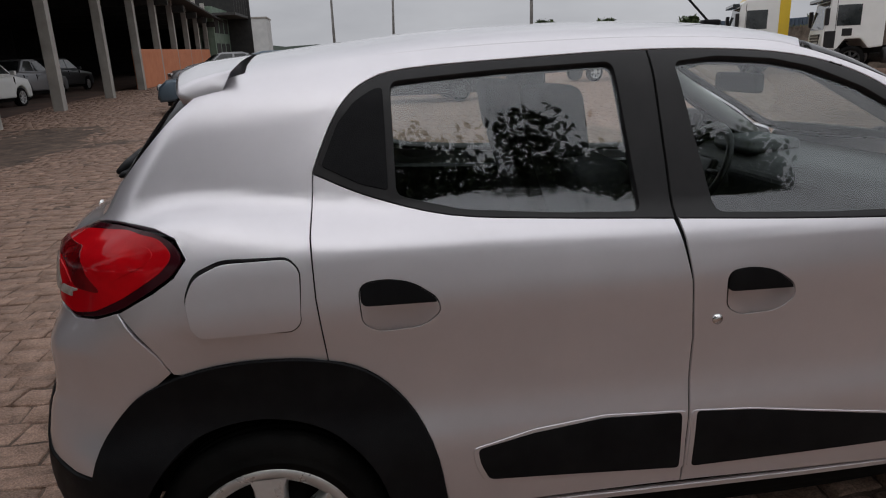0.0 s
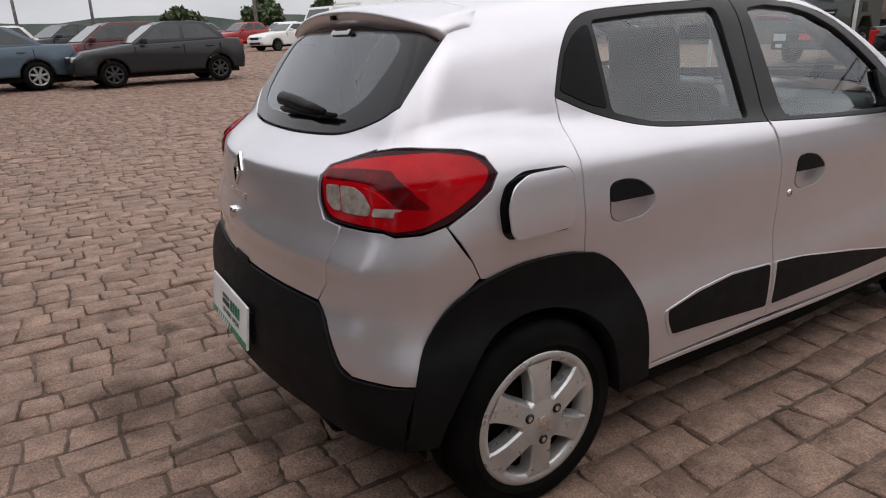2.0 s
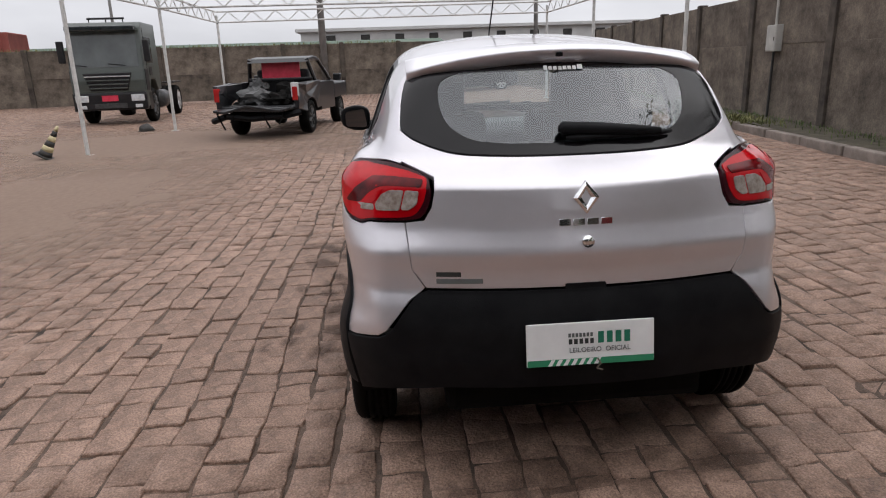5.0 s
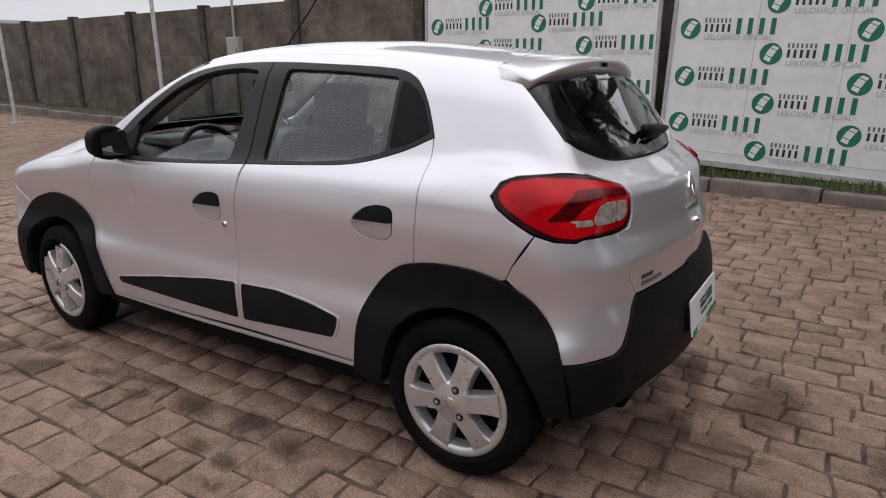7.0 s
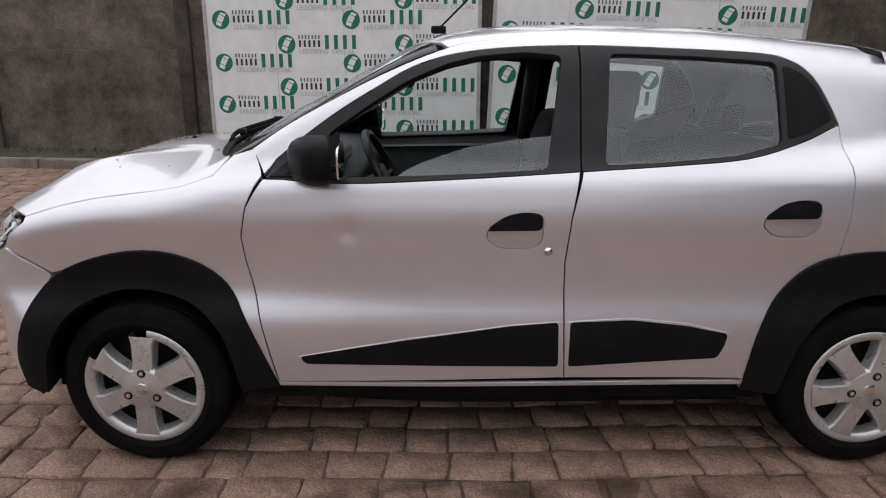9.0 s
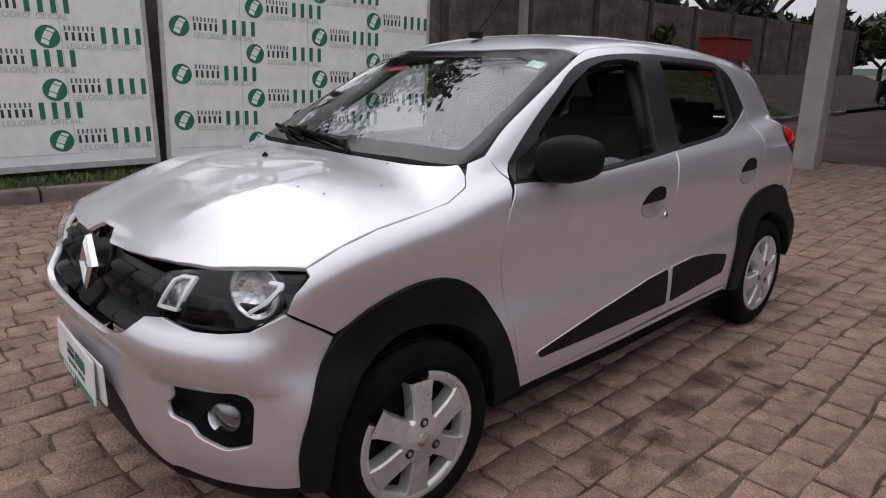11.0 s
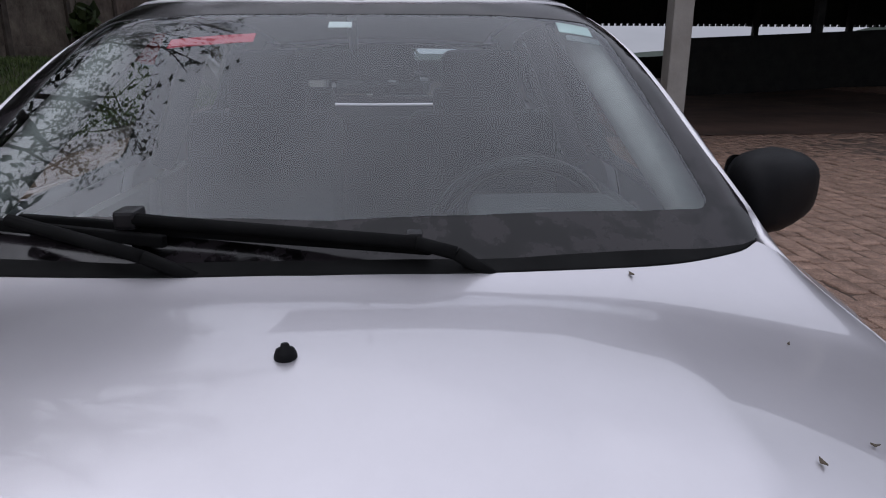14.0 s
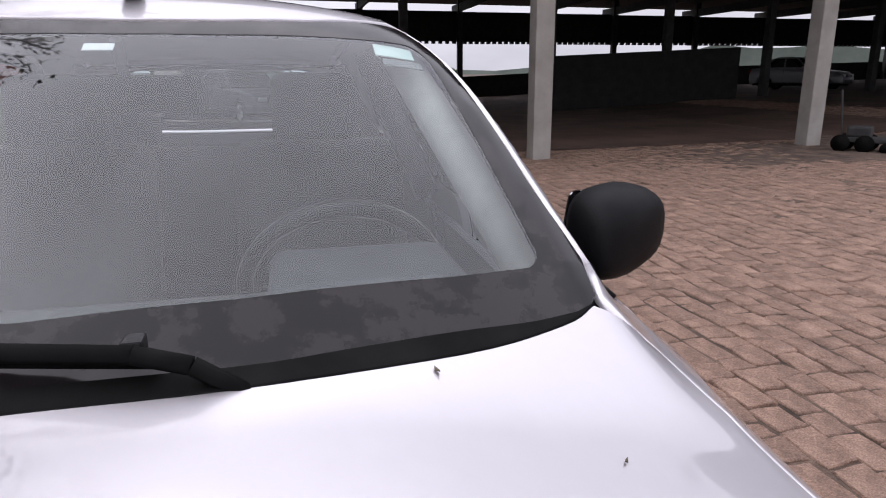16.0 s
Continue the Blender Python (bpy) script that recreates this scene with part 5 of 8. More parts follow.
BOARD_WHITE = surface("printed_white", (0.74, 0.74, 0.74), (0.84, 0.84, 0.835), 5, 0.35, rough_var=0.1)
PLATE_GREEN = surface("plate_green", (0.02, 0.20, 0.10), (0.03, 0.26, 0.13), 8, 0.4)
INK_GREEN = surface("ink_green", (0.008, 0.14, 0.085), (0.012, 0.18, 0.11), 8, 0.5)
INK_GREY = surface("ink_grey", (0.10, 0.11, 0.11), (0.14, 0.15, 0.15), 8, 0.5)
INK_DARK = surface("ink_dark", (0.02, 0.025, 0.025), (0.035, 0.04, 0.04), 8, 0.5)
INK_PALE = surface("ink_pale", (0.45, 0.46, 0.46), (0.5, 0.51, 0.51), 8, 0.5)
WIRE = surface("old_wire", (0.12, 0.10, 0.08), (0.22, 0.19, 0.15), 30, 0.6, metal=0.5)


def plate(m, name="dealer_plate"):
    """A printed plate, built in its own x (along), z (up), facing -y."""
    p = thing(name, "white printed plate with a green striped foot", "plate", m)
    part("board", box(-0.20, 0.20, -0.004, 0.004, -0.067, 0.067, 0.003), BOARD_WHITE, p)
    part("foot_band", box(-0.198, 0.198, -0.0055, -0.0045, -0.066, -0.046), PLATE_GREEN, p, "green band")
    for i in range(7):
        part("stripe", prism([(-0.135 + i * 0.024, -0.0655), (-0.123 + i * 0.024, -0.0655), (-0.112 + i * 0.024, -0.0465), (-0.124 + i * 0.024, -0.0465)], "y", -0.0068, -0.0058), BOARD_WHITE, p)
    for x0, x1, z0, z1, n, ink in ((-0.072, 0.008, 0.022, 0.034, 7, INK_GREY), (-0.072, 0.012, 0.0, 0.016, 5, INK_DARK), (0.018, 0.128, 0.0, 0.036, 4, INK_GREEN)):
        w = (x1 - x0) / n
        for k in range(n):
            part("name_bar", box(x0 + k * w + w * 0.18, x0 + k * w + w * 0.82, -0.0062, -0.0045, z0, z1), ink, p)
    t = part("lettering", flat_text("LEILOEIRO  OFICIAL", 0.0215, INK_GREY), parent=p)
    t.matrix_local = pose(0.028, -0.0056, -0.020, 90, 0, 0)
    part("fixing_wire", tube([(0.02, -0.008, -0.048), (0.028, -0.014, -0.062), (0.016, -0.012, -0.078), (0.034, -0.013, -0.084)], 0.0025, 6), WIRE, p)
    return p


plate(pose(-1.842, 0.0, 0.525, -8, 0, -90))
plate(pose(1.901, -0.012, 0.478, -3, 1.5, 88))
part("plate_mount", box(1.888, 1.894, -0.205, 0.225, 0.415, 0.535, 0.003), BOARD_WHITE, car)
part("plate_mount", box(-1.834, -1.79, -0.19, 0.19, 0.47, 0.57, 0.006), PLASTIC, car)

# stickers and lettering bars on the tail
def tail_bar(y0, y1, z0, z1, mat, name, lift=0.0015):
    return part(name, sheet("rear", [(y0, z0), (y1, z0), (y1, z1), (y0, z1)], mat, name, off=lift, step=0.02, depth=0.002, gap=0), parent=tailgate)


for k in range(4):
    y0 = 0.083 - k * 0.043
    tail_bar(y0 - 0.034, y0, 0.881, 0.899, CHROME, "name_bar", 0.003)
tail_bar(0.385, 0.46, 0.728, 0.742, INK_DARK, "sticker_bar")
tail_bar(0.318, 0.46, 0.706, 0.720, INK_GREY, "sticker_bar")
for k in range(7):
    tail_bar(0.050 - 0.0165 * k - 0.011, 0.050 - 0.0165 * k, 1.333, 1.343 if k else 1.346, BOARD_WHITE, "sticker_bar", 0.003)
tail_bar(-0.082, -0.066, 1.333, 1.347, BOARD_WHITE, "sticker_bar", 0.003)
STICKER_GREEN = surface("sticker_pale_green", (0.55, 0.68, 0.64), (0.65, 0.76, 0.72), 10, 0.5)
RED_TAG = surface("red_tag", (0.50, 0.02, 0.05), (0.62, 0.04, 0.08), 10, 0.5)


def glass_tag(cx, cy, w, h, mat, name, label):
    part(name, sheet("top", [(cx - h, cy - w), (cx + h, cy - w), (cx + h, cy + w), (cx - h, cy + w)], mat, name, off=-0.008, step=0.03, depth=0.001, gap=0), parent=screen, label=label)


glass_tag(0.385, 0.455, 0.034, 0.020, STICKER_GREEN, "sticker", "pale green paper sticker")
glass_tag(0.425, 0.465, 0.034, 0.009, INK_GREY, "sticker", "small grey sticker")
glass_tag(0.47, -0.26, 0.08, 0.014, RED_TAG, "sticker", "red paper strip")
glass_tag(0.43, -0.02, 0.022, 0.010, BOARD_WHITE, "sticker", "small white sticker")

# ---------------------------------------------------------------- ground and paving
GROUND = surface("sandy_soil", (0.022, 0.015, 0.011), (0.175, 0.118, 0.088), 3.4, 0.95, bump=0.8, bump_scale=45, contrast=0.36, detail=9.0, grain=0.7, speck=0.3)
COBBLE = surface("cobble_stone", (0.134, 0.083, 0.060), (0.378, 0.248, 0.187), 6.0, 0.68, bump=1.0, bump_scale=75, detail=10.0, grain=0.78, per_island=0.12, contrast=0.34, rough_var=0.25, speck=0.34, spec=0.35)
COBBLE_ONE = surface("cobble_stone_single", (0.134, 0.083, 0.060), (0.378, 0.248, 0.187), 6.0, 0.68, bump=1.0, bump_scale=75, detail=10.0, grain=0.78, per_object=0.12, contrast=0.34, rough_var=0.25, speck=0.34, spec=0.35)
gv, gf = [], []
edges_g = [-400, -60, -45, -34, -24, -15, -10, -6, -5.2, -4.6, -4.0, -3.4, -2.8, -2.3, -1.8, -1.2, 0, 2, 4, 6, 8, 10, 12, 14, 17, 20, 25, 30, 36, 44, 52, 60, 80, 400]
for gy in edges_g:
    for gx in edges_g:
        gv.append((gx, gy, -0.0080 + float(rise(gx, gy))))
for j in range(len(edges_g) - 1):
    for i in range(len(edges_g) - 1):
        a = j * len(edges_g) + i
        gf.append((a, a + 1, a + 1 + len(edges_g), a + len(edges_g)))
ground = tagged(new("ground", mesh_of("ground", gv, gf, GROUND)), "reddish cobbled yard with sandy joints", "ground", kind="structure")

rng = np.random.default_rng(7)


def lay_rows(x0, x1, y0, y1, keep):
    """Courses of cobbles along x: the four corners of each, joints left open."""
    out = []
    y = y0
    row = 0
    while y < y1:
        pitch = rng.uniform(0.140, 0.172)
        x = x0 + rng.uniform(-0.2, 0)
        while x < x1:
            n = rng.choice((0.14, 0.17, 0.19, 0.22, 0.26)) + rng.uniform(-0.015, 0.015)
            cx, cy = x + n / 2, y + pitch / 2
            if keep(cx, cy):
                out.append((x, x + n, y, y + pitch))
            x += n
        y += pitch
        row += 1
    return np.array(out)


def stone_mesh(cells, rings=3, sub=2):
    """Vertices and faces of many cobbles with worn edges."""
    n = len(cells)
    wob = lambda y, x: 0.014 * np.sin(x * 1.7 + y * 0.9) + 0.008 * np.sin(x * 4.1 + y * 2.3)
    j = 0.0005 + 0.0056 * rng.uniform(0, 1, (n, 4)) ** 1.6
    X = np.stack([cells[:, 0], cells[:, 1], cells[:, 1], cells[:, 0]], 1)
    Y = np.stack([cells[:, 2], cells[:, 2], cells[:, 3], cells[:, 3]], 1)
    sx, sy = np.array([1, -1, -1, 1]), np.array([1, 1, -1, -1])
    mix = lambda a, b: np.modf(np.abs(np.sin(np.round(a, 4) * 127.1 + np.round(b, 4) * 311.7) * 4375.85))[0] - 0.5
    dx = 0.024 * mix(X, Y)
    dy = wob(Y, X) + 0.006 * np.sin(X * 23 + Y * 61) + 0.004 * np.sin(X * 51 + Y * 37)
    X = X + sx * j + dx
    Y = Y + sy * j + dy + rng.uniform(-0.0045, 0.0045, (n, 1))
    lev = np.clip(rng.normal(0, 0.004, (n, 1)) + rng.normal(0, 0.0045, (n, 4)), -0.005, 0.010)
    if rings == 3:       # broken edges: points along each side
        cut = np.arange(sub) / sub
        half = lambda q: (q[:, :, None] * (1 - cut) + np.roll(q, -1, 1)[:, :, None] * cut).reshape(n, 4 * sub)
        sx, sy = (half(s[None].repeat(n, 0))[0] for s in (sx.astype(float), sy.astype(float)))
        mid = np.arange(4 * sub) % sub > 0
        chip = np.where(mid, rng.uniform(-0.0040, 0.0062, (n, 4 * sub)), rng.uniform(0, 0.005, (n, 4 * sub)))
        lev = half(lev) + mid * rng.normal(0, 0.0012, (n, 4 * sub))
        X, Y = half(X) + sx * chip, half(Y) + sy * chip
    m = X.shape[1]
    lev = lev + rise(X, Y)
    layers = [(X, Y, rise(X, Y) - 0.03)]
    if rings == 3:
        layers.append((X + sx * 0.0008, Y + sy * 0.0008, lev - 0.0055))
    ins = 0.005
    layers.append((X + sx * ins, Y + sy * ins, lev))
    V = np.stack([np.stack(l, 2) for l in layers], 1)
    k = V.shape[1]
    V = V.reshape(n, k * m, 3)
    base = []
    for r in range(k - 1):
        for i in range(m):
            base.append((r * m + i, r * m + (i + 1) % m, (r + 1) * m + (i + 1) % m, (r + 1) * m + i))
    top = (k - 1) * m
    base += [(top + i, top + i + 1, top + m - 2 - i, top + m - 1 - i) for i in range(m // 2 - 1)]
    return V, base


def fast_mesh(name, V, base, mat):
    n, k, _ = V.shape
    F = (np.array(base)[None] + (np.arange(n) * k)[:, None, None]).reshape(-1, 4)
    me = bpy.data.meshes.new(name)
    me.vertices.add(n * k)
    me.vertices.foreach_set("co", V.reshape(-1).astype(np.float32))
    me.loops.add(F.size)
    me.loops.foreach_set("vertex_index", F.reshape(-1).astype(np.int32))
    me.polygons.add(len(F))
    me.polygons.foreach_set("loop_start", (np.arange(len(F)) * 4).astype(np.int32))
    me.polygons.foreach_set("loop_total", np.full(len(F), 4, np.int32))
    me.materials.append(mat)
    me.update(calc_edges=True)
    me.validate()
    return me


def single_zone(x, y):
    return (-1.5 < x < 1.5 and 0.95 < y < 2.35) or (-3.1 < x < -2.0 and -0.9 < y < 0.5)


near = lay_rows(-7, 7.5, -5.3, 8.0, lambda x, y: True)
one = np.array([single_zone((c[0] + c[1]) / 2, (c[2] + c[3]) / 2) for c in near])
V, base = stone_mesh(near[~one], 3, 4)
tagged(new("cobbles", fast_mesh("cobbles", V, base, COBBLE)), "worn reddish cobbles laid in uneven rows", "cobbles", kind="stuff")
far = lay_rows(-30, 30, -5.3, 60, lambda x, y: not (-7 < x < 7.5 and y < 8.0) and (x > -26 - 0.0 * y) and (y < 30 or -12 < x < 26))
V, base = stone_mesh(far, 2)
tagged(new("cobbles_beyond", fast_mesh("cobbles_beyond", V, base, COBBLE)), "worn reddish cobbles further across the yard", "cobbles", kind="stuff")
singles = near[one]
V, base = stone_mesh(singles, 3, 3)
for c, v in zip(singles, V):
    cen = np.array([(c[0] + c[1]) / 2, (c[2] + c[3]) / 2, 0])
    st = part("cobble", mesh_of("cobble", v - cen, base, COBBLE_ONE), parent=ground)
    st.location = cen

# damp and oil stains on the stones, with painted shade beside the car; leaves
DAMP_SHADE = bpy.data.materials.new("damp_stain")
DAMP_SHADE.use_nodes = True
sn, sl = DAMP_SHADE.node_tree.nodes, DAMP_SHADE.node_tree.links
sb = sn["Principled BSDF"]
sb.inputs["Base Color"].default_value = (0.050, 0.027, 0.017, 1)
sb.inputs["Roughness"].default_value = 0.85
s_tc, s_no, s_gr, s_mul, s_rmp = (sn.new(k) for k in ("ShaderNodeTexCoord", "ShaderNodeTexNoise", "ShaderNodeTexGradient", "ShaderNodeMath", "ShaderNodeValToRGB"))
s_no.inputs["Scale"].default_value = 2.6
s_no.inputs["Detail"].default_value = 9
s_no.inputs["Roughness"].default_value = 0.68
s_gr.gradient_type = "SPHERICAL"
sl.new(s_tc.outputs["Object"], s_no.inputs["Vector"])
sl.new(s_tc.outputs["Object"], s_gr.inputs["Vector"])
s_mul.operation = "MULTIPLY"
sl.new(s_no.outputs[0], s_mul.inputs[0])
sl.new(s_gr.outputs[0], s_mul.inputs[1])
s_rmp.color_ramp.elements[0].position, s_rmp.color_ramp.elements[1].position = 0.16, 0.36
s_rmp.color_ramp.elements[1].color = (0.44, 0.44, 0.44, 1)
sl.new(s_mul.outputs[0], s_rmp.inputs[0])
sl.new(s_rmp.outputs[0], sb.inputs["Alpha"])
damp_shade_me = mesh_of("stain", [(-1, -1, 0), (1, -1, 0), (1, 1, 0), (-1, 1, 0)], [(0, 1, 2, 3)], DAMP_SHADE)
# the long patches beside the left sill also paint the car's shade
for x, y, a, b in ((-1.95, 0.15, 0.62, 0.50), (-2.15, 0.55, 0.42, 0.30), (-2.55, -0.1, 0.30, 0.22), (-2.35, 0.25, 0.36, 0.28), (-2.1, -0.35, 0.45, 0.28), (0.58, 0.98, 0.13, 0.09), (0.22, 1.02, 0.17, 0.10), (0.36, 1.20, 0.12, 0.08), (-0.05, 0.96, 0.24, 0.13), (-0.32, 1.14, 0.12, 0.08), (-0.48, 1.16, 0.11, 0.08), (-0.62, 0.98, 0.20, 0.11), (-0.55, 1.26, 0.10, 0.06), (1.05, 0.95, 0.15, 0.10), (1.30, 1.12, 0.40, 0.22), (0.85, 1.08, 0.48, 0.20), (0.30, 0.96, 0.55, 0.16), (-0.40, 0.94, 0.50, 0.15), (-1.9, 1.2, 0.14, 0.10), (-2.8, 0.9, 0.12, 0.09), (-1.75, -0.55, 0.3, 0.25)):
    st = tagged(new("damp_stain", damp_shade_me), "dark damp and painted car shade on the cobbles", "stain", "stains on the yard")
    st.matrix_basis = pose(x, y, 0.0105, 0, 0, 40 * x) @ Matrix.Diagonal((a, b, 1, 1))

# sand trodden into the far paving
SAND = bpy.data.materials.new("trodden_sand")
SAND.use_nodes = True
dn, dl = SAND.node_tree.nodes, SAND.node_tree.links
db = dn["Principled BSDF"]
db.inputs["Roughness"].default_value = 0.9
d_tc, d_no, d_fine, d_col, d_gr, d_mul, d_rmp = (dn.new(k) for k in ("ShaderNodeTexCoord", "ShaderNodeTexNoise", "ShaderNodeTexNoise", "ShaderNodeValToRGB", "ShaderNodeTexGradient", "ShaderNodeMath", "ShaderNodeValToRGB"))
d_no.inputs["Scale"].default_value, d_no.inputs["Detail"].default_value = 4.0, 9
d_fine.inputs["Scale"].default_value, d_fine.inputs["Detail"].default_value = 60.0, 6
d_col.color_ramp.elements[0].color, d_col.color_ramp.elements[1].color = (0.20, 0.135, 0.10, 1), (0.33, 0.235, 0.18, 1)
d_gr.gradient_type = "SPHERICAL"
d_mul.operation = "MULTIPLY"
d_rmp.color_ramp.elements[0].position, d_rmp.color_ramp.elements[1].position = 0.07, 0.30
d_rmp.color_ramp.elements[1].color = (0.62, 0.62, 0.62, 1)
dl.new(d_tc.outputs["Object"], d_no.inputs["Vector"])
dl.new(d_tc.outputs["Object"], d_fine.inputs["Vector"])
dl.new(d_tc.outputs["Object"], d_gr.inputs["Vector"])
dl.new(d_fine.outputs[0], d_col.inputs[0])
dl.new(d_col.outputs[0], db.inputs["Base Color"])
dl.new(d_no.outputs[0], d_mul.inputs[0])
dl.new(d_gr.outputs[0], d_mul.inputs[1])
dl.new(d_mul.outputs[0], d_rmp.inputs[0])
dl.new(d_rmp.outputs[0], db.inputs["Alpha"])
for cx, cy, rx, ry in ((9.5, 5.0, 5.0, 6.5), (8.5, -1.0, 3.5, 3.5), (3.6, 4.7, 5.6, 3.1)):
    sv = [(i / 8 - 1, j / 8 - 1, 0.0125 + float(rise(cx + rx * (i / 8 - 1), cy + ry * (j / 8 - 1)))) for j in range(17) for i in range(17)]
    sf = [(17 * j + i, 17 * j + i + 1, 17 * j + i + 18, 17 * j + i + 17) for j in range(16) for i in range(16)]
    drift = tagged(new("sand_patch", mesh_of("sand_patch", sv, sf, SAND)), "thin pale sand trodden over the cobbles", "sand", "sand on the yard")
    drift.matrix_basis = Matrix.Translation((cx, cy, 0)) @ Matrix.Diagonal((rx, ry, 1, 1))

# a clear plastic bag on the stones
BAG = surface("crumpled_film", (0.7, 0.7, 0.68), (0.85, 0.85, 0.84), 12, 0.25)
bm = bmesh.new()
bmesh.ops.create_icosphere(bm, subdivisions=3, radius=1)
for v in bm.verts:
    k = 0.75 + 0.5 * noise.noise(v.co * 2.4)
    v.co = Vector((v.co.x * 0.24 * k, v.co.y * 0.10 * k, max(-0.02, v.co.z * 0.06 * (0.6 + noise.noise(v.co * 4 + Vector((3, 1, 2)))))))
bag = tagged(part("plastic_bag", bm, BAG), "crumpled clear plastic bag lying on the cobbles", "bag")
bag.matrix_basis = stand(-0.62, 3.75, 20, 0.022)


# bits of dry leaf lying on the bonnet
DRY = surface("dry_leaf", (0.06, 0.045, 0.03), (0.16, 0.13, 0.09), 40, 0.8)
for x, y, size, turn in ((1.027, 0.388, 0.006, 20), (1.337, 0.493, 0.004, 80), (1.155, 0.522, 0.004, 140), (1.377, 0.422, 0.005, 10)):
    q = Vector(project("top", [(x, y)])[0])
    vs = [(size, 0, 0.0025), (0.3 * size, 0.35 * size, 0.001), (-size, 0.1 * size, 0.003), (-0.2 * size, -0.4 * size, 0.0012), (size, 0, 0.0038), (0.3 * size, 0.35 * size, 0.0023), (-size, 0.1 * size, 0.0045), (-0.2 * size, -0.4 * size, 0.0025)]
    leaf = tagged(new("leaf_fragment", mesh_of("leaf_fragment", vs, [(3, 2, 1, 0), (4, 5, 6, 7), (0, 1, 5, 4), (1, 2, 6, 5), (2, 3, 7, 6), (3, 0, 4, 7)], DRY)), "tiny dry leaf fragment lying on the bonnet", "leaf", "leaf bits on the bonnet")
    leaf.matrix_basis = Matrix.Translation(q) @ Matrix.Rotation(radians(turn), 4, "Z")


# ---------------------------------------------------------------- walls, kerb, bank
CONCRETE = surface("old_concrete", (0.036, 0.027, 0.021), (0.190, 0.155, 0.122), 1.6, 0.9, bump=0.7, bump_scale=24, contrast=0.34, detail=11.0, grain=0.74, speck=0.22, speck_scale=60.0, per_object=0.12)
CONCRETE_POST = surface("dark_concrete_post", (0.026, 0.019, 0.015), (0.10, 0.082, 0.066), 2.2, 0.9, bump=0.4, bump_scale=30)
CONCRETE_PALE = surface("pale_concrete", (0.24, 0.225, 0.205), (0.36, 0.34, 0.315), 1.5, 0.85, bump=0.3, bump_scale=30, contrast=0.4)
KERB = surface("kerb_stone", (0.13, 0.105, 0.09), (0.24, 0.20, 0.175), 4, 0.9, bump=0.4, bump_scale=40, per_object=0.1)
SOIL = surface("bank_soil", (0.035, 0.030, 0.018), (0.085, 0.070, 0.045), 5, 0.95, bump=0.6, bump_scale=20)
GRASS = surface("grass_blades", (0.042, 0.074, 0.018), (0.115, 0.155, 0.042), 3, 0.7, per_island=0.35)
WEED = surface("dry_weeds", (0.07, 0.085, 0.025), (0.17, 0.16, 0.06), 3, 0.8, per_island=0.35)
LEAF = surface("tree_leaves", (0.022, 0.040, 0.012), (0.060, 0.085, 0.026), 3, 0.55, per_island=0.4)
BARK = surface("bark", (0.04, 0.033, 0.027), (0.10, 0.085, 0.07), 6, 0.9, bump=0.6, bump_scale=30)


def bank_height(x, y):
    """Height of the strip behind the kerb: flat, rising to a bank towards the shed."""
    t = min(1, max(0, (-3.6 - x) / 2.6))
    t = t * t * (3 - 2 * t)
    k = min(1, max(0, (kerb_y(x) - 0.12 - y) / 2.5))
    return 0.12 + float(rise(x, y)) + 1.0 * t * k + 0.02 * noise.noise(Vector((x * 1.3, y * 1.3, 0)))


def slab_wall(name, label, x0, bays, bay, z0, heights, m):
    """Posts with stacked concrete slabs between them, along its own x, face towards +y."""
    w = thing(name, label, "wall", m, kind="structure")
    post_me = bpy.data.meshes.new("post")
    bm = box(-0.09, 0.09, -0.11, 0.07, 0, sum(heights) + 0.05, 0.012)
    bm.to_mesh(post_me)
    bm.free()
    post_me.materials.append(CONCRETE_POST)
    slabs = []
    for h in heights:
        slab_me = bpy.data.meshes.new("slab")
        bm = box(0, bay - 0.18, -0.04, 0.025, 0, h, 0.008)
        bm.to_mesh(slab_me)
        bm.free()
        slab_me.materials.append(CONCRETE)
        slabs.append((slab_me, h))
    for i in range(bays + 1):
        p = part("post", post_me, parent=w)
        p.location = (x0 + i * bay, 0, z0)
        p.rotation_euler[1] = radians(rng.uniform(-0.5, 0.5))
        if i < bays:
            z = z0
            for slab_me, h in slabs:
                s = part("slab", slab_me, parent=w)
                s.location = (x0 + i * bay + 0.09, rng.uniform(-0.008, 0.008), z)
                z += h - 0.001
    return w


slab_wall("wall_south", "weathered brown-grey precast concrete yard wall", -1.91, 9, 2.67, 0.0, (1.5, 0.87), pose(0, wall_y(0), 0, 0, 0, SKEW))
slab_wall("wall_west", "weathered grey precast concrete wall behind the bank", -30.4, 11, 2.4, 0.0, (1.5, 1.5), pose(0, -7.3, 0))
slab_wall("wall_corner", "last short bay of the concrete yard wall", -3.71, 1, 1.7, 0.0, (1.5, 0.87), pose(0, wall_y(0) - 0.02, 0, 0, 0, SKEW))
slab_wall("wall_return", "short concrete return of the yard wall", 0.1, 1, 2.0, 0.0, (1.5, 0.87), pose(-3.72, -5.27, 0, 0, 0, -90))
slab_wall("wall_east", "weathered concrete slab wall with moss along its top", 0, 24, 2.4, 0.0, (1.05, 1.05), pose(18.6, 50.0, 0.2, 0, 0, -82))
kerb_me = bpy.data.meshes.new("kerb_stone")
kb = box(0, 0.985, -0.07, 0.07, -0.05, 0.13, 0.018)
kb.to_mesh(kerb_me)
kb.free()
kerb_me.materials.append(KERB)
kerb = thing("kerb", "low worn stone kerb along the foot of the wall", "kerb", kind="structure")
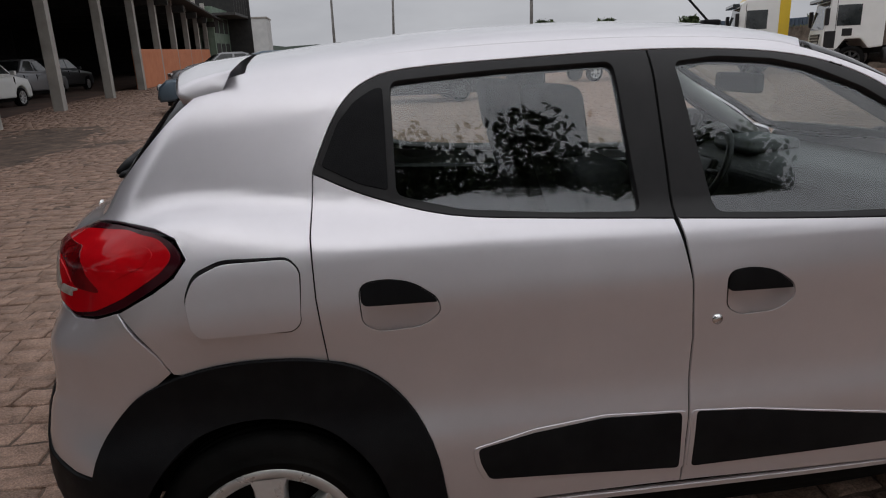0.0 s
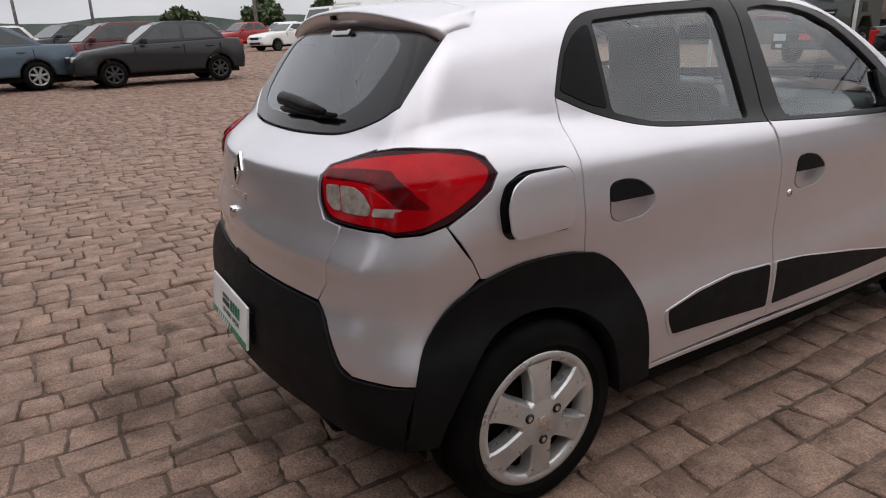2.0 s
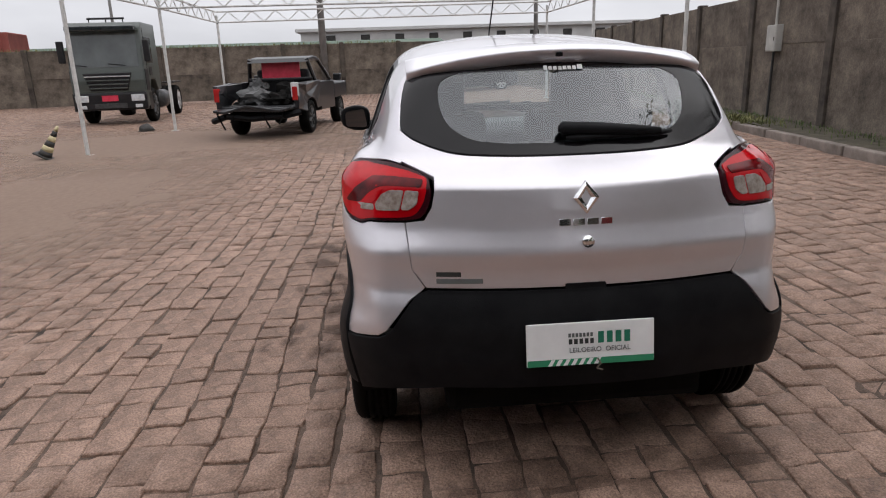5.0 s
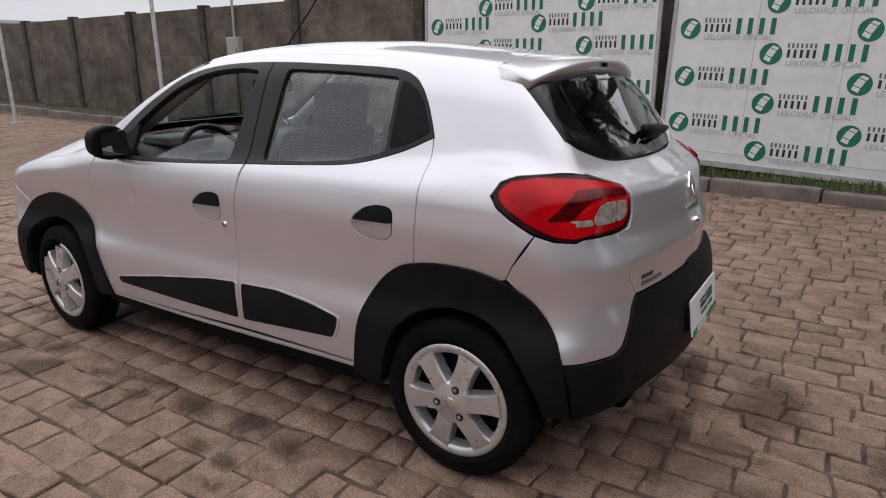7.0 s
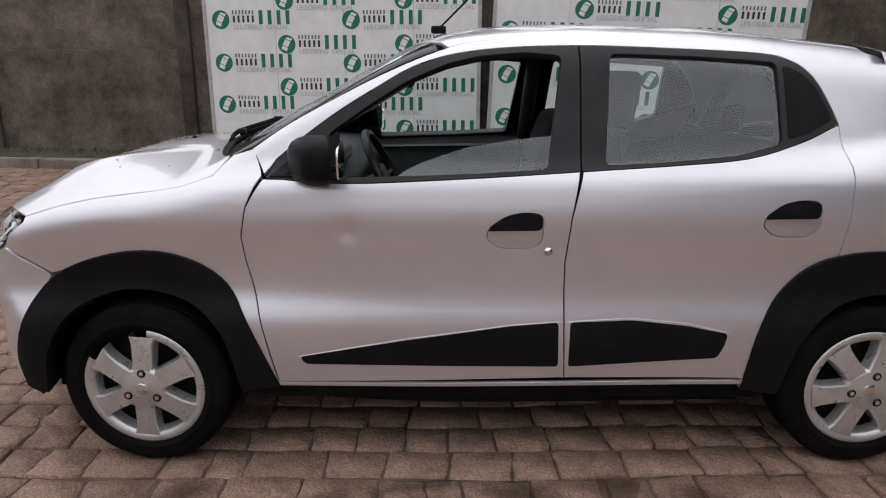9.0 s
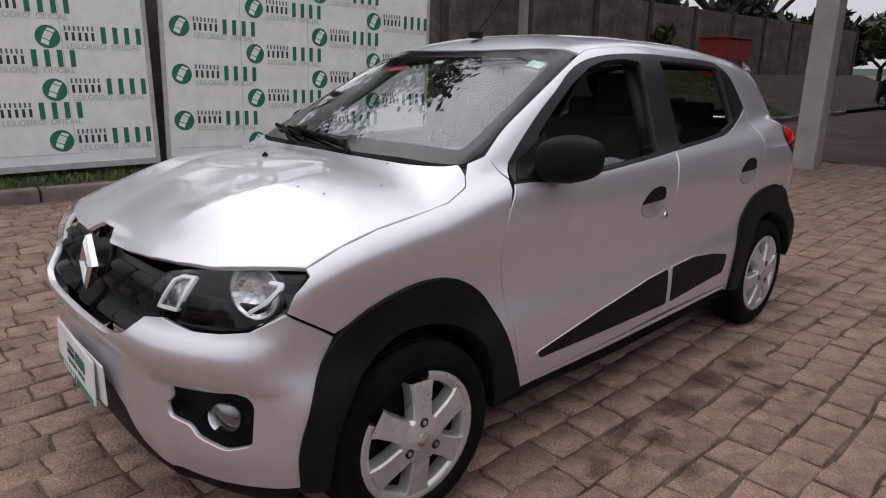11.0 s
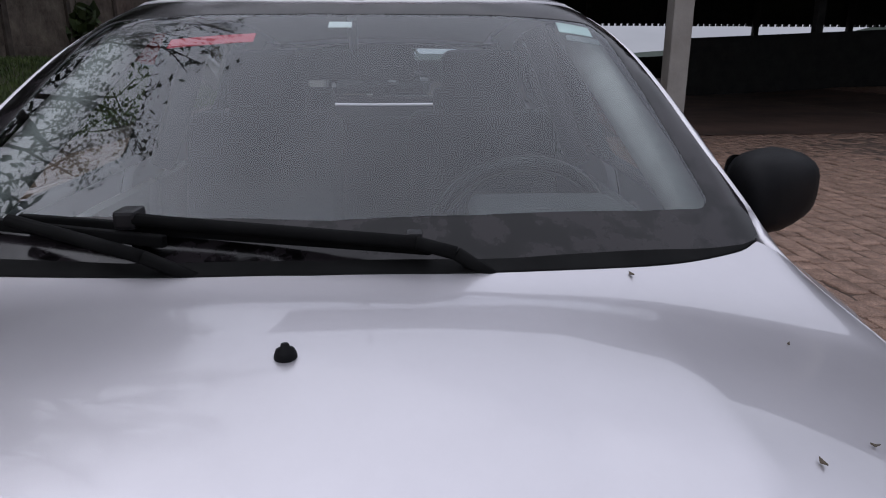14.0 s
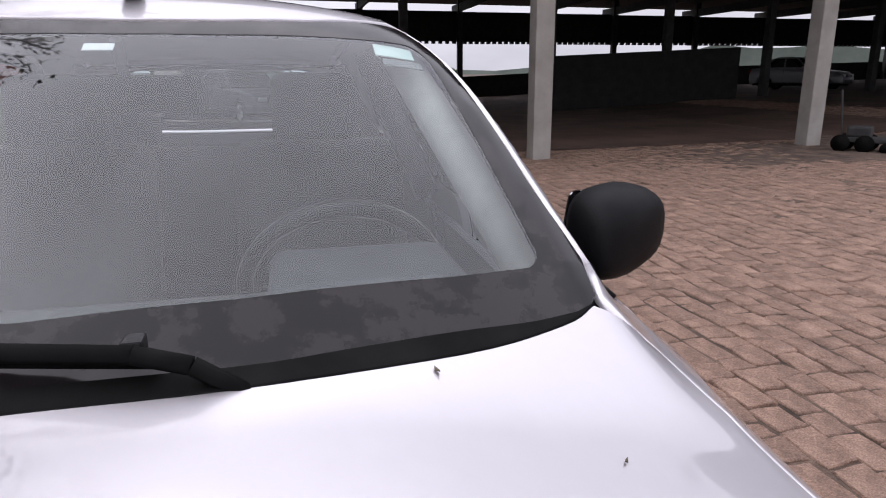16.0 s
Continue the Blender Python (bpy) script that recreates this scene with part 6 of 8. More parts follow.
for i in range(42):
    k = part("kerb_stone", kerb_me, parent=kerb)
    k.matrix_local = pose(-20 + i, kerb_y(-20 + i) + rng.uniform(-0.012, 0.012), float(rise(-20 + i, -5.0)) + rng.uniform(-0.015, 0.008), rng.uniform(-2, 2), 0, rng.uniform(-0.8, 0.8) + (SKEW if i > 15 else 0))
bv, bf = [], []
nx, ny = 110, 10
for j in range(ny + 1):
    for i in range(nx + 1):
        x = -31 + 52.5 * i / nx
        foot = kerb_y(x) - 0.05
        y = foot + ((wall_y(x) if x > -3.6 else -7.35) - foot) * j / ny
        bv.append((x, y, bank_height(x, y)))
for j in range(ny):
    for i in range(nx):
        a = j * (nx + 1) + i
        bf.append((a + nx + 1, a + nx + 2, a + 1, a))
tagged(new("bank", mesh_of("bank", bv, bf, SOIL, True)), "dark soil strip rising to a grassy bank", "soil", kind="structure")


def blades(name, count, place, mat, size, label):
    """Many bent blades of grass as one sheet of stuff."""
    vs, fs = [], []
    for _ in range(count):
        x, y, z = place()
        a, h, lean = rng.uniform(0, 6.28), size * rng.uniform(0.5, 1.3), rng.uniform(0.1, 0.9)
        c, s = math.cos(a), math.sin(a)
        w = 0.05 * h + 0.003
        b = len(vs)
        vs += [(x - s * w, y + c * w, z - 0.01), (x + s * w, y - c * w, z - 0.01), (x + c * lean * h * 0.4 + s * w * 0.7, y + s * lean * h * 0.4 - c * w * 0.7, z + h * 0.6), (x + c * lean * h * 0.4 - s * w * 0.7, y + s * lean * h * 0.4 + c * w * 0.7, z + h * 0.6), (x + c * lean * h, y + s * lean * h, z + h * (1 - 0.3 * lean))]
        fs += [(b, b + 1, b + 2, b + 3), (b + 3, b + 2, b + 4)]
    return tagged(new(name, mesh_of(name, vs, fs, mat)), label, "grass", kind="stuff")


def bank_spot():
    x = rng.uniform(-16, -3.8)
    y = rng.uniform(-7.2, kerb_y(x) - 0.1)
    return x, y, bank_height(x, y)


def strip_spot():
    x = rng.uniform(-3.7, 3.3) if rng.uniform() < 0.84 else rng.uniform(3.3, 20)
    lo, hi = wall_y(x) + 0.05, kerb_y(x) - 0.09
    y = min(hi, lo + abs(rng.normal(0, 0.25))) if x > 3.3 else rng.uniform(lo, hi)
    return x, y, bank_height(x, y)


blades("grass", 26000, bank_spot, GRASS, 0.10, "short dark green grass on the bank")
blades("grass_strip", 6500, strip_spot, GRASS, 0.07, "thin grass along the wall")
blades("weeds", 700, lambda: (rng.normal(7.4, 0.45), rng.normal(-5.42, 0.14), 0.16), WEED, 0.20, "tuft of dry weeds beside the kerb")
blades("wall_moss", 2600, lambda: (18.6 + 7.0 * (t := rng.uniform(0, 1)) + rng.normal(0, 0.06), 50 - 49.9 * t, 2.28), WEED, 0.13, "yellow-green moss and weeds on the wall top")

# posts on the bank
for x, y in ((-8.2, -6.9),):
    tagged(part("concrete_post", box(x - 0.07, x + 0.07, y - 0.07, y + 0.07, 0.6, 4.2, 0.012), CONCRETE_PALE), "pale concrete post on the grassy bank", "post")
CABLE = surface("black_cable", (0.01, 0.01, 0.01), (0.02, 0.02, 0.02), 10, 0.6)
METER_GREY = surface("meter_paint", (0.34, 0.33, 0.31), (0.44, 0.43, 0.40), 6, 0.6)
meter = thing("meter_box", "pale grey meter box on a thin pipe against the wall", "meter box", pose(7.72, wall_y(7.72) + 0.03, 0, 0, 0, SKEW))
part("case", box(-0.17, 0.17, -0.005, 0.12, 1.38, 1.82, 0.015), METER_GREY, meter)
part("lid", box(-0.155, 0.155, 0.118, 0.128, 1.395, 1.805, 0.006), METER_GREY, meter)
part("latch", box(-0.135, -0.115, 0.126, 0.136, 1.56, 1.62, 0.004), CONCRETE_POST, meter)
part("pipe", cyl((0.02, 0.05, 0.1), (0.0, 0.05, 1.39), 0.022, n=10), CABLE, meter, "black riser pipe")
part("pipe", cyl((0.0, 0.05, 1.81), (0.0, 0.05, 2.5), 0.022, n=10), METER_GREY, meter)
chain = thing("barrier_chain", "black and white plastic chain hanging on the wall", "chain", pose(3.36, wall_y(3.36) + 0.045, 0, 0, 0, SKEW))
for i in range(17):
    part("chain_link", box(-0.016, 0.016, -0.01, 0.012, 0.18 + i * 0.13, 0.18 + i * 0.13 + (0.085 if i % 2 else 0.045), 0.006), BOARD_WHITE if i % 2 else CABLE, chain)

# ---------------------------------------------------------------- printed boards
FRAME_STEEL = surface("board_frame", (0.35, 0.34, 0.33), (0.5, 0.49, 0.48), 8, 0.5)
FOLD = surface("old_paste_edge", (0.50, 0.48, 0.48), (0.56, 0.54, 0.54), 8, 0.5)


def logo_mesh():
    """A green disc with pale slashes and bars for the lettering, one flat mesh of four inks."""
    vs, fs, ms = [], [], []

    def quad(pts, mat, d):
        b = len(vs)
        vs.extend((x, -d, z) for x, z in pts)
        fs.append(tuple(range(b, b + len(pts))))
        ms.append(mat)
    quad([(0.104 * math.cos(2 * math.pi * i / 28), 0.104 * math.sin(2 * math.pi * i / 28)) for i in range(28)], 0, 0.0035)
    # two folded pale sheets across the disc
    quad([(-0.062, -0.052), (-0.002, -0.078), (0.012, -0.040), (-0.050, -0.014)], 3, 0.0045)
    quad([(-0.050, -0.006), (0.014, -0.032), (0.048, 0.030), (-0.016, 0.056)], 3, 0.0045)
    quad([(-0.012, 0.062), (0.052, 0.036), (0.068, 0.060), (0.012, 0.082)], 3, 0.0045)
    for x0, x1, z0, z1, n, ink, fill in ((0.13, 0.405, 0.060, 0.104, 7, 1, 0.42), (0.13, 0.412, -0.030, 0.046, 5, 2, 0.44), (0.425, 0.85, -0.050, 0.104, 4, 0, 0.42)):
        w = (x1 - x0) / n
        for k in range(n):
            a, b = x0 + k * w + w * (0.5 - fill / 2), x0 + k * w + w * (0.5 + fill / 2)
            quad([(a, z0), (b, z0), (b, z1), (a, z1)], ink, 0.0035)
    me = bpy.data.meshes.new("logo")
    me.from_pydata(vs, [], fs)
    for m in (INK_GREEN, INK_GREY, INK_DARK, BOARD_WHITE):
        me.materials.append(m)
    me.polygons.foreach_set("material_index", ms)
    me.update()
    return me


LOGO = logo_mesh()
LOGO_LINE = flat_text("LEILOEIRO  OFICIAL", 0.074, INK_PALE)


def board(x_left, width, z, tilt, columns, label):
    """A printed board seen from the yard; its own x runs to the right as one faces it."""
    b = thing("printed_board", label, "board", pose(x_left, wall_y(x_left) + 0.45, z, 0, tilt, 180 + SKEW), "printed boards at the wall")
    H = 2.25
    part("sheet", box(0, width, -0.0, 0.02, 0, H, 0.003), BOARD_WHITE, b)
    for x0, x1, z0, z1 in ((-0.03, 0.012, -0.05, H + 0.03), (width - 0.012, width + 0.03, -0.05, H + 0.03), (0.012, width - 0.012, -0.05, 0.012), (0.012, width - 0.012, H - 0.012, H + 0.03)):
        part("frame_bar", box(x0, x1, -0.012, 0.028, z0, z1, 0.004), FRAME_STEEL, b)
    for x, z_first in columns:
        for j in range(5):
            zz = z_first + 0.482 * j
            if 0.11 < zz < H - 0.12 and x < width - 0.8:
                part("logo", LOGO, parent=b).location = (x, 0, zz)
                t = part("lettering", LOGO_LINE, parent=b)
                t.matrix_local = pose(x + 0.475, -0.0042, zz - 0.082, 90, 0, 0)
    for x in np.arange(0.82, width - 0.3, 0.81):
        part("sheet_seam", box(x, x + 0.006, -0.0025, 0.0, 0.22, H - 0.05), FOLD, b)
    part("sheet_seam", box(0.1, width * 0.8, -0.0025, 0.0, 0.10, 0.106), FOLD, b)
    for x in (0.03, width - 0.03):
        part("leg", box(x - 0.03, x + 0.03, 0.03, 0.08, -0.24, H, 0.006), BOARD_LEG, b, "rusty dark board leg")
    return b


BOARD_LEG = surface("rusty_leg", (0.05, 0.035, 0.028), (0.30, 0.27, 0.25), 9, 0.7, contrast=0.2)
board(2.97, 3.19, 0.37, 0.0, [(0.18, 0.01), (0.95, 0.22), (1.72, 0.01), (2.33, 0.23)], "white printed board with rows of green emblems, in a steel frame")
board(-0.34, 3.38, 0.365, 2.0, [(0.17, -0.09), (0.985, 0.16), (1.79, -0.09), (2.545, 0.15)], "creased white printed board with rows of green emblems")

# ---------------------------------------------------------------- carport frame of white pipes
PIPE = surface("white_painted_pipe", (0.42, 0.42, 0.41), (0.58, 0.57, 0.55), 10, 0.5)
frame_ob = thing("carport_frame", "bare white pipe frame of an uncovered carport", "frame")
post_xy = [(8.1, 5.8), (12.3, 5.6), (17.5, 5.6), (7.8, -4.55), (12.6, -4.4), (17.0, -4.3)]
for x, y in post_xy:
    z = float(rise(x, y))
    part("post", cyl((x, y, z), (x + 0.03, y, 2.95), 0.035, n=10), PIPE, frame_ob)
    part("foot_plate", box(x - 0.09, x + 0.09, y - 0.09, y + 0.09, z, z + 0.012, 0.002), PIPE, frame_ob)


def truss(p, q):
    p, q = Vector(p), Vector(q)
    part("chord", cyl(p, q, 0.022, n=8), PIPE, frame_ob)
    up = Vector((0, 0, 0.30))
    part("chord", cyl(p + up, q + up, 0.022, n=8), PIPE, frame_ob)
    bm = bmesh.new()
    n = max(3, int((q - p).length / 0.7))
    for i in range(n):
        a = p + (q - p) * (i / n)
        b = p + (q - p) * ((i + 0.5) / n) + up
        c = p + (q - p) * ((i + 1) / n)
        cyl(a, b, 0.012, n=6, bm=bm)
        cyl(b, c, 0.012, n=6, bm=bm)
    part("lacing", bm, PIPE, frame_ob)


for a, b in ((post_xy[0], post_xy[1]), (post_xy[1], post_xy[2]), (post_xy[1], post_xy[4]), (post_xy[0], post_xy[3]), (post_xy[3], post_xy[4]), (post_xy[4], post_xy[5]), (post_xy[2], post_xy[5])):
    truss((*a, 2.75), (*b, 2.75))

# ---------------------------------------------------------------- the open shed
# near-black base colours put the shed's inner shade into its surfaces
SHED_DARK = surface("shed_shade_black", (0.010, 0.010, 0.010), (0.024, 0.023, 0.022), 3, 0.8)
SHED_BEAM = surface("shed_shade_grey", (0.018, 0.018, 0.018), (0.04, 0.038, 0.036), 4, 0.7)
ORANGE = surface("orange_painted_wall", (0.42, 0.13, 0.05), (0.52, 0.19, 0.085), 2, 0.7, contrast=0.5)
GREEN_WALL = surface("green_painted_wall", (0.10, 0.15, 0.11), (0.17, 0.22, 0.17), 2, 0.7)
shed = thing("open_shed", "long dark open shed on concrete columns", "shed", kind="structure")
col_y = [-5.3, -1.25, 4.1, 9.45, 14.2, 18.8, 24.3, 29.7, 34.5, 39.5, 44.5, 49.5, 54.5]
shed_x = lambda y: -8.3 - 0.07 * (y - 4.1)
for y in col_y:
    x = shed_x(y)
    if y > -2:
        part("column", box(x - 0.15, x + 0.15, y - 0.15, y + 0.15, -0.02, 5.2, 0.02), CONCRETE_PALE, shed, "pale concrete column")
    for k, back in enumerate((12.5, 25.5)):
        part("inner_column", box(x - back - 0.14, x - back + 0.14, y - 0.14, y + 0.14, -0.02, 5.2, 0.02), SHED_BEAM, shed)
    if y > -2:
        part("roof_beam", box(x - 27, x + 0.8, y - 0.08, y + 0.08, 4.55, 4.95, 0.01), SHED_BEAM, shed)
roof_v = []
for y in (-2.0, 62.0):
    x = shed_x(y)
    roof_v += [(x + 1.1, y, 5.15), (x - 13, y, 7.2), (x - 27, y, 5.05), (x + 1.1, y, 5.25), (x - 13, y, 7.3), (x - 27, y, 5.15)]
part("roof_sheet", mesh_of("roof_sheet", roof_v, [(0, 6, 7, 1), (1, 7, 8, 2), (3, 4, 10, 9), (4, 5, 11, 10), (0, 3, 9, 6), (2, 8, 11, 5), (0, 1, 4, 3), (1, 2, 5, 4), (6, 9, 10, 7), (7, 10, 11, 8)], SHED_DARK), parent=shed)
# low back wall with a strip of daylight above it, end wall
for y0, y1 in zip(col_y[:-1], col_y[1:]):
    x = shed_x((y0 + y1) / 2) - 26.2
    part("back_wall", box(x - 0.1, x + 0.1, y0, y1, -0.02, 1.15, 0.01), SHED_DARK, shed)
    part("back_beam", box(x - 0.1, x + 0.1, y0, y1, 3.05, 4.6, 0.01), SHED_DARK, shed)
    bm = bmesh.new()
    for i in range(14):
        yy = y0 + (y1 - y0) * (i + 0.5) / 14
        box(x - 0.12, x + 0.12, yy - 0.09, yy + 0.09, 2.93, 3.05, bm=bm)
    part("beam_teeth", bm, SHED_DARK, shed)
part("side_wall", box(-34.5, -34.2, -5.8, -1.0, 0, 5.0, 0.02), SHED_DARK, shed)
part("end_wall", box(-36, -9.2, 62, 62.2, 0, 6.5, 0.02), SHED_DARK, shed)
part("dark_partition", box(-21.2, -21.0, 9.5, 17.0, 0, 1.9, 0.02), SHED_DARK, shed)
for y0, y1 in ((29.9, 34.3), (34.7, 39.3), (39.7, 44.3), (44.7, 49.3), (49.7, 54.3)):
    x = shed_x((y0 + y1) / 2)
    part("orange_wall", box(x - 0.12, x + 0.02, y0, y1, 0, 1.75, 0.01), ORANGE, shed, "orange painted low wall")
part("green_office", box(-12.6, -11.2, 54.8, 62, 0.0, 5.0, 0.02), GREEN_WALL, shed)
for i in range(3):
    for k in range(2):
        part("office_window", box(-11.22, -11.16, 55.3 + i * 2.2, 56.8 + i * 2.2, 1.0 + k * 2.0, 2.2 + k * 2.0, 0.01), SHED_DARK, shed)
part("balcony", box(-11.2, -9.4, 54.6, 62, 4.3, 4.5, 0.02), SHED_BEAM, shed)
for i in range(6):
    part("baluster", cyl((-9.45, 54.8 + i * 1.4, 4.5), (-9.45, 54.8 + i * 1.4, 6.2), 0.03, n=6), SHED_BEAM, shed)
# reddish earth, its colour darkened to carry shade under the roof
FLOOR_SHADED = surface("shed_floor_earth", (0.045, 0.026, 0.018), (0.11, 0.060, 0.042), 0.8, 0.9, bump=0.3, bump_scale=15)
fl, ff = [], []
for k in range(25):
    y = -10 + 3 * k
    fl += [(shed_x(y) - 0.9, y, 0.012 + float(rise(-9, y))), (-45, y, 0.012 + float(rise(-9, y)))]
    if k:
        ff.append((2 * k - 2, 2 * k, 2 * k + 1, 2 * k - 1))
tagged(new("shed_floor", mesh_of("shed_floor", fl, ff, FLOOR_SHADED)), "reddish earth floor of the shed, darkened as shade", "floor", kind="structure")
for ob in shed.children:
    if ob.name.split(".")[0] not in ("roof_sheet", "roof_beam", "back_beam", "beam_teeth"):
        for v in ob.data.vertices:
            v.co.z += float(rise(v.co.x, v.co.y))
# little barrow by the column
barrow = thing("barrow", "small dark wheeled barrow with a long handle", "barrow", stand(-7.55, 9.55, 35))
part("deck", box(-0.35, 0.35, -0.2, 0.2, 0.16, 0.24, 0.02), SHED_BEAM, barrow)
part("load", box(-0.25, 0.1, -0.16, 0.16, 0.24, 0.42, 0.04), SHED_BEAM, barrow)
part("handle", cyl((-0.33, 0, 0.2), (-0.42, 0, 1.0), 0.016, n=8), SHED_BEAM, barrow)
for x, r in ((-0.3, 0.14), (0.05, 0.14), (0.36, 0.09)):
    for y in (-0.22, 0.22):
        part("wheel", cyl((x, y - 0.035, r), (x, y + 0.035, r), r, n=20), RUBBER, barrow, smooth=True)

# red cabinet at the far end of the bank
RED_BOX = surface("faded_red_paint", (0.24, 0.018, 0.022), (0.34, 0.035, 0.038), 4, 0.55, rough_var=0.1)
z_box = bank_height(-16.6, -6.6) - 0.03
cab = thing("red_cabinet", "faded red metal cabinet on the grassy bank", "cabinet", pose(-16.6, -6.6, z_box, 0, 0, 4))
part("case", box(-0.85, 0.85, -0.4, 0.4, 0.05, 1.12, 0.02), RED_BOX, cab)
part("lid", box(-0.89, 0.89, -0.44, 0.44, 1.12, 1.17, 0.012), RED_BOX, cab)
part("base", box(-0.8, 0.8, -0.36, 0.36, 0.0, 0.05), SHED_BEAM, cab)
part("door_seam", box(-0.006, 0.006, 0.395, 0.404, 0.10, 1.08), SHED_BEAM, cab)


# ---------------------------------------------------------------- parked vehicles
DARK_GLASS = surface("dark_car_glass", (0.012, 0.015, 0.016), (0.03, 0.035, 0.036), 3, 0.06, coat=0.3)
HEAD_LENS = surface("headlamp_plain", (0.45, 0.46, 0.47), (0.6, 0.61, 0.62), 12, 0.12)
TAIL_LENS = surface("tail_lamp_plain", (0.30, 0.012, 0.012), (0.4, 0.02, 0.02), 12, 0.15)
ALLOY = surface("alloy_rim", (0.36, 0.36, 0.36), (0.5, 0.5, 0.5), 12, 0.35, metal=0.5)
STEEL_RIM = surface("black_steel_rim", (0.02, 0.02, 0.02), (0.05, 0.05, 0.05), 12, 0.5)
paints = {k: car_paint(k + "_car_paint", c, metal=mt, flake=False, coat=0.22) for k, c, mt in (
    ("slate_blue", (0.075, 0.105, 0.135), 0.4), ("maroon", (0.07, 0.012, 0.014), 0.2), ("black", (0.010, 0.010, 0.012), 0.2), ("white", (0.70, 0.70, 0.68), 0.0),
    ("grey", (0.20, 0.20, 0.21), 0.5), ("dark_grey", (0.05, 0.052, 0.055), 0.4), ("red", (0.30, 0.02, 0.02), 0.1), ("yellow", (0.62, 0.42, 0.015), 0.0), ("olive", (0.060, 0.070, 0.062), 0.1), ("beige", (0.42, 0.38, 0.32), 0.2))}


def arch_cut(points_bottom, wheels, r, z):
    """The lower edge of a body side with round wheel openings, from front to back."""
    out = []
    for cx in wheels:
        for i in range(9):
            a = math.pi * i / 8
            out.append((cx + r * math.cos(a), z + r * math.sin(a)))
    return out


wheel_cache = {}


def car_wheel(r, w, rim_mat, spokes=7):
    key = (r, w, rim_mat.name, spokes)
    if key not in wheel_cache:
        tyre = lathe([(r * 0.66, w * 0.42), (r * 0.80, w * 0.5), (r * 0.93, w * 0.46), (r, w * 0.3), (r, -w * 0.3), (r * 0.93, -w * 0.46), (r * 0.66, -w * 0.42)], 28)
        a = bpy.data.meshes.new("tyre")
        for f in tyre.faces:
            f.smooth = True
        tyre.to_mesh(a)
        tyre.free()
        a.materials.append(RUBBER)
        rim = lathe([(r * 0.67, w * 0.44), (r * 0.60, w * 0.40), (r * 0.58, w * 0.1)], 28)
        for i in range(spokes):
            t = 2 * math.pi * i / spokes
            cyl((0.02 * math.cos(t), w * 0.33, 0.02 * math.sin(t)), (r * 0.62 * math.cos(t), w * 0.37, r * 0.62 * math.sin(t)), r * 0.10, r * 0.09, 6, rim)
        cyl((0, w * 0.25, 0), (0, w * 0.40, 0), r * 0.17, r * 0.14, 14, rim)
        b = bpy.data.meshes.new("rim")
        rim.to_mesh(b)
        rim.free()
        b.materials.append(rim_mat)
        back = lathe([(0.0, 0), (r * 0.62, 0)], 24)
        c = bpy.data.meshes.new("rim_back")
        back.to_mesh(c)
        back.free()
        c.materials.append(DARK)
        wheel_cache[key] = (a, b, c)
    return wheel_cache[key]


def add_wheel(parent, x, y, r, w, rim_mat, spokes=7):
    a, b, c = car_wheel(r, w, rim_mat, spokes)
    wh = part("wheel", a, parent=parent)
    wh.matrix_local = pose(x, y, r, 0, rng.uniform(0, 50), 0 if y > 0 else 180)
    part("rim", b, parent=wh)
    part("rim_back", c, parent=wh)


def taper(bm, z0, z1, k, x_k=0.0):
    for v in bm.verts:
        t = min(1, max(0, (v.co.z - z0) / (z1 - z0)))
        v.co.y *= 1 - k * t
    return bm


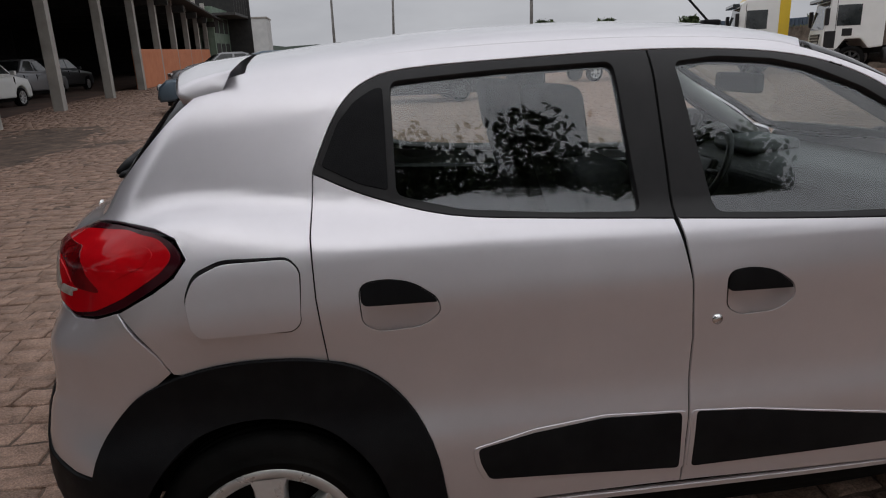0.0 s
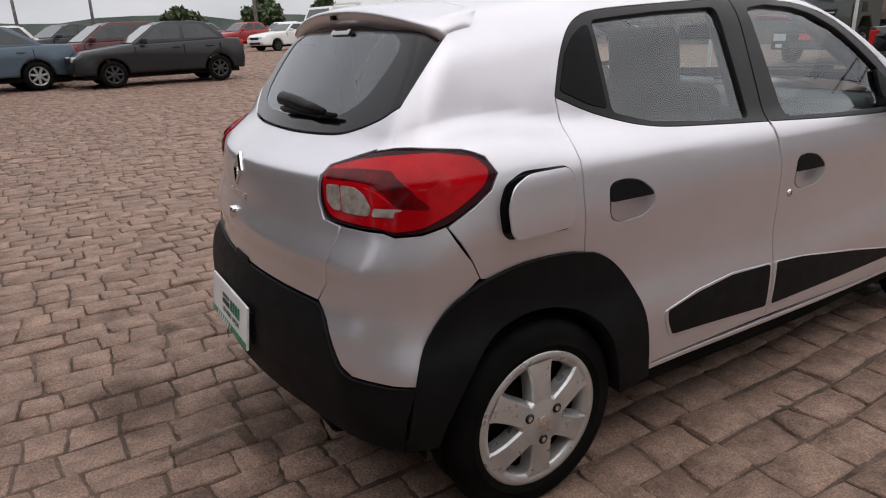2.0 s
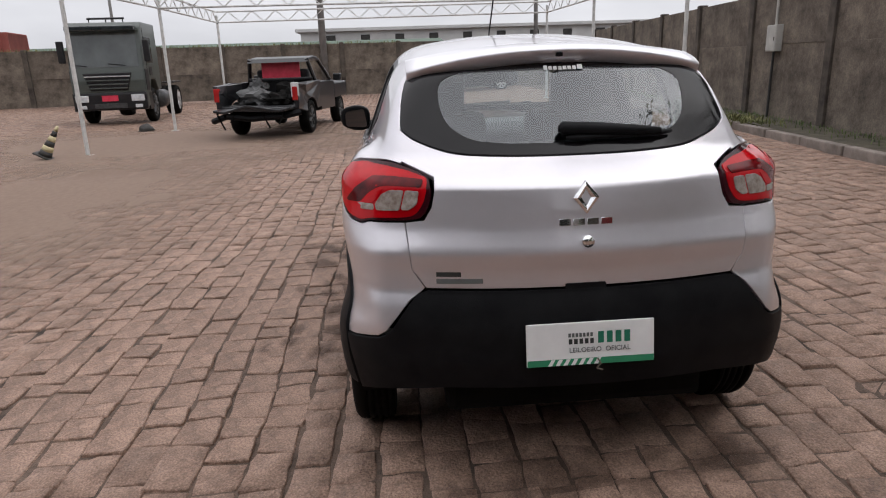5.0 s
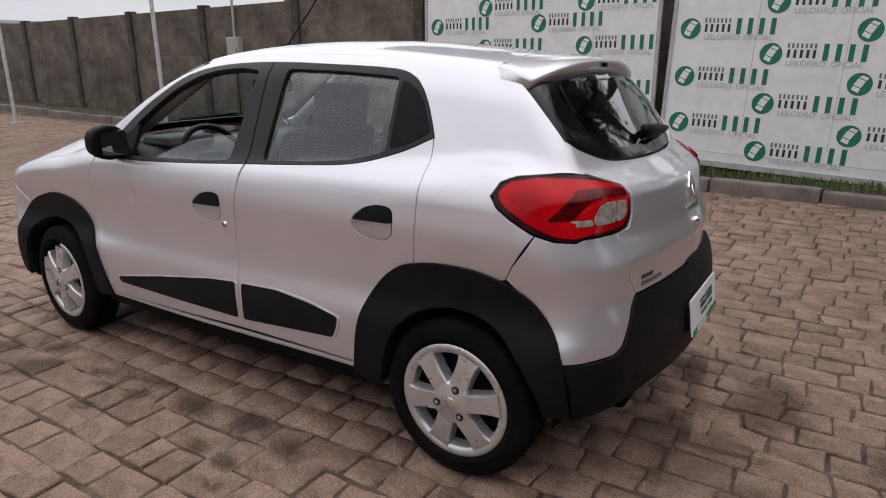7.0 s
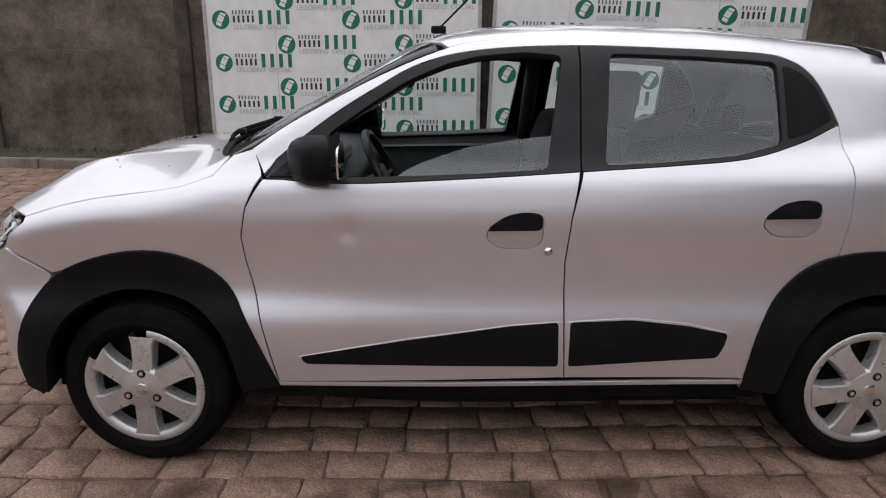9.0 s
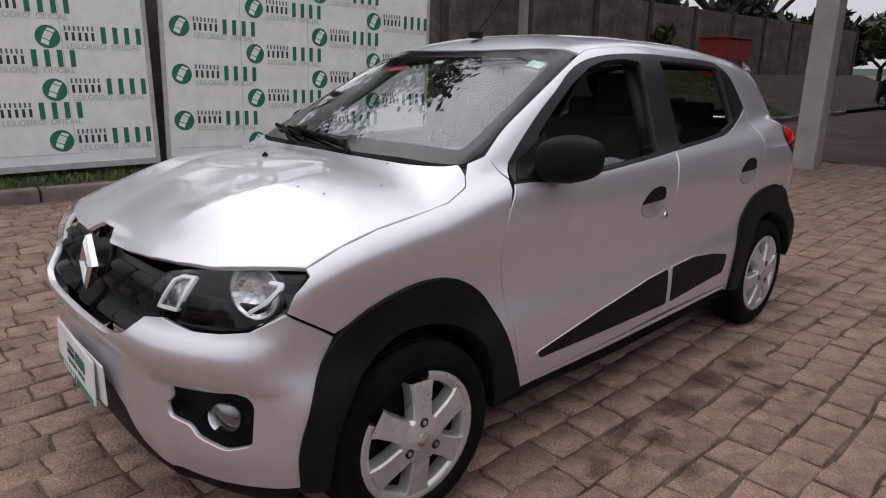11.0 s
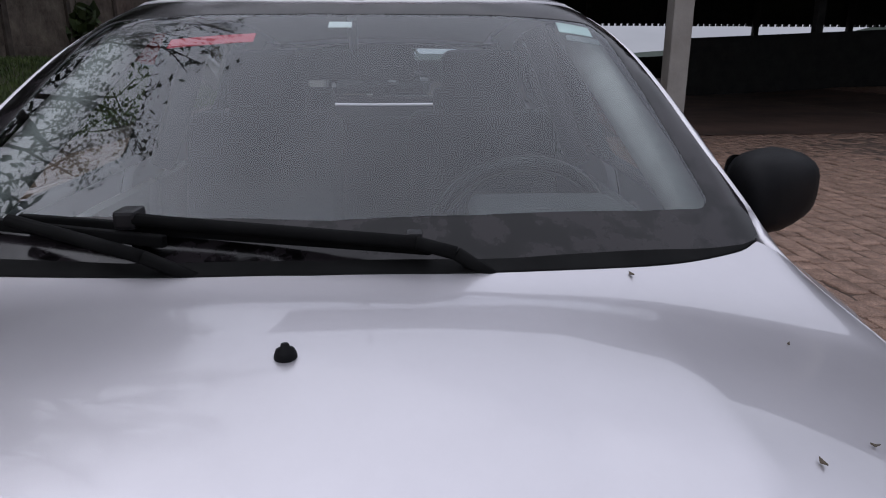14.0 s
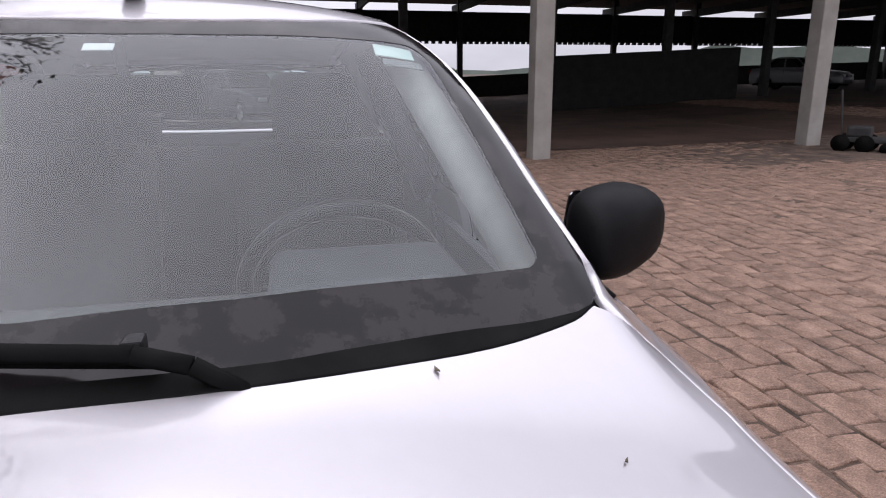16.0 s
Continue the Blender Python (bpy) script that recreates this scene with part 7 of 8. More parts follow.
def parked_car(name, label, paint, L, W, H, wb, nose, cabin, at, tail_h=0.9, wheel_r=0.31, rim=None, group="parked cars", bare=False):
    """A car facing +x about its own middle. cabin: (x, z) of screen foot, roof front, roof back, rear foot."""
    c = thing(name, label, "car", at, group)
    W2 = W / 2
    f, b = L / 2 + nose, -L / 2 + nose
    wf, wr = wb / 2, -wb / 2
    (xa, za), (xb, zb), (xc, zc), (xd, zd) = cabin
    arch = wheel_r * 1.16
    side = [(f - 0.03, 0.30), (f, 0.48), (f - 0.04, 0.66), (f - 0.25, za - 0.14), (xa, za), (xd, zd), (b + 0.10, tail_h), (b + 0.01, tail_h - 0.22), (b, 0.50), (b + 0.06, 0.28)]
    under = arch_cut(None, (wr, wf), arch, wheel_r)
    under = under[8::-1] + under[17:8:-1]
    bm = prism(side + under, "y", -W2, W2)
    bmesh.ops.bevel(bm, geom=[e for e in bm.edges if abs(e.verts[0].co.y - e.verts[1].co.y) < 1e-6], offset=0.06, segments=3, profile=0.55, affect="EDGES")
    for v in bm.verts:
        t = min(1, max(0, (v.co.z - 0.55) / (za - 0.5)))
        e = max(0, abs(v.co.x - nose) / (L / 2) - 0.72) / 0.28
        v.co.y *= (1 - 0.07 * t * t) * (1 - 0.16 * e * e)
    part("body", bm, paint, c, smooth=True)
    roof_in = 0.17
    cab = [(xa + 0.02, za - 0.03), (xb, zb), (xb - 0.25, H), (xc + 0.25, H), (xc, zc), (xd - 0.02, zd - 0.03)]
    bm = prism(cab, "y", -W2 * 0.93, W2 * 0.93)
    bmesh.ops.bevel(bm, geom=bm.edges[:], offset=0.03, segments=2, profile=0.55, affect="EDGES")
    taper(bm, za, H, roof_in)
    part("cabin", bm, paint, c, smooth=True)
    # glass: side, front, back
    wy = lambda z: W2 * 0.93 * (1 - roof_in * (z - za) / (H - za))
    zt = H - 0.075
    k = lambda p, q, z: p[0] + (q[0] - p[0]) * (z - p[1]) / (q[1] - p[1])
    front_x = lambda z: k((xa, za), (xb, zb), min(z, zb))
    back_x = lambda z: k((xd, zd), (xc, zc), min(z, zc))
    zl = max(za, zd) + 0.015
    mid = (xb + xc) / 2 + 0.02
    for s in (1, -1):
        for x0, x1, x2, x3 in ((mid + 0.045, mid + 0.03, front_x(zt) - 0.10, front_x(zl) - 0.13), (back_x(zl) + 0.16, back_x(zt) + 0.16, mid - 0.045, mid - 0.03)):
            q = [(x0, zl), (x1, zt), (x2, zt), (x3, zl)]
            vs = [(x, s * (wy(z) + 0.006), z) for x, z in q] + [(x, s * (wy(z) - 0.02), z) for x, z in q]
            fcs = [(0, 1, 2, 3), (4, 7, 6, 5)] + [(i, (i + 1) % 4, 4 + (i + 1) % 4, 4 + i) for i in range(4)]
            part("side_window", mesh_of("side_window", vs, fcs, DARK_GLASS), parent=c)
    for nm, fx, d, zfoot in (("windscreen", front_x, 1, za + 0.03), ("rear_window", back_x, -1, zd + 0.05)):
        vs = []
        for o in (0.012, -0.02):
            for z, kk in ((zfoot, 0.92), (zt, 0.9)):
                for s in (-1, 1):
                    vs.append((fx(z) + d * o, s * wy(z) * kk, z + o * 0.5))
        part(nm, mesh_of(nm, vs, [(0, 1, 3, 2), (4, 6, 7, 5), (0, 4, 5, 1), (2, 3, 7, 6), (0, 2, 6, 4), (1, 5, 7, 3)], DARK_GLASS), parent=c)
    for s in (1, -1):
        part("headlamp", box(f - 0.26, f - 0.015, s * W2 * 0.62 - 0.13, s * W2 * 0.62 + 0.13, 0.60, 0.72, 0.035, 3), HEAD_LENS, c, smooth=True)
        part("tail_lamp", box(b + 0.0, b + 0.22, s * W2 * 0.70 - 0.10, s * W2 * 0.70 + 0.10, tail_h - 0.24, tail_h - 0.06, 0.03, 3), TAIL_LENS, c, smooth=True)
        part("door_mirror", box(xa - 0.32, xa - 0.20, s * (W2 + 0.08) - 0.08, s * (W2 + 0.08) + 0.08, za + 0.0, za + 0.13, 0.03, 3), paint if not bare else FRAME_BLACK, c, smooth=True)
        for x in (mid + 0.18, mid - 0.62):
            part("door_handle", box(x - 0.09, x + 0.09, s * W2 * 0.985 - 0.012, s * W2 * 0.985 + 0.012, za - 0.12, za - 0.085, 0.01), paint, c)
        for x in (mid, front_x(za) - 0.06, wr + arch + 0.1 if False else mid - 0.88):
            part("door_seam", box(x - 0.004, x + 0.004, s * W2 * 0.97 - 0.018, s * W2 * 0.97 + 0.018, 0.34, za - 0.05), DARK, c)
    part("grille", box(f - 0.05, f + 0.012, -W2 * 0.42, W2 * 0.42, 0.58, 0.70, 0.015), FRAME_BLACK, c)
    part("lower_grille", box(f - 0.05, f + 0.012, -W2 * 0.55, W2 * 0.55, 0.34, 0.46, 0.015), FRAME_BLACK, c)
    part("floor_pan", box(b + 0.2, f - 0.2, -W2 * 0.85, W2 * 0.85, 0.20, 0.32, 0.02), DARK, c)
    for x in (wf, wr):
        for s in (1, -1):
            add_wheel(c, x, s * (W2 - 0.10), wheel_r, 0.20, rim or ALLOY)
    return c


SEDAN = ((0.62, 0.96), (-0.02, 1.38), (-1.0, 1.40), (-1.62, 1.02))
HATCH = ((0.75, 0.95), (0.15, 1.36), (-1.05, 1.40), (-1.50, 1.02))
WAGON = ((0.75, 0.95), (0.15, 1.36), (-1.45, 1.40), (-1.75, 1.02))
VAN = ((1.05, 1.02), (0.30, 1.58), (-1.55, 1.62), (-1.85, 1.05))
parked_car("sedan_car", "slate-blue four-door sedan on alloy wheels", paints["slate_blue"], 4.75, 1.78, 1.46, 2.75, 0.02, SEDAN, stand(-3.52, 16.75, 194), 1.0, 0.32)
parked_car("estate_car", "maroon estate car behind the sedan", paints["maroon"], 4.2, 1.66, 1.46, 2.5, 0.05, WAGON, stand(-0.2, 19.6, 190), 0.95, 0.30, STEEL_RIM)
parked_car("hatchback", "black four-door hatchback with black steel wheels", paints["black"], 4.0, 1.64, 1.44, 2.46, 0.05, HATCH, stand(0.68, 16.2, 184), 1.0, 0.30, STEEL_RIM)
parked_car("minivan", "black minivan in front of the far wall", paints["black"], 4.4, 1.76, 1.66, 2.7, 0.05, VAN, stand(24.4, -2.7, 93) @ Matrix.Scale(0.93, 4), 1.05, 0.32)
parked_car("small_sedan", "old white saloon with a missing front bumper", paints["white"], 4.0, 1.62, 1.38, 2.4, 0.05, SEDAN, stand(10.0, 33.6, 198), 0.95, 0.29, STEEL_RIM)
rows_of_cars = [("grey", HATCH), ("white", WAGON), ("black", SEDAN), ("white", SEDAN), ("dark_grey", HATCH), ("grey", SEDAN), ("red", HATCH), ("white", HATCH), ("black", WAGON), ("beige", SEDAN)]
for i, (tone, shape) in enumerate(rows_of_cars):
    parked_car("parked_car", tone.replace("_", " ") + " car parked in the far row", paints[tone], 4.1, 1.68, 1.47, 2.5, 0.04, shape, stand(-6.2 + i * 2.65, 27.5 + 0.9 * i if i < 4 else 41 + 0.4 * (i % 3), 200 + (i * 37) % 17), 0.98, 0.30, ALLOY if i % 2 else STEEL_RIM)
for i, (tone, shape) in enumerate((("white", VAN), ("grey", HATCH), ("dark_grey", SEDAN))):
    parked_car("parked_car", tone.replace("_", " ") + " car parked under the shed roof", paints[tone], 4.2, 1.7, 1.6 if shape is VAN else 1.47, 2.55, 0.04, shape, stand(-12.5 - i * 0.8, 20.5 + i * 5.2, 86, 0.012), 0.98, 0.31, group="cars under the shed")
for i, (tone, x, y, turn) in enumerate((("black", -15.8, 3.2, 12), ("dark_grey", -19.5, -1.0, 30), ("black", -19.0, 2.6, 20), ("grey", -23.0, 4.4, 80), ("black", -24.0, -3.0, 40), ("grey", -26.0, 24.0, 30))):
    parked_car("parked_car", tone.replace("_", " ") + " car in the dark of the shed", paints[tone], 4.2, 1.7, 1.5, 2.55, 0.04, HATCH if i % 2 else SEDAN, stand(x, y, turn, 0.012), 0.98, 0.31, group="cars under the shed")


def pickup(at):
    c = thing("wrecked_pickup", "wrecked black pickup with a red panel in its cab", "pickup", at)
    P = paints["black"]
    part("bed_floor", box(-2.3, -0.5, -0.80, 0.80, 0.55, 0.63, 0.02), P, c)
    for s in (1, -1):
        side = [(-2.3, 0.55), (-2.3, 1.02), (-0.55, 1.06), (-0.55, 0.5)] + [(-1.35 + 0.40 * math.cos(a), 0.34 + 0.40 * math.sin(a)) for a in np.linspace(0.4, math.pi - 0.4, 8)]
        bm = prism(side, "y", s * 0.76, s * 0.84, bevel=0.012)
        bmesh.ops.triangulate(bm, faces=bm.faces)
        bmesh.ops.subdivide_edges(bm, edges=[e for e in bm.edges if e.calc_length() > 0.2], cuts=3)
        for v in bm.verts:
            v.co += Vector((0.05, 0.13, 0.07)) * noise.noise(v.co * 2.2 + Vector((s * 4, 0, 2))) * min(1.0, max(0.0, -v.co.x - 0.6))
        part("bed_side", bm, P, c)
        part("tail_lamp", box(-2.33, -2.22, s * 0.78 - 0.05, s * 0.78 + 0.05, 0.72, 0.98, 0.015), TAIL_LENS, c)
        part("roof_pillar", cyl((-0.55, s * 0.74, 1.0), (-0.75, s * 0.62, 1.52), 0.045, n=8), P, c)
        part("front_pillar", cyl((0.72, s * 0.74, 1.02), (0.12, s * 0.62, 1.50), 0.04, n=8), P, c)
        part("door", box(-0.55, 0.70, s * 0.80 - 0.03, s * 0.80 + 0.03, 0.42, 1.03, 0.02), P, c)
        part("front_wing", box(0.70, 2.0, s * 0.78 - 0.05, s * 0.78 + 0.05, 0.62, 0.98, 0.04), P, c)
        part("door_mirror", box(0.52, 0.64, s * 0.95 - 0.09, s * 0.95 + 0.09, 1.02, 1.18, 0.03), P, c)
    part("roof", prism([(-0.84, 1.44), (-0.72, 1.53), (-0.30, 1.575), (0.02, 1.55), (0.18, 1.47), (0.10, 1.47), (-0.30, 1.51), (-0.74, 1.46)], "y", -0.66, 0.66, bevel=0.02), P, c)
    part("cab_back", box(-0.60, -0.54, -0.74, 0.74, 0.62, 1.12, 0.02), P, c)
    part("rear_shelf", box(-0.70, -0.60, -0.70, 0.70, 1.06, 1.13, 0.02), P, c)
    for y0, w in ((-0.36, 0.22), (0.36, 0.22)):
        part("seat", soft_box(-0.42, -0.24, y0 - w, y0 + w, 0.55, 1.30, 0.07, 0.15), SEAT, c, smooth=True)
    part("bonnet", box(0.72, 2.0, -0.72, 0.72, 0.96, 1.0, 0.02), P, c)
    bm = box(-2.62, -2.30, -0.76, 0.76, 0.55, 0.60, 0.012)
    bmesh.ops.subdivide_edges(bm, edges=[e for e in bm.edges if e.calc_length() > 0.2], cuts=6)
    for v in bm.verts:
        v.co.z += 0.10 * noise.noise(Vector((v.co.y * 2.6, 1.3, 0))) * (-2.25 - v.co.x) * 3
    part("tailgate", bm, P, c)
    part("rear_bumper", tube([(-2.30, -0.86, 0.50), (-2.46, -0.55, 0.44), (-2.44, 0.1, 0.40), (-2.50, 0.55, 0.46), (-2.36, 0.88, 0.36)], 0.06, 8), PLASTIC, c)
    part("red_panel", box(-0.62, -0.58, -0.42, 0.42, 1.12, 1.46, 0.01), RED_TAG, c, "red panel in the cab opening")
    for k, (x, y, z, a, b, h) in enumerate(((-1.1, -0.3, 0.78, 0.42, 0.34, 0.30), (-1.6, 0.2, 0.74, 0.40, 0.44, 0.22), (-1.95, -0.35, 0.70, 0.30, 0.30, 0.20), (-0.9, 0.42, 0.82, 0.24, 0.26, 0.34))):
        bm = bmesh.new()
        bmesh.ops.create_icosphere(bm, subdivisions=3, radius=1)
        for v in bm.verts:
            v.co *= 0.7 + 0.7 * abs(noise.noise(v.co * 2.1 + Vector((k * 5, 1, 0))))
            v.co = Vector((x + v.co.x * a, y + v.co.y * b, z + v.co.z * h))
        part("scrap_load", bm, STEEL_RIM if k % 2 else DARK, c, "crumpled dark sheet metal")
    for k, (y, x1, z1) in enumerate(((-0.62, -2.62, 0.30), (-0.2, -2.52, 0.22), (0.35, -2.58, 0.34), (0.70, -2.50, 0.20))):
        part("torn_strip", tube([(-2.34, y, 0.58), (-2.5, y + 0.03, 0.50), (x1, y + 0.10 * (-1) ** k, z1)], 0.018, 6), DARK, c)
    part("lamp_housing", box(-2.30, -2.20, -0.84, -0.70, 0.78, 1.06, 0.02), HEAD_LENS, c, "broken pale lamp housing")
    part("chassis", box(-2.2, 2.0, -0.45, 0.45, 0.34, 0.5, 0.02), DARK, c)
    for x in (-1.35, 1.30):
        for s in (1, -1):
            add_wheel(c, x, s * 0.72, 0.34, 0.22, STEEL_RIM)


pickup(stand(11.9, 2.8, -9))


# dark glass with the sky's reflection painted in as a grey base
LORRY_SKY_GLASS = surface("lorry_glass_sky_sheen", (0.045, 0.052, 0.052), (0.085, 0.095, 0.093), 1.2, 0.10, coat=0.3)


def tractor_truck(label, cab, upper, at, beacon=False, high=0.55, flat_roof=True):
    """A cab-over lorry tractor facing +x, its own origin under the cab's front."""
    t = thing("lorry", label, "lorry", at, "lorries in the yard")
    W2 = 1.2
    prof = [(0.0, 0.50), (0.02, 1.25), (-0.02, 1.55), (-0.22, 2.72), (-0.40, 2.86), (-2.0, 2.86), (-2.0, 0.95), (-1.55, 0.9), (-1.25, 1.25), (-0.75, 1.25), (-0.5, 0.9), (-0.45, 0.50)]
    bm = prism(prof, "y", -W2, W2, bevel=0.05)
    part("cab", bm, cab, t, smooth=False)
    if high:
        part("roof_deflector", prism([(-0.42, 2.86), (-0.75, 2.86 + high * 0.75), (-1.4, 2.86 + high), (-2.0, 2.86 + high), (-2.0, 2.86)], "y", -W2 * 0.92, W2 * 0.92, bevel=0.06), upper, t)
        part("cab_rear", prism([(-1.62, 1.0), (-1.62, 2.87), (-2.01, 2.87), (-2.01, 1.0)], "y", -W2 - 0.006, W2 + 0.006), upper, t)
    x = lambda z: -0.02 - 0.20 * (z - 1.55) / 1.17
    part("windscreen", mesh_of("windscreen", [(x(1.62) + 0.012, -1.06, 1.62), (x(1.62) + 0.012, 1.06, 1.62), (x(2.58) + 0.012, 1.02, 2.58), (x(2.58) + 0.012, -1.02, 2.58), (x(1.62) - 0.03, -1.06, 1.62), (x(1.62) - 0.03, 1.06, 1.62), (x(2.58) - 0.03, 1.02, 2.58), (x(2.58) - 0.03, -1.02, 2.58)], [(0, 1, 2, 3), (7, 6, 5, 4), (0, 4, 5, 1), (1, 5, 6, 2), (2, 6, 7, 3), (3, 7, 4, 0)], LORRY_SKY_GLASS), parent=t)
    part("sun_visor", box(-0.16, 0.10, -1.1, 1.1, 2.60, 2.74, 0.03), DARK_GLASS, t)
    part("grille", prism([(-0.78, 1.46), (0.78, 1.46), (0.60, 0.98), (-0.60, 0.98)], "x", 0.0, 0.045, bevel=0.02), FRAME_BLACK, t)
    for k in range(4):
        w = 0.60 + 0.045 * k
        part("grille_bar", box(0.04, 0.075, -w, w, 1.02 + k * 0.11, 1.055 + k * 0.11, 0.008), ALLOY if k == 3 else cab, t)
    part("front_bumper", box(-0.10, 0.09, -1.19, 1.19, 0.42, 0.92, 0.06), FRAME_BLACK, t)
    part("lower_grille", box(0.085, 0.10, -0.52, 0.52, 0.48, 0.62, 0.01), STEEL_RIM, t)
    part("number_bar", box(0.09, 0.105, -0.26, 0.26, 0.68, 0.84), RED_TAG, t)
    for y in (-0.62, 0.62):
        part("wiper", cyl((x(1.66) + 0.03, y, 1.66), (x(1.72) + 0.03, y - 0.55, 1.72), 0.012, n=6), FRAME_BLACK, t)
    for s in (1, -1):
        part("headlamp", box(0.0, 0.105, s * 0.90 - 0.22, s * 0.90 + 0.22, 0.66, 0.86, 0.035), HEAD_LENS, t)
        part("fog_lamp", box(0.05, 0.10, s * 0.90 - 0.12, s * 0.90 + 0.12, 0.48, 0.58, 0.02), HEAD_LENS, t)
        part("cab_seam", box(-0.40, -0.385, s * (W2 + 0.003) - 0.006, s * (W2 + 0.003) + 0.006, 0.95, 2.7), DARK, t)
        part("side_window", box(-1.2, -0.42, s * (W2 + 0.004) - 0.012, s * (W2 + 0.004) + 0.012, 1.72, 2.45, 0.01), DARK_GLASS, t)
        part("door_vent", box(-0.95, -0.62, s * (W2 + 0.004) - 0.01, s * (W2 + 0.004) + 0.01, 1.36, 1.62, 0.01), FRAME_BLACK, t)
        part("side_blade", box(-0.42, -0.05, s * (W2 - 0.03) - 0.05, s * (W2 - 0.03) + 0.05, 0.95, 1.55, 0.02), FRAME_BLACK, t)
        part("mirror", box(-0.12, 0.02, s * (W2 + 0.16) - 0.10, s * (W2 + 0.16) + 0.10, 1.75, 2.35, 0.03), FRAME_BLACK, t)
        part("step", box(-0.62, -0.20, s * W2 - 0.10, s * W2 + 0.0 if s > 0 else s * W2 + 0.10, 0.40, 0.92, 0.02), FRAME_BLACK, t)
        part("rail", box(-5.6, -0.4, s * 0.42 - 0.05, s * 0.42 + 0.05, 0.72, 0.98, 0.01), DARK, t)
        part("tank", cyl((-3.1, s * 0.95, 0.62), (-2.1, s * 0.95, 0.62), 0.28, n=18), STEEL_RIM, t, smooth=True)
        add_wheel(t, -1.0, s * 1.03, 0.50, 0.30, STEEL_RIM, 8)
        add_wheel(t, -4.6, s * 0.95, 0.50, 0.50, ALLOY, 8)
        part("mudguard", box(-5.2, -4.0, s * 0.95 - 0.25, s * 0.95 + 0.25, 1.08, 1.13, 0.02), FRAME_BLACK, t)
    part("coupling", box(-4.9, -4.2, -0.42, 0.42, 0.98, 1.12, 0.03), DARK, t)
    if beacon:
        part("light_bar", tube([(-0.7, -0.6, 2.98), (-0.7, 0.6, 2.98)], 0.03), FRAME_BLACK, t)
        for y in (-0.55, 0.0, 0.55):
            part("light_leg", cyl((-0.7, y, 2.84), (-0.7, y, 2.98), 0.02, n=6), FRAME_BLACK, t)
    return t


tractor_truck("white lorry tractor with a yellow roof deflector", paints["white"], paints["yellow"], stand(15.2, 25.1, 157), high=0.5)
tractor_truck("white and grey lorry tractor with a roof light bar", paints["white"], paints["grey"], stand(17.1, 22.3, 155), True, high=0.0)
tractor_truck("dull olive-grey lorry tractor with a red plate", paints["olive"], paints["olive"], stand(14.6, 7.85, 186) @ Matrix.Diagonal((0.9, 0.76, 0.91, 1)), True, high=0.0)


def flatbed(at):
    t = thing("flatbed_lorry", "small white flatbed lorry", "lorry", at, "lorries in the yard")
    P = paints["white"]
    part("cab", prism([(2.4, 0.42), (2.42, 0.95), (2.28, 1.15), (1.85, 1.9), (0.75, 1.93), (0.72, 0.42), (1.2, 0.42), (1.3, 0.72), (1.75, 0.72), (1.9, 0.42)], "y", -0.83, 0.83, bevel=0.05), P, t)
    part("windscreen", mesh_of("windscreen", [(2.26, -0.72, 1.18), (2.26, 0.72, 1.18), (1.90, 0.68, 1.82), (1.90, -0.68, 1.82), (2.2, -0.72, 1.16), (2.2, 0.72, 1.16), (1.84, 0.68, 1.80), (1.84, -0.68, 1.80)], [(0, 1, 2, 3), (7, 6, 5, 4), (0, 4, 5, 1), (1, 5, 6, 2), (2, 6, 7, 3), (3, 7, 4, 0)], DARK_GLASS), parent=t)
    for s in (1, -1):
        part("side_window", box(0.95, 1.75, s * 0.836 - 0.01, s * 0.836 + 0.01, 1.2, 1.75, 0.01), DARK_GLASS, t)
        part("headlamp", box(2.38, 2.44, s * 0.6 - 0.12, s * 0.6 + 0.12, 0.72, 0.9, 0.02), HEAD_LENS, t)
        part("dropside", box(-2.4, 0.55, s * 0.86 - 0.02, s * 0.86 + 0.02, 0.95, 1.32, 0.01), P, t)
        part("dropside_rib", box(-2.4, 0.55, s * 0.89 - 0.012, s * 0.89 + 0.012, 1.11, 1.16, 0.004), P, t)
        for x in (1.53, -1.3):
            add_wheel(t, x, s * 0.70, 0.33, 0.22, ALLOY, 6)
    part("headboard", box(0.55, 0.62, -0.86, 0.86, 0.95, 2.05, 0.015), P, t)
    part("bed", box(-2.4, 0.6, -0.86, 0.86, 0.85, 0.95, 0.01), P, t)
    part("tailboard", box(-2.44, -2.40, -0.86, 0.86, 0.95, 1.32, 0.01), P, t)
    part("chassis", box(-2.3, 1.9, -0.4, 0.4, 0.5, 0.8, 0.02), DARK, t)


flatbed(stand(9.6, 23.4, 192))

# traffic cones
CONE_DARK = surface("cone_black", (0.02, 0.02, 0.02), (0.05, 0.045, 0.04), 12, 0.7)
CONE_PALE = surface("cone_faded_yellow", (0.42, 0.36, 0.20), (0.55, 0.48, 0.30), 12, 0.7)


def cone(at, label):
    c = thing("traffic_cone", label, "traffic cone", at, "traffic cones")
    part("foot", box(-0.19, 0.19, -0.19, 0.19, 0, 0.035, 0.012), CONE_DARK, c)
    r = lambda z: 0.14 - 0.115 * z / 0.72
    for i in range(6):
        z0, z1 = 0.03 + i * 0.115, 0.03 + (i + 1) * 0.115
        part("band", cyl((0, 0, z0), (0, 0, z1), r(z0), r(z1), 18), CONE_PALE if i % 2 else CONE_DARK, c, smooth=True)


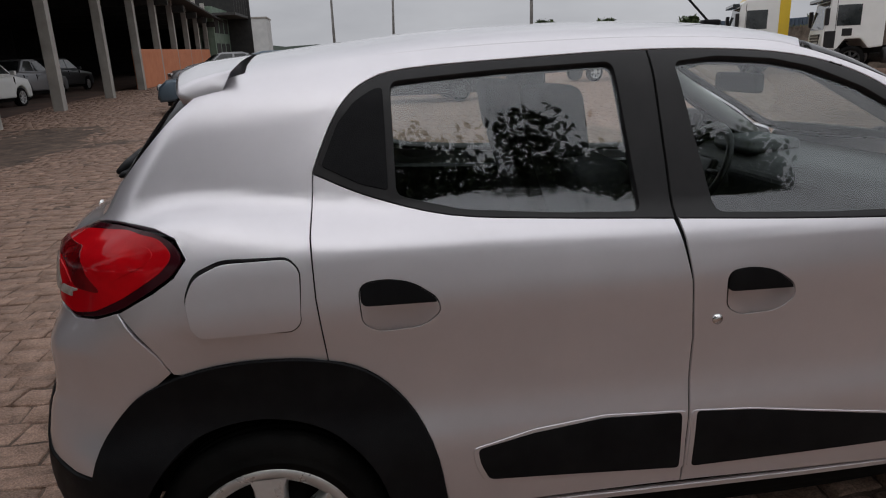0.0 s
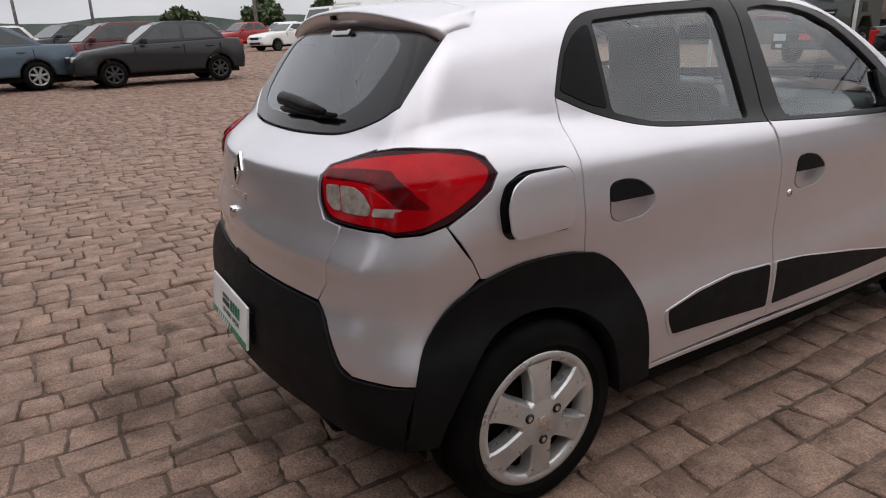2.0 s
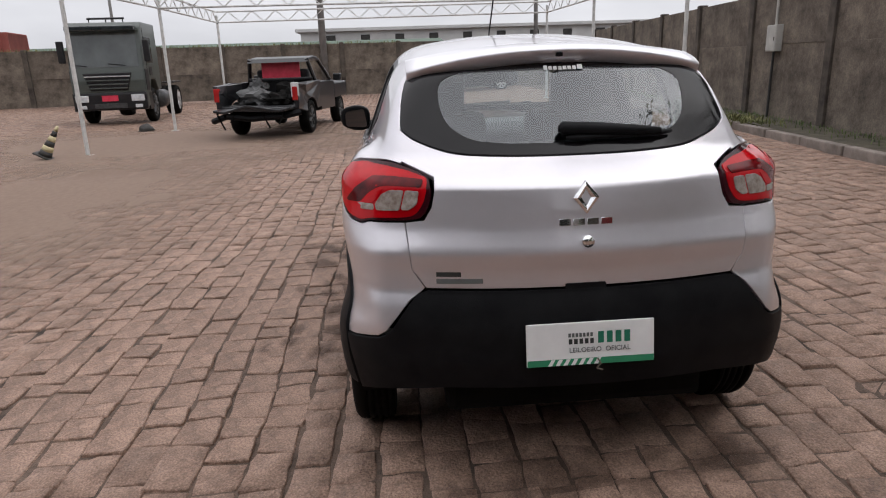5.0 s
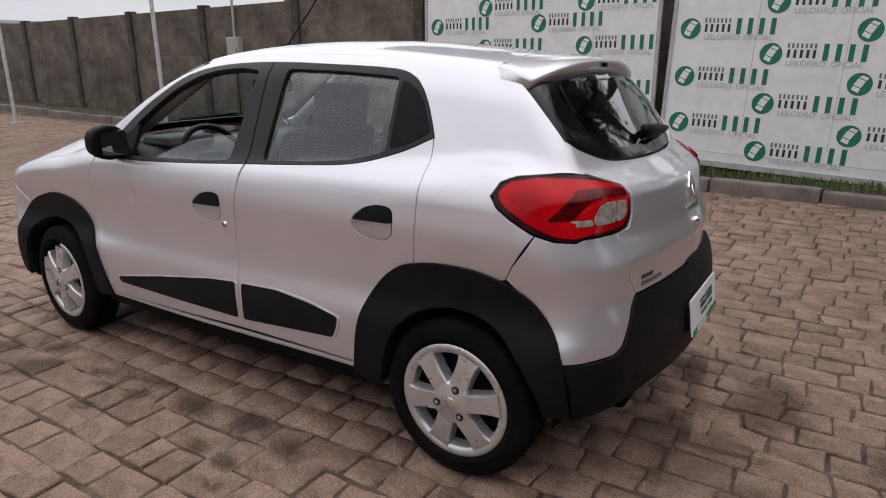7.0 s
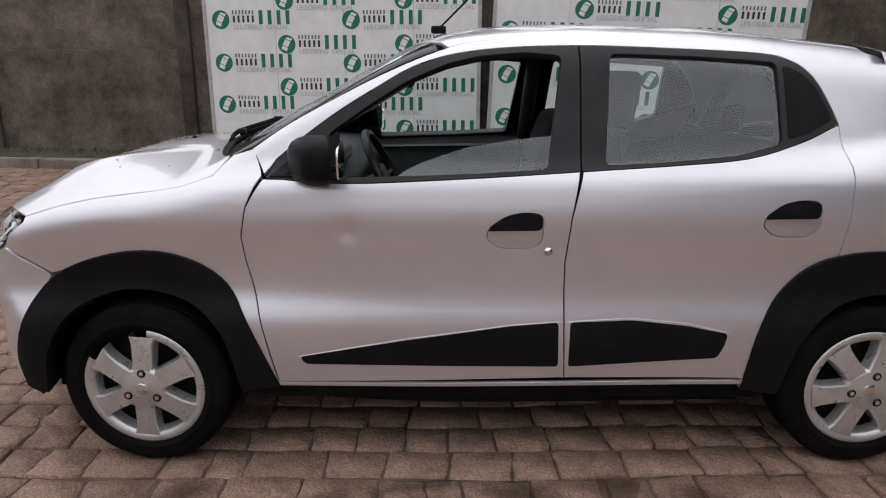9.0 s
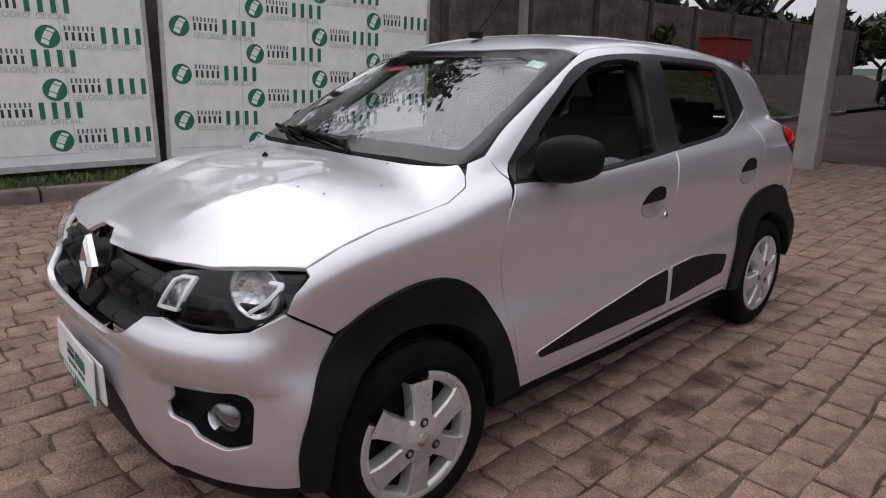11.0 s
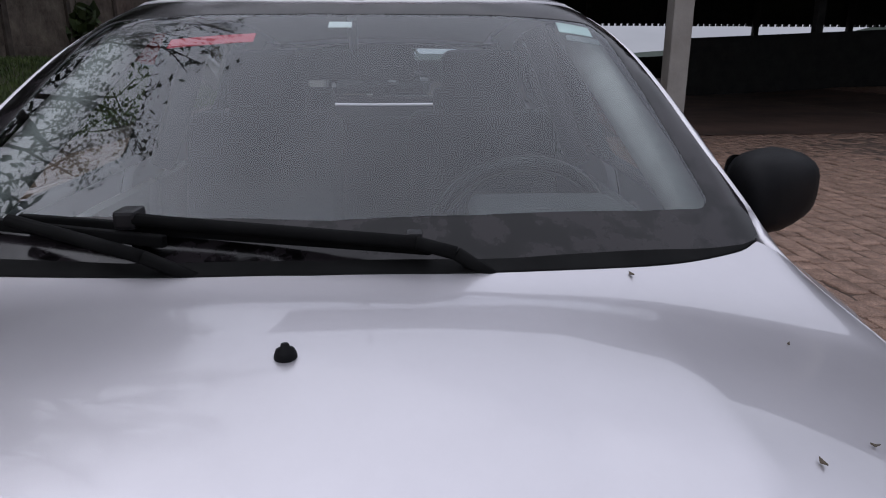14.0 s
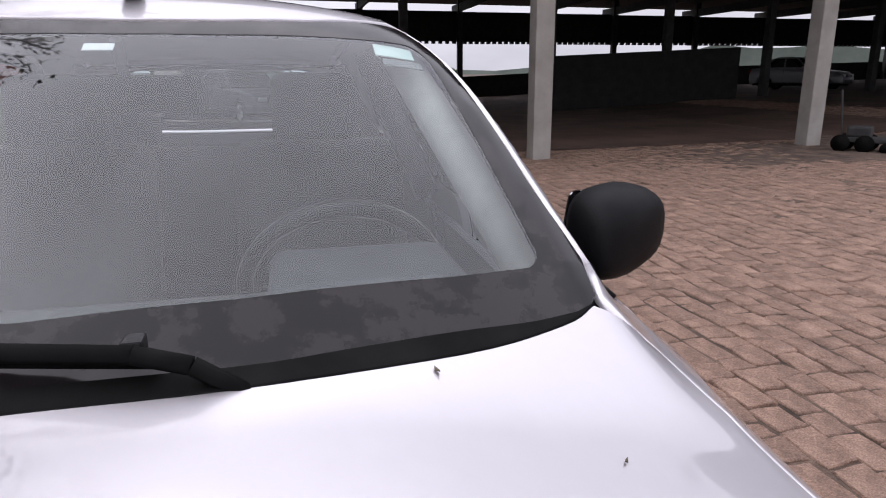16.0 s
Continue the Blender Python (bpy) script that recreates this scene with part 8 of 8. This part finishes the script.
cone(stand(7.65, 6.3, -80, 0.05, 30) @ Matrix.Scale(0.78, 4), "black and faded yellow traffic cone leaning over")
bm = bmesh.new()
bmesh.ops.create_icosphere(bm, subdivisions=3, radius=1)
for v in bm.verts:
    v.co *= 0.75 + 0.5 * abs(noise.noise(v.co * 2.3))
    v.co = Vector((v.co.x * 0.16, v.co.y * 0.20, max(-0.02, v.co.z * 0.17)))
lump = tagged(part("rubber_lump", bm, CONE_DARK, smooth=True), "dark lump of rubber lying on the paving", "rubbish")
lump.matrix_basis = stand(12.4, 6.3, 20, 0.025)

# ---------------------------------------------------------------- trees
def branches(name, at, height, spread, seed, leafy=1.0, lean=(0, 0), label="", levels=5, leaf_size=0.16, start=0.35, reach=99.0):
    """A tapered trunk that forks into limbs, with many small leaves at the twigs."""
    r = random.Random(seed)
    t = thing(name, label, "tree", Matrix.Translation(at))
    bm = bmesh.new()
    tips = []

    def grow(p, d, length, rad, level):
        n = 3
        for i in range(n):
            q = p + d * (length / n)
            cyl(p, q, rad * (1 - 0.25 * i / n), rad * (1 - 0.25 * (i + 1) / n), 7 if level < 2 else 5, bm, caps=False)
            p = q
            d = (d + Vector((r.uniform(-1, 1), r.uniform(-1, 1), r.uniform(-0.5, 0.6))) * 0.16).normalized()
            if level >= 3:
                tips.append((p.copy(), level))
        if level >= levels or p.x > reach:
            return
        for k in range(r.choice((2, 3, 3)) if level else 4):
            a = r.uniform(0, 6.28)
            side = Vector((math.cos(a), math.sin(a), r.uniform(-0.1, 0.5))) * spread
            grow(p, (d * 0.75 + side + Vector((lean[0], lean[1], 0))).normalized(), length * r.uniform(0.6, 0.82), rad * 0.54, level + 1)

    grow(Vector((0, 0, 0)), Vector((lean[0] * 0.3, lean[1] * 0.3, 1)).normalized(), height * start, height * 0.022, 0)
    part("trunk", bm, BARK, t, smooth=True)
    vs, fs = [], []
    for p, level in tips:
        for _ in range(int(round(leafy * r.uniform(3, 8)))):
            c = p + Vector((r.gauss(0, 1), r.gauss(0, 1), r.gauss(0, 1))) * min(height * 0.032, leaf_size * 3.0)
            u = Vector((r.uniform(-1, 1), r.uniform(-1, 1), r.uniform(-1, 1))).normalized()
            v = u.cross(Vector((r.uniform(-1, 1), r.uniform(-1, 1), r.uniform(-1, 1)))).normalized()
            s = leaf_size * r.uniform(0.6, 1.3)
            b = len(vs)
            vs += [c - u * s, c + v * s * 0.5, c + u * s, c - v * s * 0.5]
            fs.append((b, b + 1, b + 2, b + 3))
    part("crown", mesh_of("crown", vs, fs, LEAF), parent=t)
    return t


branches("overhanging_tree", (-5.6, -8.6, 0), 11.5, 0.75, 5, 0.75, (0.14, 0.50), "tall tree behind the wall with thin branches over the car", 6, 0.048, 0.30, 2.3)
far_tree = branches("broadleaf_tree", (33, 31, 0), 5.5, 0.85, 11, 7.0, (0, 0), "broad green tree beyond the yard", 4, 0.26, 0.22)
for i, (x, y, s, a) in enumerate(((38, 24, 0.8, 40), (46, 36, 1.0, 100), (26, 66, 1.3, 200), (20, 70, 1.4, 20), (14, 78, 1.3, 75), (32, 58, 1.2, 140), (36, 50, 1.0, 310), (50, 10, 0.8, 10), (64, -2, 0.8, 60), (12, -14, 1.1, 170), (-60, 30, 0.7, 90), (-64, 16, 0.6, 190), (-13.5, -8.8, 0.9, 260), (-17.5, -9.9, 1.0, 15), (-22.0, -9.6, 1.1, 120), (-27.0, -9.8, 1.15, 220), (-32.5, -8.6, 1.1, 320), (-37.5, -1.2, 0.85, 80), (-36.8, -6.6, 1.2, 200), (-39.5, -8.5, 1.3, 20))):
    copy_thing(far_tree, pose(x, y, 0, 0, 0, a) @ Matrix.Scale(s, 4))
leafy_tree = branches("leafy_tree", (-9.6, -10.4, 0), 10.5, 0.8, 21, 3.2, (0, 0.08), "tall leafy tree behind the concrete wall", 5, 0.13, 0.34)
for x, y, s, a in ((-5.2, -12.6, 1.0, 70), (-14.5, -10.6, 0.85, 150), (-19.0, -10.2, 0.9, 30), (-24.0, -10.8, 1.0, 240), (-29.0, -10.4, 0.9, 110), (-1.0, -11.9, 0.95, 200), (3.6, -12.8, 0.9, 310)):
    copy_thing(leafy_tree, pose(x, y, 0, 0, 0, a) @ Matrix.Scale(s, 4))

# ---------------------------------------------------------------- the distance
HILL = surface("far_woods", (0.045, 0.060, 0.050), (0.085, 0.10, 0.085), 0.05, 0.95)
hv, hf = [], []
for i in range(121):
    a = radians(-60 + 300 * i / 120)
    x, y = 330 * math.cos(a), 330 * math.sin(a)
    h = 10.5 + 7 * noise.noise(Vector((a * 3, 0, 1))) + 3 * noise.noise(Vector((a * 14, 2, 1)))
    h *= 1 - 0.75 * min(1, max(0, (a - radians(145)) / 0.3))      # flatter land beyond the shed
    hv += [(x, y, -1), (x * 1.02, y * 1.02, max(3, h))]
    if i:
        b = len(hv)
        hf.append((b - 4, b - 2, b - 1, b - 3))
tagged(new("backdrop", mesh_of("backdrop", hv, hf, HILL)), "low wooded hills on the horizon", "hills", kind="structure")
RED_STEEL = surface("red_container", (0.20, 0.045, 0.035), (0.28, 0.07, 0.055), 1.5, 0.7)
GREEN_ROOF = surface("green_roof_sheet", (0.05, 0.09, 0.06), (0.09, 0.13, 0.09), 1.5, 0.7)
BLUE_STEEL = surface("blue_container", (0.05, 0.075, 0.11), (0.08, 0.105, 0.14), 1.5, 0.7)
PALE_WALL = surface("pale_building", (0.42, 0.42, 0.42), (0.52, 0.52, 0.51), 0.6, 0.8)


def container(mat, label, at, L=8.0, H=2.6):
    c = thing("container", label, "container", at, "containers beyond the wall")
    bm = bmesh.new()
    for i in range(int(L / 0.3)):
        box(-L / 2 + i * 0.3, -L / 2 + i * 0.3 + 0.16, -1.24, 1.24, 0.1, H - 0.05, bm=bm)
    part("ribs", bm, mat, c)
    part("shell", box(-L / 2, L / 2, -1.2, 1.2, 0, H, 0.02), mat, c)


container(RED_STEEL, "rusty red container beyond the wall", pose(27, 20.5, 0.6, 0, 0, 100))
container(RED_STEEL, "tall red container stack beyond the wall", pose(27.5, 26.2, 0.3, 0, 0, 90), 0.9, 4.0)
container(BLUE_STEEL, "blue container beyond the wall", pose(26, 33, 0.3, 0, 0, 95), 12)
container(BLUE_STEEL, "blue container beyond the wall", pose(22.5, 46, 0.5, 0, 0, 110), 12)
green = thing("green_shed", "long green-roofed shed beyond the wall", "shed", pose(34, 10, 0, 0, 0, 95))
part("wall", box(-12, 12, -3, 3, 0, 2.2, 0.02), PALE_WALL, green)
part("roof", prism([(-3.4, 2.2), (0, 2.75), (3.4, 2.2), (3.3, 2.1), (-3.3, 2.1)], "x", -12.5, 12.5), GREEN_ROOF, green)
white_b = thing("industrial_building", "long pale industrial building with a row of dark openings", "building", pose(62, -18, 0, 0, 0, 90))
part("wall", box(-26, 26, -5, 5, 0, 4.3, 0.03), PALE_WALL, white_b)
part("roof", box(-26.4, 26.4, -5.4, 5.4, 4.3, 4.6, 0.05), PALE_WALL, white_b)
for i in range(17):
    part("opening", box(-25 + i * 3.0, -24.2 + i * 3.0, 4.9, 5.06, 2.7, 4.0, 0.01), SHED_BEAM, white_b)
block = thing("tower_block", "pale square building far off", "building", pose(-17, 118, 0))
part("wall", box(-3.5, 3.5, -3, 3, 0, 9, 0.05), PALE_WALL, block)
part("parapet", box(-3.6, 3.6, -3.1, 3.1, 9, 9.3, 0.05), CONCRETE_PALE, block)
POLE = surface("grey_pole", (0.11, 0.105, 0.10), (0.20, 0.19, 0.18), 3, 0.8)
for x, y, h in ((24, 26, 8.5), (25, 3.2, 9), (40, -9, 10), (14, 52, 9), (-2, 66, 9), (4, 70, 10), (36, 44, 9), (58, 24, 11)):
    u = thing("utility_pole", "grey utility pole with a crossarm", "pole", pose(x, y, 0, 0, rng.uniform(-2, 2), 0), "utility poles")
    part("mast", cyl((0, 0, 0), (0, 0, h), 0.16, 0.10, 10), POLE, u, smooth=True)
    part("crossarm", box(-0.05, 0.05, -0.9, 0.9, h - 0.7, h - 0.58, 0.01), POLE, u)
wires = thing("overhead_wires", "thin overhead wires between the poles", "wires")
for (x0, y0, z0), (x1, y1, z1) in (((24, 26, 7.8), (25, 3.2, 8.3)), ((25, 3.2, 8.3), (40, -9, 9.2)), ((24, 26, 7.4), (25, 3.2, 7.9)), ((24, 26, 7.9), (14, 52, 8.4)), ((14, 52, 8.4), (4, 70, 9.3)), ((36, 44, 8.4), (24, 26, 7.6))):
    for d in (-0.6, 0.6):
        pts = [Vector((x0 + (x1 - x0) * k / 8, y0 + d + (y1 - y0) * k / 8, z0 + (z1 - z0) * k / 8 - 0.9 * (1 - (2 * k / 8 - 1) ** 2))) for k in range(9)]
        part("wire", tube(pts, 0.016, 5), CABLE, wires)
